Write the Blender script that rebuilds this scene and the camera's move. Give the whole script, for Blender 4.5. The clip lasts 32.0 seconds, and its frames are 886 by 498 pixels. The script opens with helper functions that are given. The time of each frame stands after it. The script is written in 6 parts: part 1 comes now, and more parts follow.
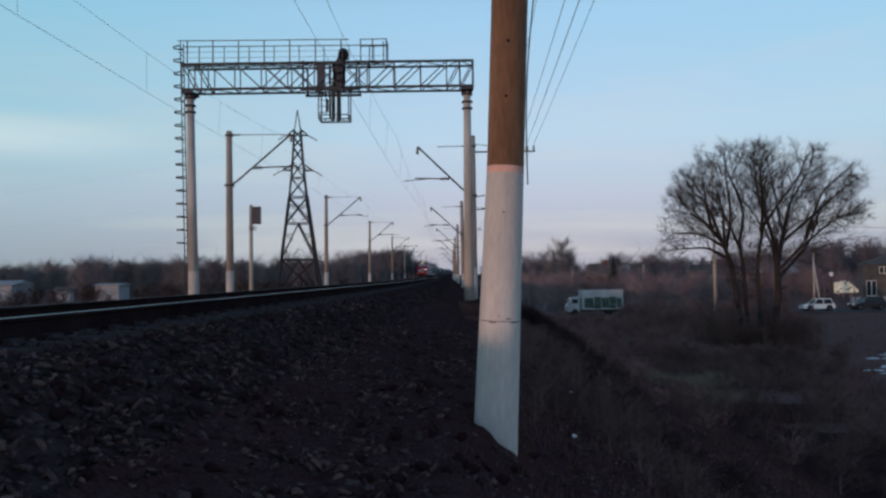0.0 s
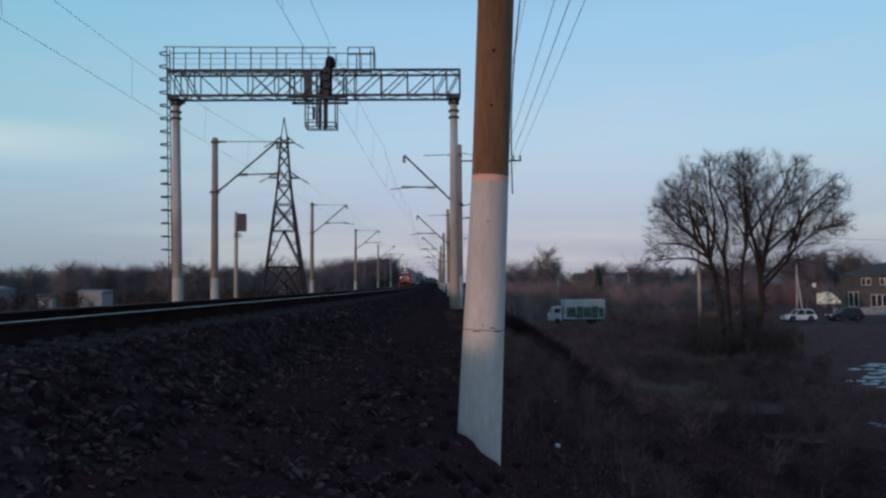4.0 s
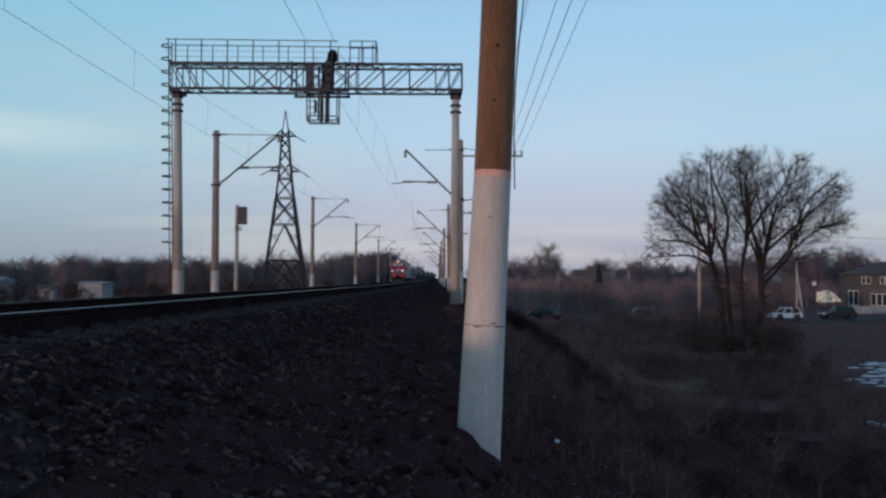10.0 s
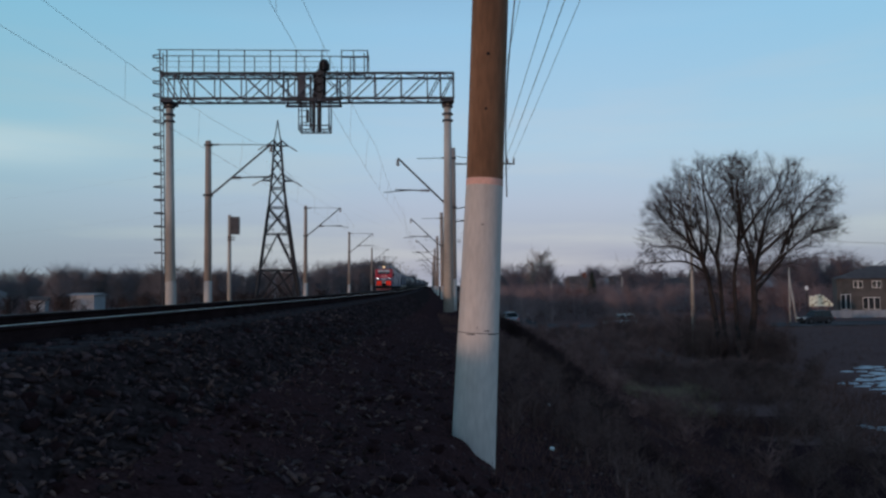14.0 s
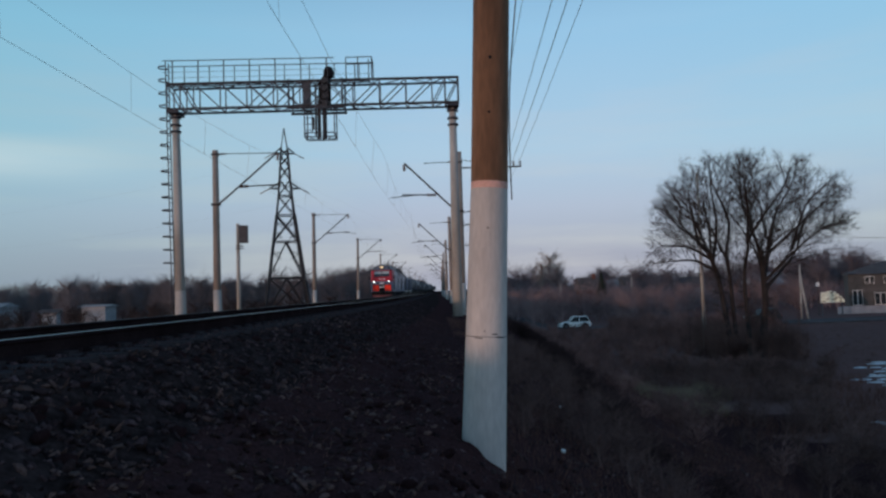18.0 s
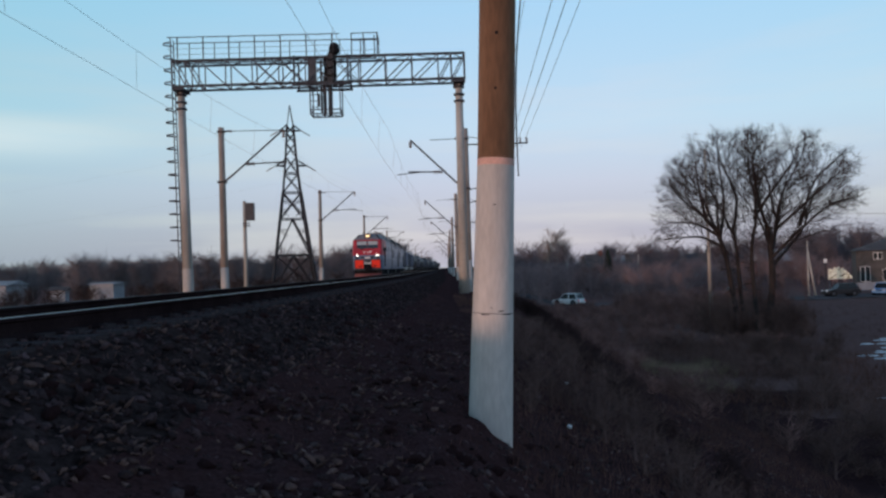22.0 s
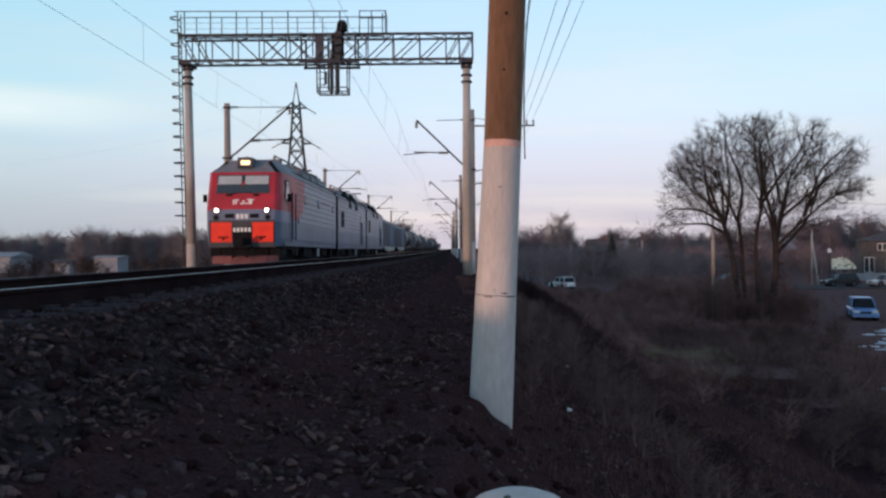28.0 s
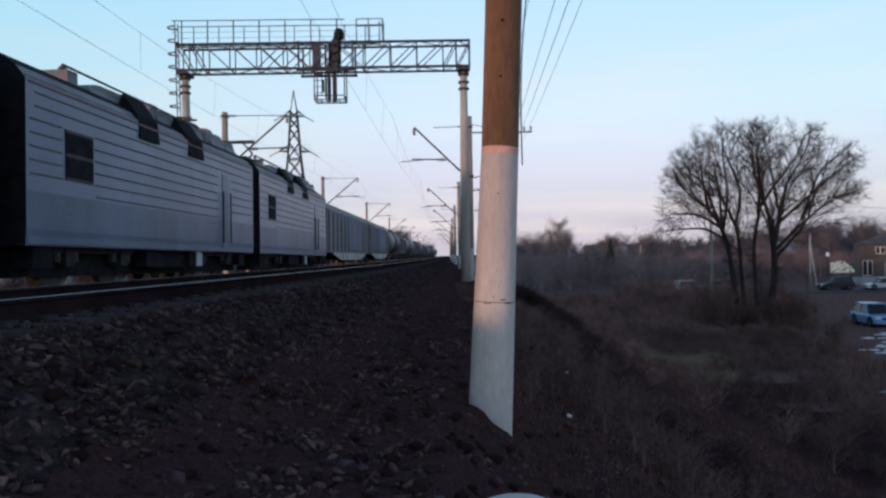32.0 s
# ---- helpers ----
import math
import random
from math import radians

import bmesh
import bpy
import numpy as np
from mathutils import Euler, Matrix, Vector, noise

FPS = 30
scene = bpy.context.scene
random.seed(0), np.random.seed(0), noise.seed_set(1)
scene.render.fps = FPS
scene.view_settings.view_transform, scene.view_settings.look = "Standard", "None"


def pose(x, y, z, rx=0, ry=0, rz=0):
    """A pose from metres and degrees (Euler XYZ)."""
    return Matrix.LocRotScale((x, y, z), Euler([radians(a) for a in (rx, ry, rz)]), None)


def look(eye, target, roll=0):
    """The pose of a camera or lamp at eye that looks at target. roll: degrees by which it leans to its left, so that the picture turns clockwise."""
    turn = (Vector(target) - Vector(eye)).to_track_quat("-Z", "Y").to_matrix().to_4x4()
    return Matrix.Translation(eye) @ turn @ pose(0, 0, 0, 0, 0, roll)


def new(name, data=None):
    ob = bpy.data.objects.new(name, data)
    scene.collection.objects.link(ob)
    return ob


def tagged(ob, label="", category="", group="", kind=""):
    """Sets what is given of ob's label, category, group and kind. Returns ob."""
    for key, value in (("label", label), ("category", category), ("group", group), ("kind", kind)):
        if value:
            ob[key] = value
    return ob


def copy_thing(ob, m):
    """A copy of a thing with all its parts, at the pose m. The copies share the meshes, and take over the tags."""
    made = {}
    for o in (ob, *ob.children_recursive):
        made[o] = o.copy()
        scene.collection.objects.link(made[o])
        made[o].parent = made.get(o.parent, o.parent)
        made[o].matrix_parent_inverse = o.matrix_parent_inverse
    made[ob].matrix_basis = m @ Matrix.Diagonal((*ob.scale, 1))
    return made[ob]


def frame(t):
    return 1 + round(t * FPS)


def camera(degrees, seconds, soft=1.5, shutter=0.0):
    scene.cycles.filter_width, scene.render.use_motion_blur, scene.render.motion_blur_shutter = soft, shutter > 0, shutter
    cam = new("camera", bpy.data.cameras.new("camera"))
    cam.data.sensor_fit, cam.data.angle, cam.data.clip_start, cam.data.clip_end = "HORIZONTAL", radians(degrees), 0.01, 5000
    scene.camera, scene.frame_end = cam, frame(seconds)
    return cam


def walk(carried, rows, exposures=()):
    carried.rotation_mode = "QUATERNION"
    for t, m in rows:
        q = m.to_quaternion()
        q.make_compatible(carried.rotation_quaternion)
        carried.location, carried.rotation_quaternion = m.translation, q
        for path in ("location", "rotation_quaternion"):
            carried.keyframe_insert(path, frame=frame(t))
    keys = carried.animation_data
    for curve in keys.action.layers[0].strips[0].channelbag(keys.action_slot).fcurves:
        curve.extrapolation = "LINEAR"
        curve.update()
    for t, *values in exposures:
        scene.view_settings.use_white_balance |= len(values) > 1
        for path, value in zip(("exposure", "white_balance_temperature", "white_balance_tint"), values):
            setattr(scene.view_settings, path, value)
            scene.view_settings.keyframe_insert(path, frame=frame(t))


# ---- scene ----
import itertools

cam = camera(58.0, 32.0, soft=2.5)

EYE_Z = 0.6  # above the head of the far track's rails


def turned(x, yaw, pitch, roll):
    a, b = radians(yaw), radians(pitch)
    way = Vector((-math.sin(a) * math.cos(b), math.cos(a) * math.cos(b), math.sin(b)))
    eye = Vector((x, 0.0, EYE_Z))
    return look(eye, eye + way * 50.0, roll)


PATH = [
    (0.0, turned(-0.002, -0.00, 1.82, -0.80)),
    (0.5, turned(-0.002, -0.05, 2.31, -0.47)),
    (1.0, turned(-0.000, -0.78, 2.67, -0.14)),
    (1.5, turned(0.004, -1.18, 2.76, -0.16)),
    (2.0, turned(0.009, -1.31, 2.55, -0.26)),
    (2.5, turned(0.013, -1.27, 2.51, -0.38)),
    (4.5, turned(0.017, -0.96, 2.31, -0.40)),
    (5.0, turned(0.020, -1.20, 1.88, -0.05)),
    (5.5, turned(0.021, -0.92, 2.08, 0.03)),
    (6.0, turned(0.019, -0.76, 1.89, 0.04)),
    (6.5, turned(0.014, -0.78, 1.98, 0.13)),
    (7.0, turned(0.008, -0.67, 1.85, 0.16)),
    (7.5, turned(0.003, -0.38, 1.89, -0.01)),
    (8.0, turned(0.001, -0.62, 2.07, 0.23)),
    (8.5, turned(0.000, -0.48, 2.23, 0.28)),
    (9.0, turned(0.000, -0.84, 2.40, 0.16)),
    (9.5, turned(0.000, -0.72, 2.10, 0.02)),
    (10.0, turned(0.001, -0.98, 2.06, 0.10)),
    (10.5, turned(0.002, -0.83, 2.28, 0.09)),
    (11.0, turned(0.003, -0.98, 2.25, 0.19)),
    (11.5, turned(0.002, -1.05, 2.36, 0.22)),
    (12.0, turned(-0.000, -1.07, 2.36, -0.04)),
    (12.5, turned(0.000, -1.13, 2.66, -0.38)),
    (13.0, turned(0.003, -1.15, 2.92, -0.27)),
    (13.5, turned(0.005, -1.41, 2.64, -0.45)),
    (14.0, turned(0.006, -1.46, 2.64, -0.48)),
    (14.5, turned(0.007, -1.44, 2.64, -0.57)),
    (16.5, turned(0.024, -0.98, 2.80, -0.97)),
    (17.0, turned(0.024, -0.76, 2.62, -1.07)),
    (17.5, turned(0.026, -0.98, 3.06, -1.47)),
    (18.0, turned(0.031, -0.85, 2.95, -1.68)),
    (18.5, turned(0.034, -0.74, 2.76, -1.61)),
    (19.0, turned(0.030, -0.59, 2.27, -1.68)),
    (19.5, turned(0.025, 0.54, 1.58, -1.84)),
    (20.0, turned(0.026, 0.23, 1.18, -2.06)),
    (20.5, turned(0.030, -0.06, 1.11, -1.44)),
    (21.0, turned(0.029, -0.26, 1.18, -1.65)),
    (21.5, turned(0.027, -0.39, 1.01, -1.81)),
    (22.0, turned(0.030, -0.34, 1.32, -1.77)),
    (22.5, turned(0.035, -0.95, 1.77, -1.82)),
    (23.0, turned(0.035, -1.08, 1.78, -1.88)),
    (23.5, turned(0.028, -0.53, 2.42, -4.38)),
    (24.0, turned(0.023, -0.27, 1.01, -3.44)),
    (24.5, turned(0.020, 0.73, 1.28, -2.46)),
    (25.0, turned(0.017, 0.50, 0.98, -1.16)),
    (25.5, turned(0.014, -0.16, 0.26, -1.06)),
    (27.5, turned(0.019, 0.11, -0.21, -0.61)),
    (28.0, turned(0.022, -0.06, -0.03, -0.47)),
    (28.5, turned(0.022, 0.13, -0.08, -0.55)),
    (29.0, turned(0.019, 0.24, -0.20, -0.42)),
    (29.5, turned(0.019, 0.73, -0.16, -0.68)),
    (30.0, turned(0.023, 0.61, 0.15, -0.52)),
    (30.5, turned(0.027, 0.04, 0.45, -0.67)),
    (31.0, turned(0.030, -0.06, 0.29, -0.82)),
    (31.5, turned(0.029, -0.12, 0.44, -0.83)),
    (32.0, turned(0.025, -0.17, 0.46, -0.93)),
]
EXPOSURES = [(0.0, -0.08, 6570, 12), (2.0, -0.2, 6400, 11), (5.0, -0.15, 6450, 11), (9.0, -0.12, 6510, 12), (13.0, -0.17, 6400, 9), (14.0, -0.25, 6350, 9), (16.0, -0.14, 6350, 9), (17.0, -0.2, 6330, 9), (18.0, -0.25, 6300, 9), (19.0, -0.23, 6320, 9), (20.0, -0.06, 6480, 10), (21.0, 0.04, 6740, 14), (22.0, 0.05, 6740, 14), (23.0, -0.04, 6740, 14), (24.0, 0.0, 6740, 14), (26.5, 0.21, 6950, 17), (28.0, 0.35, 7190, 19), (30.0, 0.37, 7240, 20), (32.0, 0.34, 7060, 19)]
walk(cam, PATH, EXPOSURES)

# ---- sky and sun ----
SUN_EL, SUN_AZ = radians(3.3), radians(222.0)
world = bpy.data.worlds.new("sky")
scene.world = world
world.use_nodes = True
wn, wl = world.node_tree.nodes, world.node_tree.links
sky = wn.new("ShaderNodeTexSky")
sky.sky_type, sky.sun_disc = "NISHITA", False
sky.sun_elevation, sky.sun_rotation = SUN_EL, SUN_AZ
sky.air_density, sky.dust_density, sky.ozone_density = 1.0, 1.2, 2.0
sky.altitude = 50.0
# evening haze over the clear sky: lavender at the horizon, blue above, with thin drifting cloud
wtc, wsep, wramp = wn.new("ShaderNodeTexCoord"), wn.new("ShaderNodeSeparateXYZ"), wn.new("ShaderNodeValToRGB")
wl.new(wtc.outputs["Generated"], wsep.inputs[0])
wl.new(wsep.outputs["Z"], wramp.inputs[0])
HAZE = [(0.0, (0.335, 0.365, 0.495)), (0.05, (0.385, 0.42, 0.57)), (0.1, (0.45, 0.505, 0.665)), (0.17, (0.44, 0.60, 0.76)), (0.31, (0.33, 0.58, 0.80)), (0.5, (0.15, 0.28, 0.46)), (1.0, (0.05, 0.10, 0.19))]
el = wramp.color_ramp.elements
while len(el) < len(HAZE):
    el.new(0.5)
for e, (at, c) in zip(el, HAZE):
    e.position, e.color = at, (*c, 1)
wmap, wnoise, wcl, wband = wn.new("ShaderNodeMapping"), wn.new("ShaderNodeTexNoise"), wn.new("ShaderNodeValToRGB"), wn.new("ShaderNodeValToRGB")
wmap.inputs["Scale"].default_value = (1.6, 1.6, 13.0)
wmap.inputs["Location"].default_value = (2.2, 0.4, 0.6)
wl.new(wtc.outputs["Generated"], wmap.inputs[0])
wl.new(wmap.outputs[0], wnoise.inputs["Vector"])
wnoise.inputs["Scale"].default_value, wnoise.inputs["Detail"].default_value = 1.7, 5.0
wcl.color_ramp.elements[0].position, wcl.color_ramp.elements[1].position = 0.46, 0.66
wl.new(wnoise.outputs[0], wcl.inputs[0])
wbe = wband.color_ramp.elements
wbe[0].position, wbe[0].color = 0.0, (0.75, 0.75, 0.75, 1)
wbe[1].position, wbe[1].color = 0.34, (0, 0, 0, 1)
wl.new(wsep.outputs["Z"], wband.inputs[0])
wmul = wn.new("ShaderNodeMath")
wmul.operation = "MULTIPLY"
wl.new(wcl.outputs[0], wmul.inputs[0])
wl.new(wband.outputs[0], wmul.inputs[1])
wcloud = wn.new("ShaderNodeMixRGB")
wcloud.inputs[2].default_value = (0.58, 0.6, 0.66, 1)
wl.new(wmul.outputs[0], wcloud.inputs[0])
wl.new(wramp.outputs[0], wcloud.inputs[1])
# a longer wisp of cloud low over the far track
wgeo = [wn.new("ShaderNodeMapRange") for _ in range(2)]
for node, axis, mid, half in ((wgeo[0], "X", -0.47, 0.17), (wgeo[1], "Z", 0.157, 0.036)):
    off = wn.new("ShaderNodeMath")
    off.operation, off.inputs[1].default_value = "SUBTRACT", mid
    wl.new(wsep.outputs[axis], off.inputs[0])
    size = wn.new("ShaderNodeMath")
    size.operation = "ABSOLUTE"
    wl.new(off.outputs[0], size.inputs[0])
    node.interpolation_type = "SMOOTHSTEP"
    node.inputs["From Min"].default_value, node.inputs["From Max"].default_value = half, 0.0
    wl.new(size.outputs[0], node.inputs["Value"])
wisp = wn.new("ShaderNodeMath")
wisp.operation = "MULTIPLY"
wl.new(wgeo[0].outputs[0], wisp.inputs[0])
wl.new(wgeo[1].outputs[0], wisp.inputs[1])
wboth = wn.new("ShaderNodeMath")
wboth.operation = "MULTIPLY_ADD"
wboth.inputs[2].default_value = 0.0
wl.new(wisp.outputs[0], wboth.inputs[0])
wl.new(wnoise.outputs[0], wboth.inputs[1])
wveil = wn.new("ShaderNodeMixRGB")
wveil.inputs[2].default_value = (0.66, 0.76, 0.78, 1)
wl.new(wboth.outputs[0], wveil.inputs[0])
# the haze turns greenish grey away to the west, and a little cooler to the east
wside, wtint = wn.new("ShaderNodeMapRange"), wn.new("ShaderNodeMixRGB")
wside.inputs["From Min"].default_value, wside.inputs["From Max"].default_value = -0.02, -0.5
wl.new(wsep.outputs["X"], wside.inputs["Value"])
wtint.blend_type, wtint.inputs[2].default_value = "MULTIPLY", (0.76, 0.95, 0.89, 1)
wl.new(wside.outputs[0], wtint.inputs[0])
weast, wcool = wn.new("ShaderNodeMapRange"), wn.new("ShaderNodeMixRGB")
weast.inputs["From Min"].default_value, weast.inputs["From Max"].default_value = 0.22, 0.5
wl.new(wsep.outputs["X"], weast.inputs["Value"])
wcool.blend_type, wcool.inputs[2].default_value = "MULTIPLY", (0.9, 0.98, 0.97, 1)
wl.new(weast.outputs[0], wcool.inputs[0])
wl.new(wcloud.outputs[0], wcool.inputs[1])
wl.new(wcool.outputs[0], wtint.inputs[1])
wl.new(wtint.outputs[0], wveil.inputs[1])
wmix = wn.new("ShaderNodeMixRGB")
wmix.blend_type, wmix.inputs[0].default_value = "ADD", 0.06
wl.new(wveil.outputs[0], wmix.inputs[1])
wl.new(sky.outputs[0], wmix.inputs[2])
wn["Background"].inputs["Strength"].default_value = 1.0
wl.new(wmix.outputs[0], wn["Background"].inputs["Color"])

sun = new("sun", bpy.data.lights.new("sun", "SUN"))
sun.data.energy, sun.data.angle, sun.data.color = 1.3, radians(2.6), (1.0, 0.6, 0.44)
sun_way = Vector((math.sin(SUN_AZ) * math.cos(SUN_EL), math.cos(SUN_AZ) * math.cos(SUN_EL), math.sin(SUN_EL)))
sun.matrix_world = look(sun_way * 100, (0, 0, 0))


# ---- materials ----
def M(name, col, rough=0.8, metal=0.0, var=0.25, scale=3.0, fine=40.0, bump=0.15, col2=None, spec=0.3, streak=1.0, island=0.0):
    """A procedural surface: base colour varied at two scales, with fine relief."""
    m = bpy.data.materials.new(name)
    m.use_nodes = True
    n, l = m.node_tree.nodes, m.node_tree.links
    p = n["Principled BSDF"]
    tc, mp = n.new("ShaderNodeTexCoord"), n.new("ShaderNodeMapping")
    mp.inputs["Scale"].default_value = (1.0, 1.0, streak)
    l.new(tc.outputs["Object"], mp.inputs["Vector"])
    big, small = n.new("ShaderNodeTexNoise"), n.new("ShaderNodeTexNoise")
    for node, s, d in ((big, scale, 4.0), (small, fine, 3.0)):
        node.inputs["Scale"].default_value, node.inputs["Detail"].default_value = s, d
        l.new(mp.outputs[0], node.inputs["Vector"])
    ramp = n.new("ShaderNodeValToRGB")
    ramp.color_ramp.elements[0].position, ramp.color_ramp.elements[1].position = 0.32, 0.68
    lo = [c * (1 - var) for c in col]
    hi = [min(1, c * (1 + var)) for c in col] if col2 is None else col2
    ramp.color_ramp.elements[0].color, ramp.color_ramp.elements[1].color = (*lo, 1), (*hi, 1)
    l.new(big.outputs[0], ramp.inputs[0])
    mul = n.new("ShaderNodeMixRGB")
    mul.blend_type, mul.inputs[0].default_value = "MULTIPLY", min(1.0, var * 1.6)
    l.new(ramp.outputs[0], mul.inputs[1])
    gain = n.new("ShaderNodeMath")
    gain.operation, gain.inputs[1].default_value, gain.inputs[2].default_value = "MULTIPLY_ADD", 1.6, 0.2
    l.new(small.outputs[0], gain.inputs[0])
    l.new(gain.outputs[0], mul.inputs[2])
    if island:
        geo, spread, tint = n.new("ShaderNodeNewGeometry"), n.new("ShaderNodeMath"), n.new("ShaderNodeMixRGB")
        spread.operation, spread.inputs[1].default_value, spread.inputs[2].default_value = "MULTIPLY_ADD", island, 1.0 - island * 0.45
        l.new(geo.outputs["Random Per Island"], spread.inputs[0])
        tint.blend_type, tint.inputs[0].default_value = "MULTIPLY", 1.0
        l.new(mul.outputs[0], tint.inputs[1])
        l.new(spread.outputs[0], tint.inputs[2])
        l.new(tint.outputs[0], p.inputs["Base Color"])
    else:
        l.new(mul.outputs[0], p.inputs["Base Color"])
    p.inputs["Roughness"].default_value, p.inputs["Metallic"].default_value = rough, metal
    p.inputs["Specular IOR Level"].default_value = spec
    if bump:
        b = n.new("ShaderNodeBump")
        b.inputs["Strength"].default_value, b.inputs["Distance"].default_value = bump, 0.02
        l.new(small.outputs[0], b.inputs["Height"])
        l.new(b.outputs[0], p.inputs["Normal"])
    return m


def glow(name, col, power):
    m = bpy.data.materials.new(name)
    m.use_nodes = True
    p = m.node_tree.nodes["Principled BSDF"]
    p.inputs["Base Color"].default_value = (*col, 1)
    p.inputs["Emission Color"].default_value, p.inputs["Emission Strength"].default_value = (*col, 1), power
    return m


def glassy(name, col, rough=0.06):
    m = bpy.data.materials.new(name)
    m.use_nodes = True
    p = m.node_tree.nodes["Principled BSDF"]
    p.inputs["Base Color"].default_value, p.inputs["Roughness"].default_value = (*col, 1), rough
    p.inputs["Specular IOR Level"].default_value = 0.9 if rough < 0.2 else 0.35
    return m


litter_m = M("leaf_mould", (0.075, 0.042, 0.039), 0.95, 0, 0.5, 2.0, 60, 0.2, col2=(0.12, 0.072, 0.064), spec=0.0, island=1.5)
truck_white = M("dirty_white_paint", (0.42, 0.42, 0.43), 0.5, 0, 0.15, 1.0, 20, 0.0)
soil = M("soil", (0.112, 0.054, 0.055), 0.97, 0, 0.6, 5.0, 30, 0.9, col2=(0.055, 0.029, 0.031), spec=0.0)
ballast_m = M("ballast", (0.033, 0.0225, 0.0225), 0.97, 0, 0.6, 7.0, 30, 0.8, spec=0.0)
stone_m = M("stone", (0.054, 0.034, 0.036), 0.95, 0, 0.5, 5.0, 50, 0.4, spec=0.02, island=1.2)
grit_m = M("grey_grit", (0.1, 0.066, 0.066), 0.95, 0, 0.4, 4.0, 40, 0.3, spec=0.03, island=1.2)
leaf_m = M("dead_leaf", (0.09, 0.056, 0.052), 0.9, 0, 0.5, 2.0, 60, 0.2, col2=(0.13, 0.09, 0.086), spec=0.03, island=1.5)
wither_m = M("withered_grass", (0.15, 0.074, 0.06), 0.95, 0, 0.4, 0.6, 30, 0.0, spec=0.0)
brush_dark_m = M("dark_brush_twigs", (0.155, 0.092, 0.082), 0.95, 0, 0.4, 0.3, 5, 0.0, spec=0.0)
brush_m = M("brush_twigs", (0.245, 0.134, 0.12), 0.95, 0, 0.4, 0.3, 5, 0.0, spec=0.0)
straw_m = M("dry_grass", (0.29, 0.205, 0.135), 0.9, 0, 0.4, 2.0, 30, 0.1, spec=0.1)
twig_m = M("twig", (0.05, 0.036, 0.034), 0.9, 0, 0.35, 0.15, 5, 0.0, spec=0.1)
bark_m = M("bark", (0.036, 0.031, 0.031), 0.9, 0, 0.35, 3.0, 25, 0.4, spec=0.1)
field_m = M("dry_field", (0.31, 0.18, 0.168), 0.97, 0, 0.45, 0.25, 6, 0.5, col2=(0.155, 0.092, 0.087), spec=0.0)
# distance haze is put into these twig colours: thicket lifted, far woods also greyed
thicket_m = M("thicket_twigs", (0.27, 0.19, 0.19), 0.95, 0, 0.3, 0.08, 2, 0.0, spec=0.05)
wood_west_m = M("haze_painted_twigs", (0.165, 0.145, 0.154), 0.95, 0, 0.3, 0.03, 0.5, 0.0, spec=0.05)
wood_far_m = M("far_haze_twigs", (0.145, 0.122, 0.136), 0.95, 0, 0.3, 0.03, 0.5, 0.0, spec=0.05)
concrete_m = M("concrete", (0.42, 0.39, 0.36), 0.85, 0, 0.25, 1.2, 35, 0.25, streak=0.3)
concrete_dark_m = M("weathered_concrete", (0.3, 0.25, 0.22), 0.88, 0, 0.3, 1.2, 35, 0.25, streak=0.25)
white_m = M("white_limewash", (0.54, 0.485, 0.46), 0.85, 0, 0.18, 1.5, 30, 0.12, streak=0.25)
rust_paint_m = M("brown_stained_concrete", (0.2, 0.105, 0.06), 0.85, 0, 0.4, 1.6, 22, 0.2, streak=0.22)
faded_white_m = M("faded_limewash", (0.41, 0.38, 0.36), 0.85, 0, 0.25, 1.5, 30, 0.12, streak=0.25)
pink_m = M("faded_red_band", (0.62, 0.36, 0.3), 0.8, 0, 0.2, 3, 30, 0.1)
steel_m = M("dark_steel", (0.045, 0.045, 0.05), 0.6, 0.3, 0.25, 3, 30, 0.05)
galv_m = M("galvanised_steel", (0.078, 0.083, 0.1), 0.6, 0.3, 0.2, 3, 30, 0.05)
pylon_m = M("dark_tower_steel", (0.022, 0.024, 0.03), 0.7, 0.2, 0.25, 1.0, 12, 0.0)
bogie_m = M("dusty_bogie_steel", (0.034, 0.03, 0.031), 0.85, 0.1, 0.4, 3, 30, 0.1)
gantry_m = M("slate_painted_steel", (0.05, 0.054, 0.066), 0.65, 0.2, 0.3, 2.5, 25, 0.05)
rail_m = M("rusty_rail", (0.022, 0.014, 0.015), 0.97, 0, 0.3, 2, 30, 0.2, spec=0.0)
dull_m = M("dull_rail_head", (0.1, 0.095, 0.1), 0.6, 0.8, 0.2, 2, 30, 0.0)
head_m = M("polished_rail_head", (0.28, 0.25, 0.25), 0.35, 1.0, 0.1, 2, 30, 0.0)
sleeper_m = M("concrete_sleeper", (0.055, 0.045, 0.048), 0.97, 0, 0.3, 3, 40, 0.25, spec=0.0)
wire_m = M("wire", (0.16, 0.15, 0.15), 0.6, 0.3, 0.1, 3, 30, 0.0)
insul_m = M("brown_insulator", (0.1, 0.06, 0.05), 0.3, 0, 0.2, 8, 40, 0.0, spec=0.5)
loco_grey = M("loco_grey_paint", (0.15, 0.19, 0.285), 0.33, 0, 0.14, 0.8, 25, 0.02, streak=0.4, spec=0.3)
# lower body grey, darkened and blued: shade and reflection put into the colour
loco_lower = M("loco_lower_shade_paint", (0.1, 0.14, 0.21), 0.38, 0, 0.2, 0.9, 25, 0.02, streak=0.4, spec=0.25)
loco_roof = M("loco_roof_grey", (0.2, 0.2, 0.22), 0.6, 0, 0.25, 1.0, 25, 0.08)
loco_red = M("loco_red_paint", (0.43, 0.024, 0.042), 0.4, 0, 0.16, 0.9, 25, 0.04)
loco_orange = M("loco_signal_red", (0.95, 0.038, 0.014), 0.45, 0, 0.1, 2, 25, 0.02)
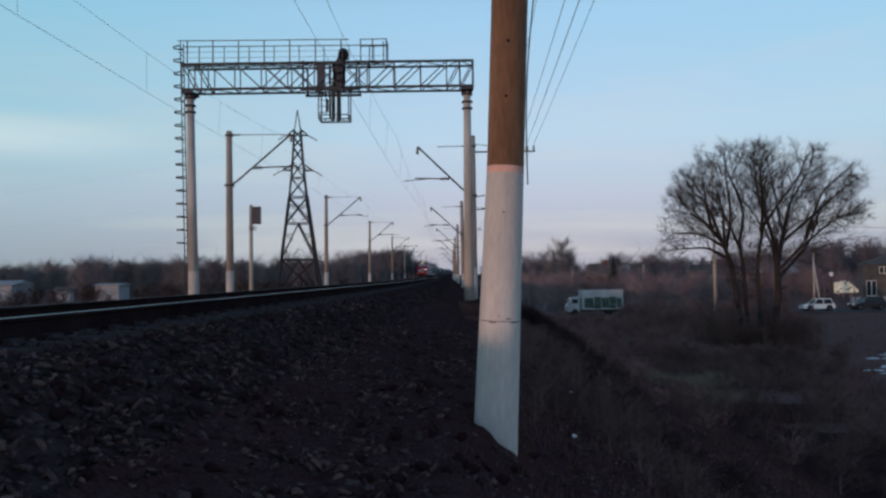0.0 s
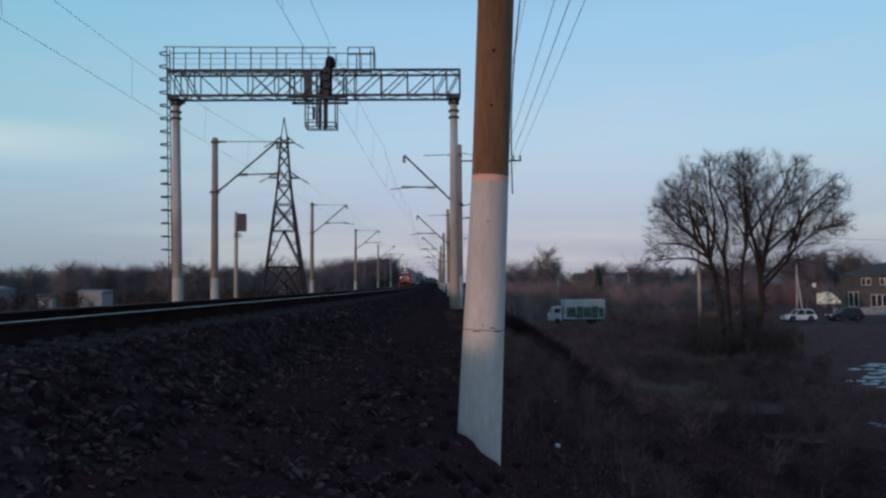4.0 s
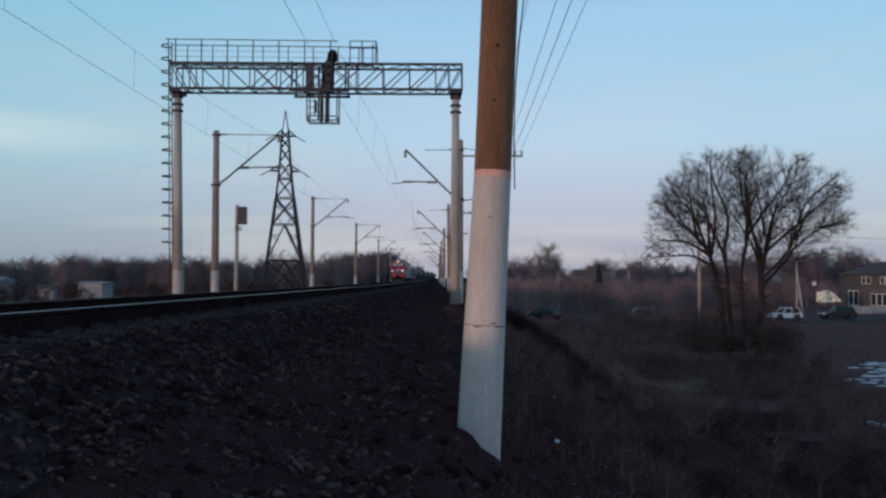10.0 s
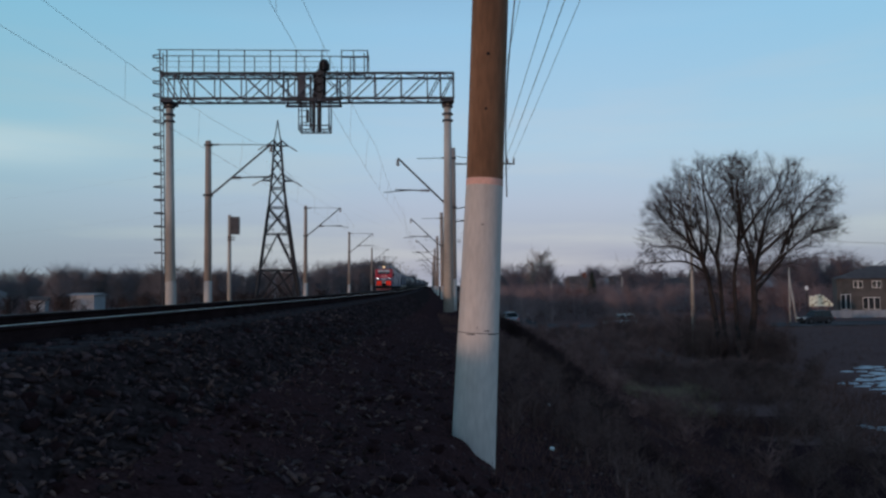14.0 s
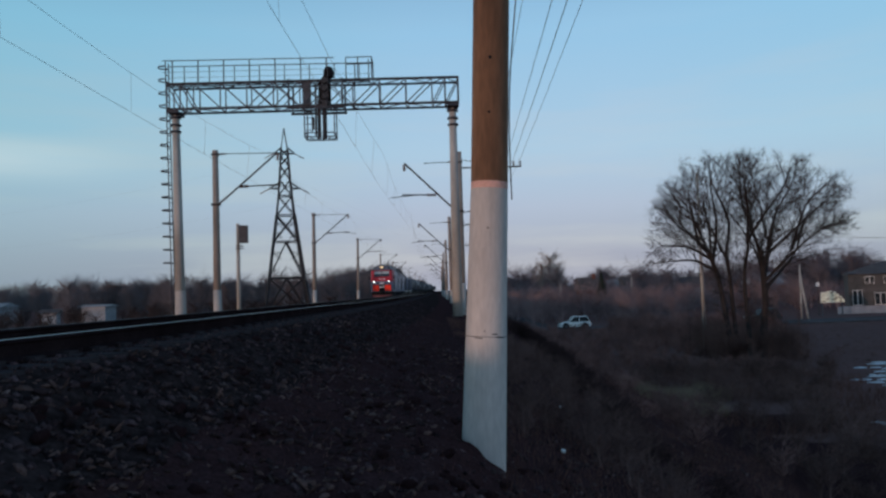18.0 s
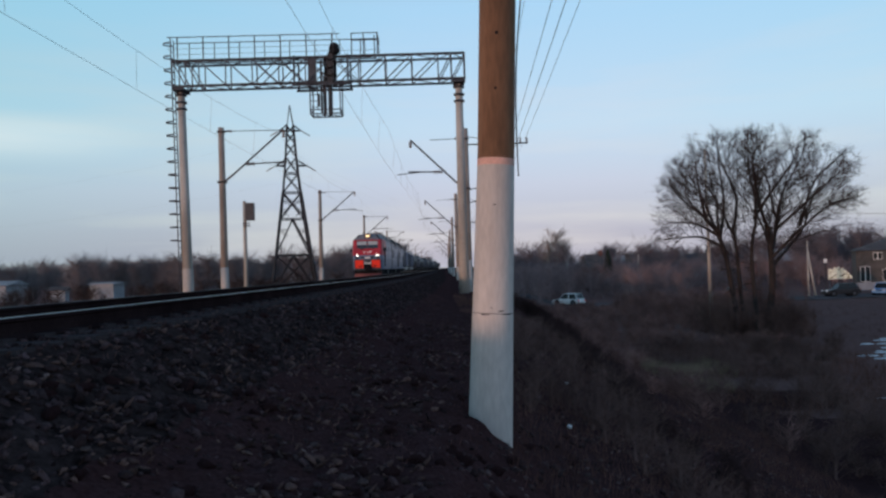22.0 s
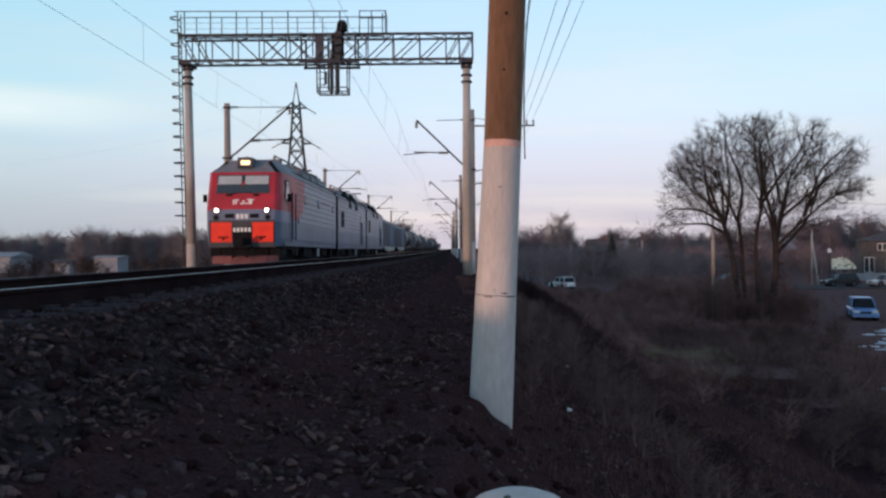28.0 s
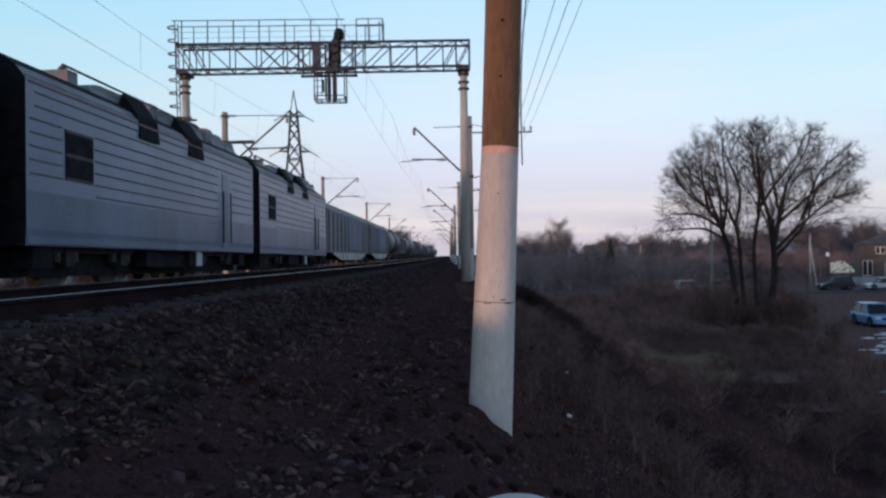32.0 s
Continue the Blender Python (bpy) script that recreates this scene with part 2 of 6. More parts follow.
# dark trim colour, also painted on the body ribs as their shadow
loco_line = M("dark_trim_and_rib_shadow", (0.07, 0.075, 0.095), 0.6, 0, 0.2, 2, 25, 0.0)
black_m = M("grimy_black", (0.014, 0.014, 0.017), 0.9, 0, 0.4, 3, 30, 0.15, spec=0.1)
loco_dark = M("loco_dark_grey_paint", (0.045, 0.05, 0.062), 0.5, 0, 0.2, 2, 25, 0.03)
plow_m = M("faded_red_plough", (0.18, 0.06, 0.058), 0.7, 0, 0.25, 3, 30, 0.1)
wheel_disc_m = M("dusty_wheel_steel", (0.05, 0.042, 0.04), 0.8, 0.1, 0.3, 3, 30, 0.1)
wheel_m = M("worn_steel", (0.2, 0.19, 0.185), 0.45, 0.4, 0.15, 3, 30, 0.0)
stripe_m = M("dark_red_stripe", (0.13, 0.04, 0.065), 0.5, 0, 0.2, 3, 30, 0.0)
faded_red = M("faded_red_lettering", (0.26, 0.17, 0.2), 0.5, 0, 0.3, 4, 30, 0.0)
white_paint = M("white_paint", (0.8, 0.8, 0.8), 0.5, 0, 0.06, 3, 30, 0.0)
dark_glass = glassy("dark_glass", (0.03, 0.035, 0.04))
blind_m = M("pale_blind", (0.4, 0.45, 0.47), 0.7, 0, 0.08, 3, 30, 0.0)
lamp_warm = glow("headlight_glow", (1.0, 0.72, 0.38), 1.5)
lamp_white = glow("marker_glow", (1.0, 0.93, 0.85), 5.0)
wagon_grey = M("wagon_grey", (0.15, 0.142, 0.16), 0.65, 0, 0.22, 0.7, 20, 0.08, streak=0.4)
wagon_blue = M("wagon_blue", (0.09, 0.115, 0.2), 0.6, 0, 0.2, 0.7, 20, 0.05)
tank_m = M("tank_grey", (0.13, 0.13, 0.14), 0.5, 0.1, 0.3, 0.7, 20, 0.05, streak=0.4)
tank_dark = M("tank_black", (0.05, 0.05, 0.055), 0.55, 0.1, 0.3, 0.7, 20, 0.05)
asphalt_m = M("asphalt", (0.085, 0.072, 0.076), 0.95, 0, 0.4, 0.5, 25, 0.2, spec=0.05)
brick_wall_m = M("brown_render", (0.1, 0.075, 0.075), 0.9, 0, 0.2, 0.8, 20, 0.1)
grey_wall_m = M("grey_render", (0.085, 0.078, 0.076), 0.9, 0, 0.25, 0.8, 20, 0.1)
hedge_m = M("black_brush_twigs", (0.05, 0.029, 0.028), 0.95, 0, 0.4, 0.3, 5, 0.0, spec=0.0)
red_wall_m = M("red_brick_wall", (0.15, 0.065, 0.055), 0.9, 0, 0.2, 0.8, 20, 0.1)
pale_wall_m = M("pale_wall", (0.3, 0.31, 0.34), 0.85, 0, 0.15, 0.8, 20, 0.1)
roof_m = M("dark_roof", (0.09, 0.075, 0.075), 0.8, 0, 0.25, 0.8, 12, 0.1)
slate_m = M("grey_roof", (0.28, 0.29, 0.31), 0.75, 0, 0.2, 0.8, 12, 0.1)
car_glass = glassy("car_glass", (0.012, 0.013, 0.015), 0.25)
car_white = M("white_car_paint", (0.84, 0.84, 0.84), 0.3, 0, 0.04, 2, 20, 0.0, spec=0.5)
car_blue = M("blue_car_paint", (0.14, 0.31, 0.58), 0.3, 0.2, 0.05, 2, 20, 0.0, spec=0.5)
car_dark = M("dark_car_paint", (0.025, 0.024, 0.028), 0.45, 0, 0.05, 2, 20, 0.0, spec=0.3)
car_silver = M("silver_car_paint", (0.45, 0.46, 0.48), 0.3, 0.4, 0.05, 2, 20, 0.0, spec=0.5)
tyre_m = M("tyre", (0.02, 0.02, 0.02), 0.9, 0, 0.2, 8, 40, 0.1)


# ---- mesh building ----
class MB:
    """Collects vertices and faces of one mesh."""

    def __init__(self):
        self.v, self.f, self.m = [], [], []

    def add(self, vs, fs, k=0):
        b = len(self.v)
        self.v += [tuple(p) for p in vs]
        self.f += [tuple(i + b for i in f) for f in fs]
        self.m += [k] * len(fs)
        return self

    def box(self, c, s, m=None, k=0):
        x, y, z = s[0] / 2, s[1] / 2, s[2] / 2
        vs = [Vector((i * x, j * y, h * z)) for h in (-1, 1) for j in (-1, 1) for i in (-1, 1)]
        vs = [(m @ p if m else p) + Vector(c) for p in vs]
        return self.add(vs, [(0, 2, 3, 1), (4, 5, 7, 6), (0, 1, 5, 4), (2, 6, 7, 3), (0, 4, 6, 2), (1, 3, 7, 5)], k)

    def tube(self, p, q, r, r2=None, n=8, k=0, cap=True):
        p, q = Vector(p), Vector(q)
        r2 = r if r2 is None else r2
        d = (q - p).normalized()
        a = d.orthogonal().normalized()
        b = d.cross(a)
        vs = []
        for o, rr in ((p, r), (q, r2)):
            vs += [o + (a * math.cos(t) + b * math.sin(t)) * rr for t in (2 * math.pi * i / n for i in range(n))]
        fs = [(i, (i + 1) % n, n + (i + 1) % n, n + i) for i in range(n)]
        if cap:
            fs += [tuple(range(n - 1, -1, -1)), tuple(range(n, 2 * n))]
        return self.add(vs, fs, k)

    def bar(self, p, q, w, h=None, k=0):
        p, q = Vector(p), Vector(q)
        h = w if h is None else h
        d = (q - p).normalized()
        s = d.cross(Vector((0, 0, 1)))
        s = Vector((1, 0, 0)) if s.length < 1e-4 else s.normalized()
        u = s.cross(d)
        vs = [o + s * i * w / 2 + u * j * h / 2 for o in (p, q) for i, j in ((-1, -1), (1, -1), (1, 1), (-1, 1))]
        return self.add(vs, [(0, 1, 2, 3), (7, 6, 5, 4), (0, 4, 5, 1), (1, 5, 6, 2), (2, 6, 7, 3), (3, 7, 4, 0)], k)

    def rings(self, rings, k=0, close=True, ends=True):
        n = len(rings[0])
        fs = []
        for i in range(len(rings) - 1):
            for j in range(n if close else n - 1):
                a, b = i * n + j, i * n + (j + 1) % n
                fs.append((a, b, b + n, a + n))
        if ends:
            fs += [tuple(range(n - 1, -1, -1)), tuple(range((len(rings) - 1) * n, len(rings) * n))]
        return self.add([p for r in rings for p in r], fs, k)

    def lathe(self, profile, n=16, c=(0, 0, 0), k=0):
        c = Vector(c)
        return self.rings([[c + Vector((r * math.cos(t), r * math.sin(t), z)) for t in (2 * math.pi * i / n for i in range(n))] for r, z in profile], k)

    def mesh(self, name, mats, smooth=False):
        me = bpy.data.meshes.new(name)
        me.from_pydata(self.v, [], self.f)
        for m in mats if isinstance(mats, (list, tuple)) else [mats]:
            me.materials.append(m)
        if any(self.m):
            me.polygons.foreach_set("material_index", self.m)
        if smooth:
            me.polygons.foreach_set("use_smooth", [True] * len(me.polygons))
        me.update()
        return me


def thing(name, m, label, category, group="", kind=""):
    ob = new(name)
    ob.empty_display_size = 0.2
    ob.matrix_world = m
    return tagged(ob, label, category, group, kind)


def part(name, mb, mat, parent=None, label="", smooth=False, at=None):
    ob = new(name, mb.mesh(name, mat, smooth) if isinstance(mb, MB) else mb)
    if parent:
        ob.parent = parent
    if at is not None:
        ob.matrix_basis = at
    return tagged(ob, label) if label else ob


def solid(name, mb, mat, label, category, group="", kind="", smooth=False):
    return tagged(part(name, mb, mat, smooth=smooth), label, category, group, kind)


def raw(name, vs, fs, mat):
    me = bpy.data.meshes.new(name)
    vs, fs = np.asarray(vs, float), np.asarray(fs, int)
    n, k = fs.shape
    me.vertices.add(len(vs))
    me.vertices.foreach_set("co", vs.ravel())
    me.loops.add(n * k)
    me.loops.foreach_set("vertex_index", fs.ravel())
    me.polygons.add(n)
    me.polygons.foreach_set("loop_start", np.arange(0, n * k, k))
    me.polygons.foreach_set("loop_total", np.full(n, k))
    me.materials.append(mat)
    me.update(calc_edges=True)
    me.validate()
    return me


# ---- the line of the railway ----
KNOT_Y = [-150, -60, -30, 0, 10, 20, 33, 60, 80, 110, 160, 240, 330, 450, 600, 900, 3000]
KNOT_X = [-28, -15.8, -12.6, -10.35, -9.72, -9.12, -8.45, -7.85, -7.6, -7.45, -7.25, -6.6, -4.9, -1.5, 5.0, 22.0, 150.0]
TY = np.arange(-150.0, 3000.0, 1.0)
TX = np.interp(TY, KNOT_Y, KNOT_X)
ker = np.exp(-np.linspace(-2.2, 2.2, 25) ** 2)
TX[12:-12] = np.convolve(TX, ker / ker.sum(), "valid")
GAP, NEAR_Z = 5.8, 0.31  # near track's distance from the far track, and its rails' height


def line(y, off=0.0, z=0.0):
    """A point beside the far track's axis, off metres to its right."""
    x = float(np.interp(y, TY, TX))
    s = float(np.interp(y + 1, TY, TX)) - float(np.interp(y - 1, TY, TX))
    n = Vector((2.0, -s, 0)).normalized()
    return Vector((x, y, z)) + n * off


def heading(y):
    return -math.degrees(math.atan2(float(np.interp(y + 4, TY, TX)) - float(np.interp(y - 4, TY, TX)), 8.0))


# ---- ground: one sheet from embankment to horizon ----
SEC_O = [-3000, -300, -40, -14, -6.2, -4.4, -3.3, -2.0, 1.7, 3.4, 4.2, 6.6, 7.15, 7.6, 8.9, 10.05, 10.4, 10.9, 12.2, 18.3, 60, 300, 3000]
SEC_Z = [-3.0, -3.0, -3.0, -2.6, -1.4, -0.7, -0.5, -0.36, -0.36, -0.2, 0.115, 0.12, 0.1, -0.06, -0.62, -0.78, -1.06, -1.48, -2.0, -4.6, -4.7, -4.2, -4.2]


def ground_z(x, y):
    o = np.asarray(x) - np.interp(y, TY, TX)
    return np.interp(o, SEC_O, SEC_Z)


def lump(x, y, s, seed=0.0):
    return noise.noise(Vector((x * s + seed, y * s, seed)))


def ground():
    oo = np.concatenate([[-3000, -1500, -800, -400, -200, -120, -80, -55], np.arange(-40, -6, 2.0), np.arange(-6, 4, 0.4), np.arange(4.0, 7.0, 0.12),
                         np.arange(7.0, 13.0, 0.07), np.arange(13.0, 20, 0.4), np.arange(20, 32, 0.8), np.arange(32, 60, 2.0), [62, 70, 80, 95, 110, 140, 180, 240, 320, 500, 800, 1500, 3000]])
    yy = np.concatenate([[-140, -90, -50, -25, -12, -6], np.arange(-3, 2, 0.3), np.arange(2, 12, 0.07), np.arange(12, 24, 0.2), np.arange(24, 60, 0.8),
                         np.arange(60, 140, 3.0), np.arange(140, 400, 10.0), np.arange(400, 1000, 50.0), [1000, 1300, 1700, 2200, 2950]])
    vs = []
    cxs = np.interp(yy, TY, TX)
    for y, c in zip(yy, cxs):
        for o in oo:
            x, z = o + c, float(np.interp(o, SEC_O, SEC_Z))
            if 4 < o < 20 and -3 < y < 60:
                rough = 0.25 if o < 7.3 else 1.0
                z += rough * (0.05 * lump(x, y, 1.1, 3.1) + 0.04 * lump(x, y, 3.7, 8.2) + (0.045 * lump(x, y, 9.0, 1.7) if y < 24 else 0))
            elif 20 <= o < 110 and 25 < y < 140:
                z += 0.03 * lump(x, y, 0.4, 2.0)
            elif o >= 20 or o < -6:
                z += 0.25 * lump(x, y, 0.07, 5.0) + 0.1 * lump(x, y, 0.4, 2.0)
            vs.append((x, y, z))
    n = len(oo)
    i, j = np.meshgrid(np.arange(len(yy) - 1), np.arange(n - 1), indexing="ij")
    a = (i * n + j).ravel()
    fs = np.stack([a, a + 1, a + n + 1, a + n], 1)
    me = raw("ground", vs, fs, soil)
    me.materials.append(ballast_m)
    me.materials.append(field_m)
    omid = (oo[:-1] + oo[1:]) / 2
    col = np.tile((omid > -4.6) & (omid < 8.3), len(yy) - 1).astype(int)
    ymid = (yy[:-1] + yy[1:]) / 2
    edge = 19.0 + 1.6 * np.sin(ymid * 0.9) + 1.0 * np.sin(ymid * 2.3) + np.clip((40 - ymid) * 0.25, 0, 8)
    col += 2 * ((omid[None] > edge[:, None]) | (omid[None] < -7.5)).ravel().astype(int)
    me.polygons.foreach_set("material_index", col)
    me.polygons.foreach_set("use_smooth", [True] * len(me.polygons))
    return tagged(new("ground", me), "dark earth embankment and dry lowland beside the railway", "ground", kind="structure")


GROUND = ground()

# ---- tracks ----
RAIL_SEC = [(-0.075, -0.18), (0.075, -0.18), (0.075, -0.165), (0.012, -0.14), (0.012, -0.045), (0.036, -0.035), (0.036, -0.004), (-0.036, -0.004), (-0.036, -0.035), (-0.012, -0.045), (-0.012, -0.14), (-0.075, -0.165)]


def along(sec, off, z, ys):
    rings = []
    for y in ys:
        a, b = line(y, off, z(y)), line(y, off + 0.01, z(y))
        n = (b - a).normalized()
        rings.append([a + n * px + Vector((0, 0, pz)) for px, pz in sec])
    return rings


def sleeper_mesh():
    mb = MB()
    prof = [(-1.35, 0.15, 0.0), (-0.9, 0.15, 0.0), (-0.55, 0.13, -0.03), (0.0, 0.12, -0.05), (0.55, 0.13, -0.03), (0.9, 0.15, 0.0), (1.35, 0.15, 0.0)]
    mb.rings([[(x, -w, -0.2), (x, w, -0.2), (x, w * 0.75, t), (x, -w * 0.75, t)] for x, w, t in prof])
    for s in (-0.76, 0.76):
        mb.box((s, 0, 0.012), (0.3, 0.16, 0.03))
    return mb


def track(name, off, z, label, near):
    t = thing(name, pose(0, 0, 0), label, "railway track", kind="structure")
    ys = list(np.arange(-40, 120, 2.0)) + list(np.arange(120, 620, 8.0))
    for s in (-0.76, 0.76):
        r = part("rail", MB().rings(along(RAIL_SEC, off + s, z, ys)), rail_m, t, "rusty steel rail")
        part("rail_head", MB().rings(along([(-0.02, -0.004), (0.02, -0.004), (0.017, 0.0), (-0.017, 0.0)], off + s, z, ys)), head_m if near and s > 0 else dull_m, r, "polished running surface")
    me = sleeper_mesh().mesh("sleeper", sleeper_m)
    rest = MB()
    sl = sleeper_mesh()
    y = -6.0
    i = 0
    while y < (190 if near else 120):
        m = Matrix.Translation(line(y, off, z(y) - 0.18)) @ pose(0, 0, 0, 0, 0, heading(y) + random.uniform(-0.6, 0.6))
        if near and i < 230:
            part("sleeper", me, None, t, at=m)
        else:
            rest.add([m @ Vector(v) for v in sl.v], sl.f)
        i += 1
        y += 0.545
    ob = part("sleepers", rest, sleeper_m, t)
    tagged(ob, "row of grey concrete sleepers", kind="stuff")
    return t


FAR_OFF = 0.2


def far_z(y):
    """Height of the far track's rails, which fall away gently."""
    return float(np.interp(y, [15, 33, 52], [0.04, -0.11, -0.26]))


track("track_1", FAR_OFF, far_z, "far railway track with polished rails on ballast", False)
track("track_2", GAP, lambda y: NEAR_Z, "near railway track with polished rails and concrete sleepers", True)


# ---- signal gantry over both tracks ----
def gantry():
    y0, xl, xr = 36.5, -11.4, 1.17
    g = thing("signal_gantry", pose(0, y0, 0), "grey lattice signal bridge with walkway and ladder spanning two tracks", "signal gantry")
    for x, lean in ((xl, -0.12), (xr, 0.03)):
        pl = part("pillar", MB().tube((x, 0, -0.6), (x + lean, 0, 9.1), 0.24, 0.16, 16), concrete_m, g, "tapered concrete pillar", smooth=True)
        for z in (8.2, 8.5, 8.85):
            part("collar", MB().lathe([(0.2, z - 0.05), (0.25, z - 0.04), (0.25, z + 0.04), (0.2, z + 0.05)], 14, (x + lean, 0, 0)), gantry_m, pl, "steel clamp")
        part("bearing", MB().box((x + lean, 0, 9.04), (0.5, 1.1, 0.12)).box((x + lean, 0, 8.93), (0.3, 0.3, 0.12)), gantry_m, pl, "steel bearing plate")
    part("white_base", MB().tube((xl, 0, -0.5), (xl, 0, 0.9), 0.247, 0.243, 16), faded_white_m, g, "whitewashed foot of the pillar")
    x0, x1, zb, zt, d = xl - 0.35, 1.48, 9.15, 10.3, 0.5
    for yy in (-d, d):
        for z in (zb, zt):
            part("chord", MB().box(((x0 + x1) / 2, yy, z + 0.035), (x1 - x0, 0.09, 0.02)).box(((x0 + x1) / 2, yy * 0.93, z - 0.01), (x1 - x0, 0.02, 0.09)), gantry_m, g, "angle steel chord")
    # full bays in the middle, half bays over the pillars; the braces fall towards the middle
    xs = [x0, x0 + 0.6] + [x0 + 1.21 + 1.2017 * i for i in range(10)] + [x1 - 0.6, x1]
    for yy in (-d, d):
        for i, x in enumerate(xs):
            part("upright", MB().bar((x, yy, zb), (x, yy, zt), 0.05, 0.04), galv_m, g)
            if i + 1 < len(xs):
                a, b = (zt, zb) if i < 6 else (zb, zt)
                part("brace", MB().bar((x, yy, a), (xs[i + 1], yy, b), 0.045), galv_m, g)
                if 4 <= i <= 7:
                    part("brace", MB().bar((x, yy * 0.96, b), (xs[i + 1], yy * 0.96, a), 0.04), galv_m, g)
    for i, x in enumerate(xs):
        for z in (zb, zt):
            part("cross_bar", MB().bar((x, -d, z), (x, d, z), 0.05), gantry_m, g)
            if i + 1 < len(xs):
                s = d if i % 2 else -d
                part("lacing", MB().bar((x, s, z), (xs[i + 1], -s, z), 0.035), galv_m, g)
    # walkway with its railing, a gap above the signal, and a gated end
    for yy in (-0.3, 0.0, 0.3):
        part("walkway_plank", MB().box((-7.2, yy, zt + 0.08), (9.3, 0.12, 0.03)), gantry_m, g, "steel walkway plank")
    for yy, e in ((-0.48, -4.15), (0.48, -2.45)):
        part("handrail", MB().bar((-11.95, yy, zt + 1.08), (e, yy, zt + 1.04), 0.035), gantry_m, g)
        part("knee_rail", MB().bar((-11.95, yy, zt + 0.55), (e, yy, zt + 0.53), 0.014), gantry_m, g)
        for i in range(8):
            x = -11.5 + 1.165 * i + (0.0 if yy < 0 else 0.25)
            if x < e + 0.1:
                part("railing_post", MB().bar((x, yy, zt), (x, yy, zt + 1.06), 0.045 if yy < 0 else 0.035), gantry_m, g)
    for z in (0.72, 1.04):
        part("gate_rail", MB().bar((-3.62, -0.48, zt + z), (-2.42, -0.48, zt + z), 0.035), gantry_m, g)
        part("gate_rail", MB().bar((-2.45, -0.48, zt + z), (-2.45, 0.48, zt + z), 0.035), gantry_m, g)
    for x, yy in ((-3.62, -0.48), (-3.08, -0.48), (-2.45, -0.48), (-2.45, 0.48), (-3.3, 0.48), (-2.62, 0.0)):
        part("gate_post", MB().bar((x, yy, zt), (x, yy, zt + 1.06), 0.045), gantry_m, g)
    # ladder up the outer side, with safety hoops round it
    for yy in (-0.22, 0.22):
        part("ladder_rail", MB().bar((xl - 0.3, yy, -0.3), (xl - 0.5, yy, 11.45), 0.04), gantry_m, g)
    for i in range(36):
        z = 0.3 + i * 0.31
        x = xl - 0.3 - 0.2 * (z + 0.3) / 11.75
        part("rung", MB().bar((x, -0.22, z), (x, 0.22, z), 0.028), gantry_m, g)
    for i in range(16):
        z = 2.2 + i * 0.6
        x = xl - 0.3 - 0.2 * (z + 0.3) / 11.75
        ts = [math.pi * k / 10 for k in range(11)]
        hoop = MB().rings([[(x - (0.4 + da) * math.sin(q), (0.3 + da) * math.cos(q), z + dz) for da, dz in ((-0.012, -0.03), (0.012, -0.03), (0.012, 0.03), (-0.012, 0.03))] for q in ts])
        part("hoop", hoop, gantry_m, g)
    # maintenance cage hanging under the beam, with its own short ladder
    ca, cb, cz = -5.52, -4.17, 7.66
    cage = part("cage", MB().box(((ca + cb) / 2, -0.25, cz), (cb - ca, 0.06, 0.03)), gantry_m, g, "steel maintenance cage")
    for k in range(4):
        part("floor_bar", MB().box((ca + 0.28 + k * 0.27, -0.25, cz), (0.03, 0.9, 0.02)), gantry_m, cage)
    for x in (ca, (ca + cb) / 2 + 0.05, cb):
        for yy in (-0.7, 0.2):
            part("cage_bar", MB().bar((x, yy, cz), (x, yy, zb), 0.05), gantry_m, cage)
    for z in (cz + 0.02, cz + 0.2):
        for yy in (-0.7, 0.2):
            part("cage_rail", MB().bar((ca, yy, z), (cb, yy, z), 0.045), gantry_m, cage)
        for x in (ca, cb):
            part("cage_rail", MB().bar((x, -0.7, z), (x, 0.2, z), 0.045), gantry_m, cage)
    for z in (7.98, 8.26, 8.54, 8.82):
        part("rung", MB().bar((ca, -0.68, z), (ca + 0.34, -0.68, z), 0.03), gantry_m, cage)
    part("cage_bar", MB().bar((ca + 0.34, -0.68, 7.9), (ca + 0.34, -0.68, 9.05), 0.035), gantry_m, cage)
    part("meter_box", MB().box((ca + 0.38, -0.6, 8.3), (0.1, 0.2, 0.55)), steel_m, cage, "small dark box")
    for x, w in ((-4.9, 0.11), (-4.62, 0.13)):
        part("signal_mast", MB().tube((x, -0.4, cz), (x, -0.4, 9.4), w / 2 + 0.015, n=8), steel_m, cage)
    part("bracket", MB().box((-5.02, -0.62, 9.03), (2.62, 0.1, 0.1)).box((-5.02, 0.62, 9.03), (2.62, 0.1, 0.1)), gantry_m, g)
    for x in (-6.22, -3.8):
        for yy in (-0.62, 0.62):
            part("hanger", MB().bar((x, yy, 9.0), (x, yy, 10.36), 0.075), gantry_m, g)
    # the signal itself, seen from behind: back plate, lamp cases, hood, cabinet
    sg = part("signal_head", MB().box((-4.62, -0.4, 9.72), (0.56, 0.1, 1.3)), black_m, g, "black signal back plate")
    for k in range(4):
        part("lamp_case", MB().tube((-4.6, -0.44, 9.2 + k * 0.36), (-4.6, -0.66, 9.2 + k * 0.36), 0.17, 0.14, 12), steel_m, sg, "round black lamp case")
    part("signal_cap", MB().lathe([(0.1, 10.4), (0.23, 10.46), (0.24, 10.72), (0.17, 10.9), (0.03, 10.97)], 12, (-4.42, -0.4, 0)), black_m, sg, "round black hood")
    part("cap_arm", MB().bar((-4.75, -0.4, 10.35), (-4.5, -0.4, 10.75), 0.06), black_m, sg)
    part("junction_box", MB().box((-5.45, -0.3, 9.72), (0.36, 0.25, 1.05)).box((-5.45, -0.3, 10.28), (0.42, 0.3, 0.06)), galv_m, g, "grey relay cabinet")
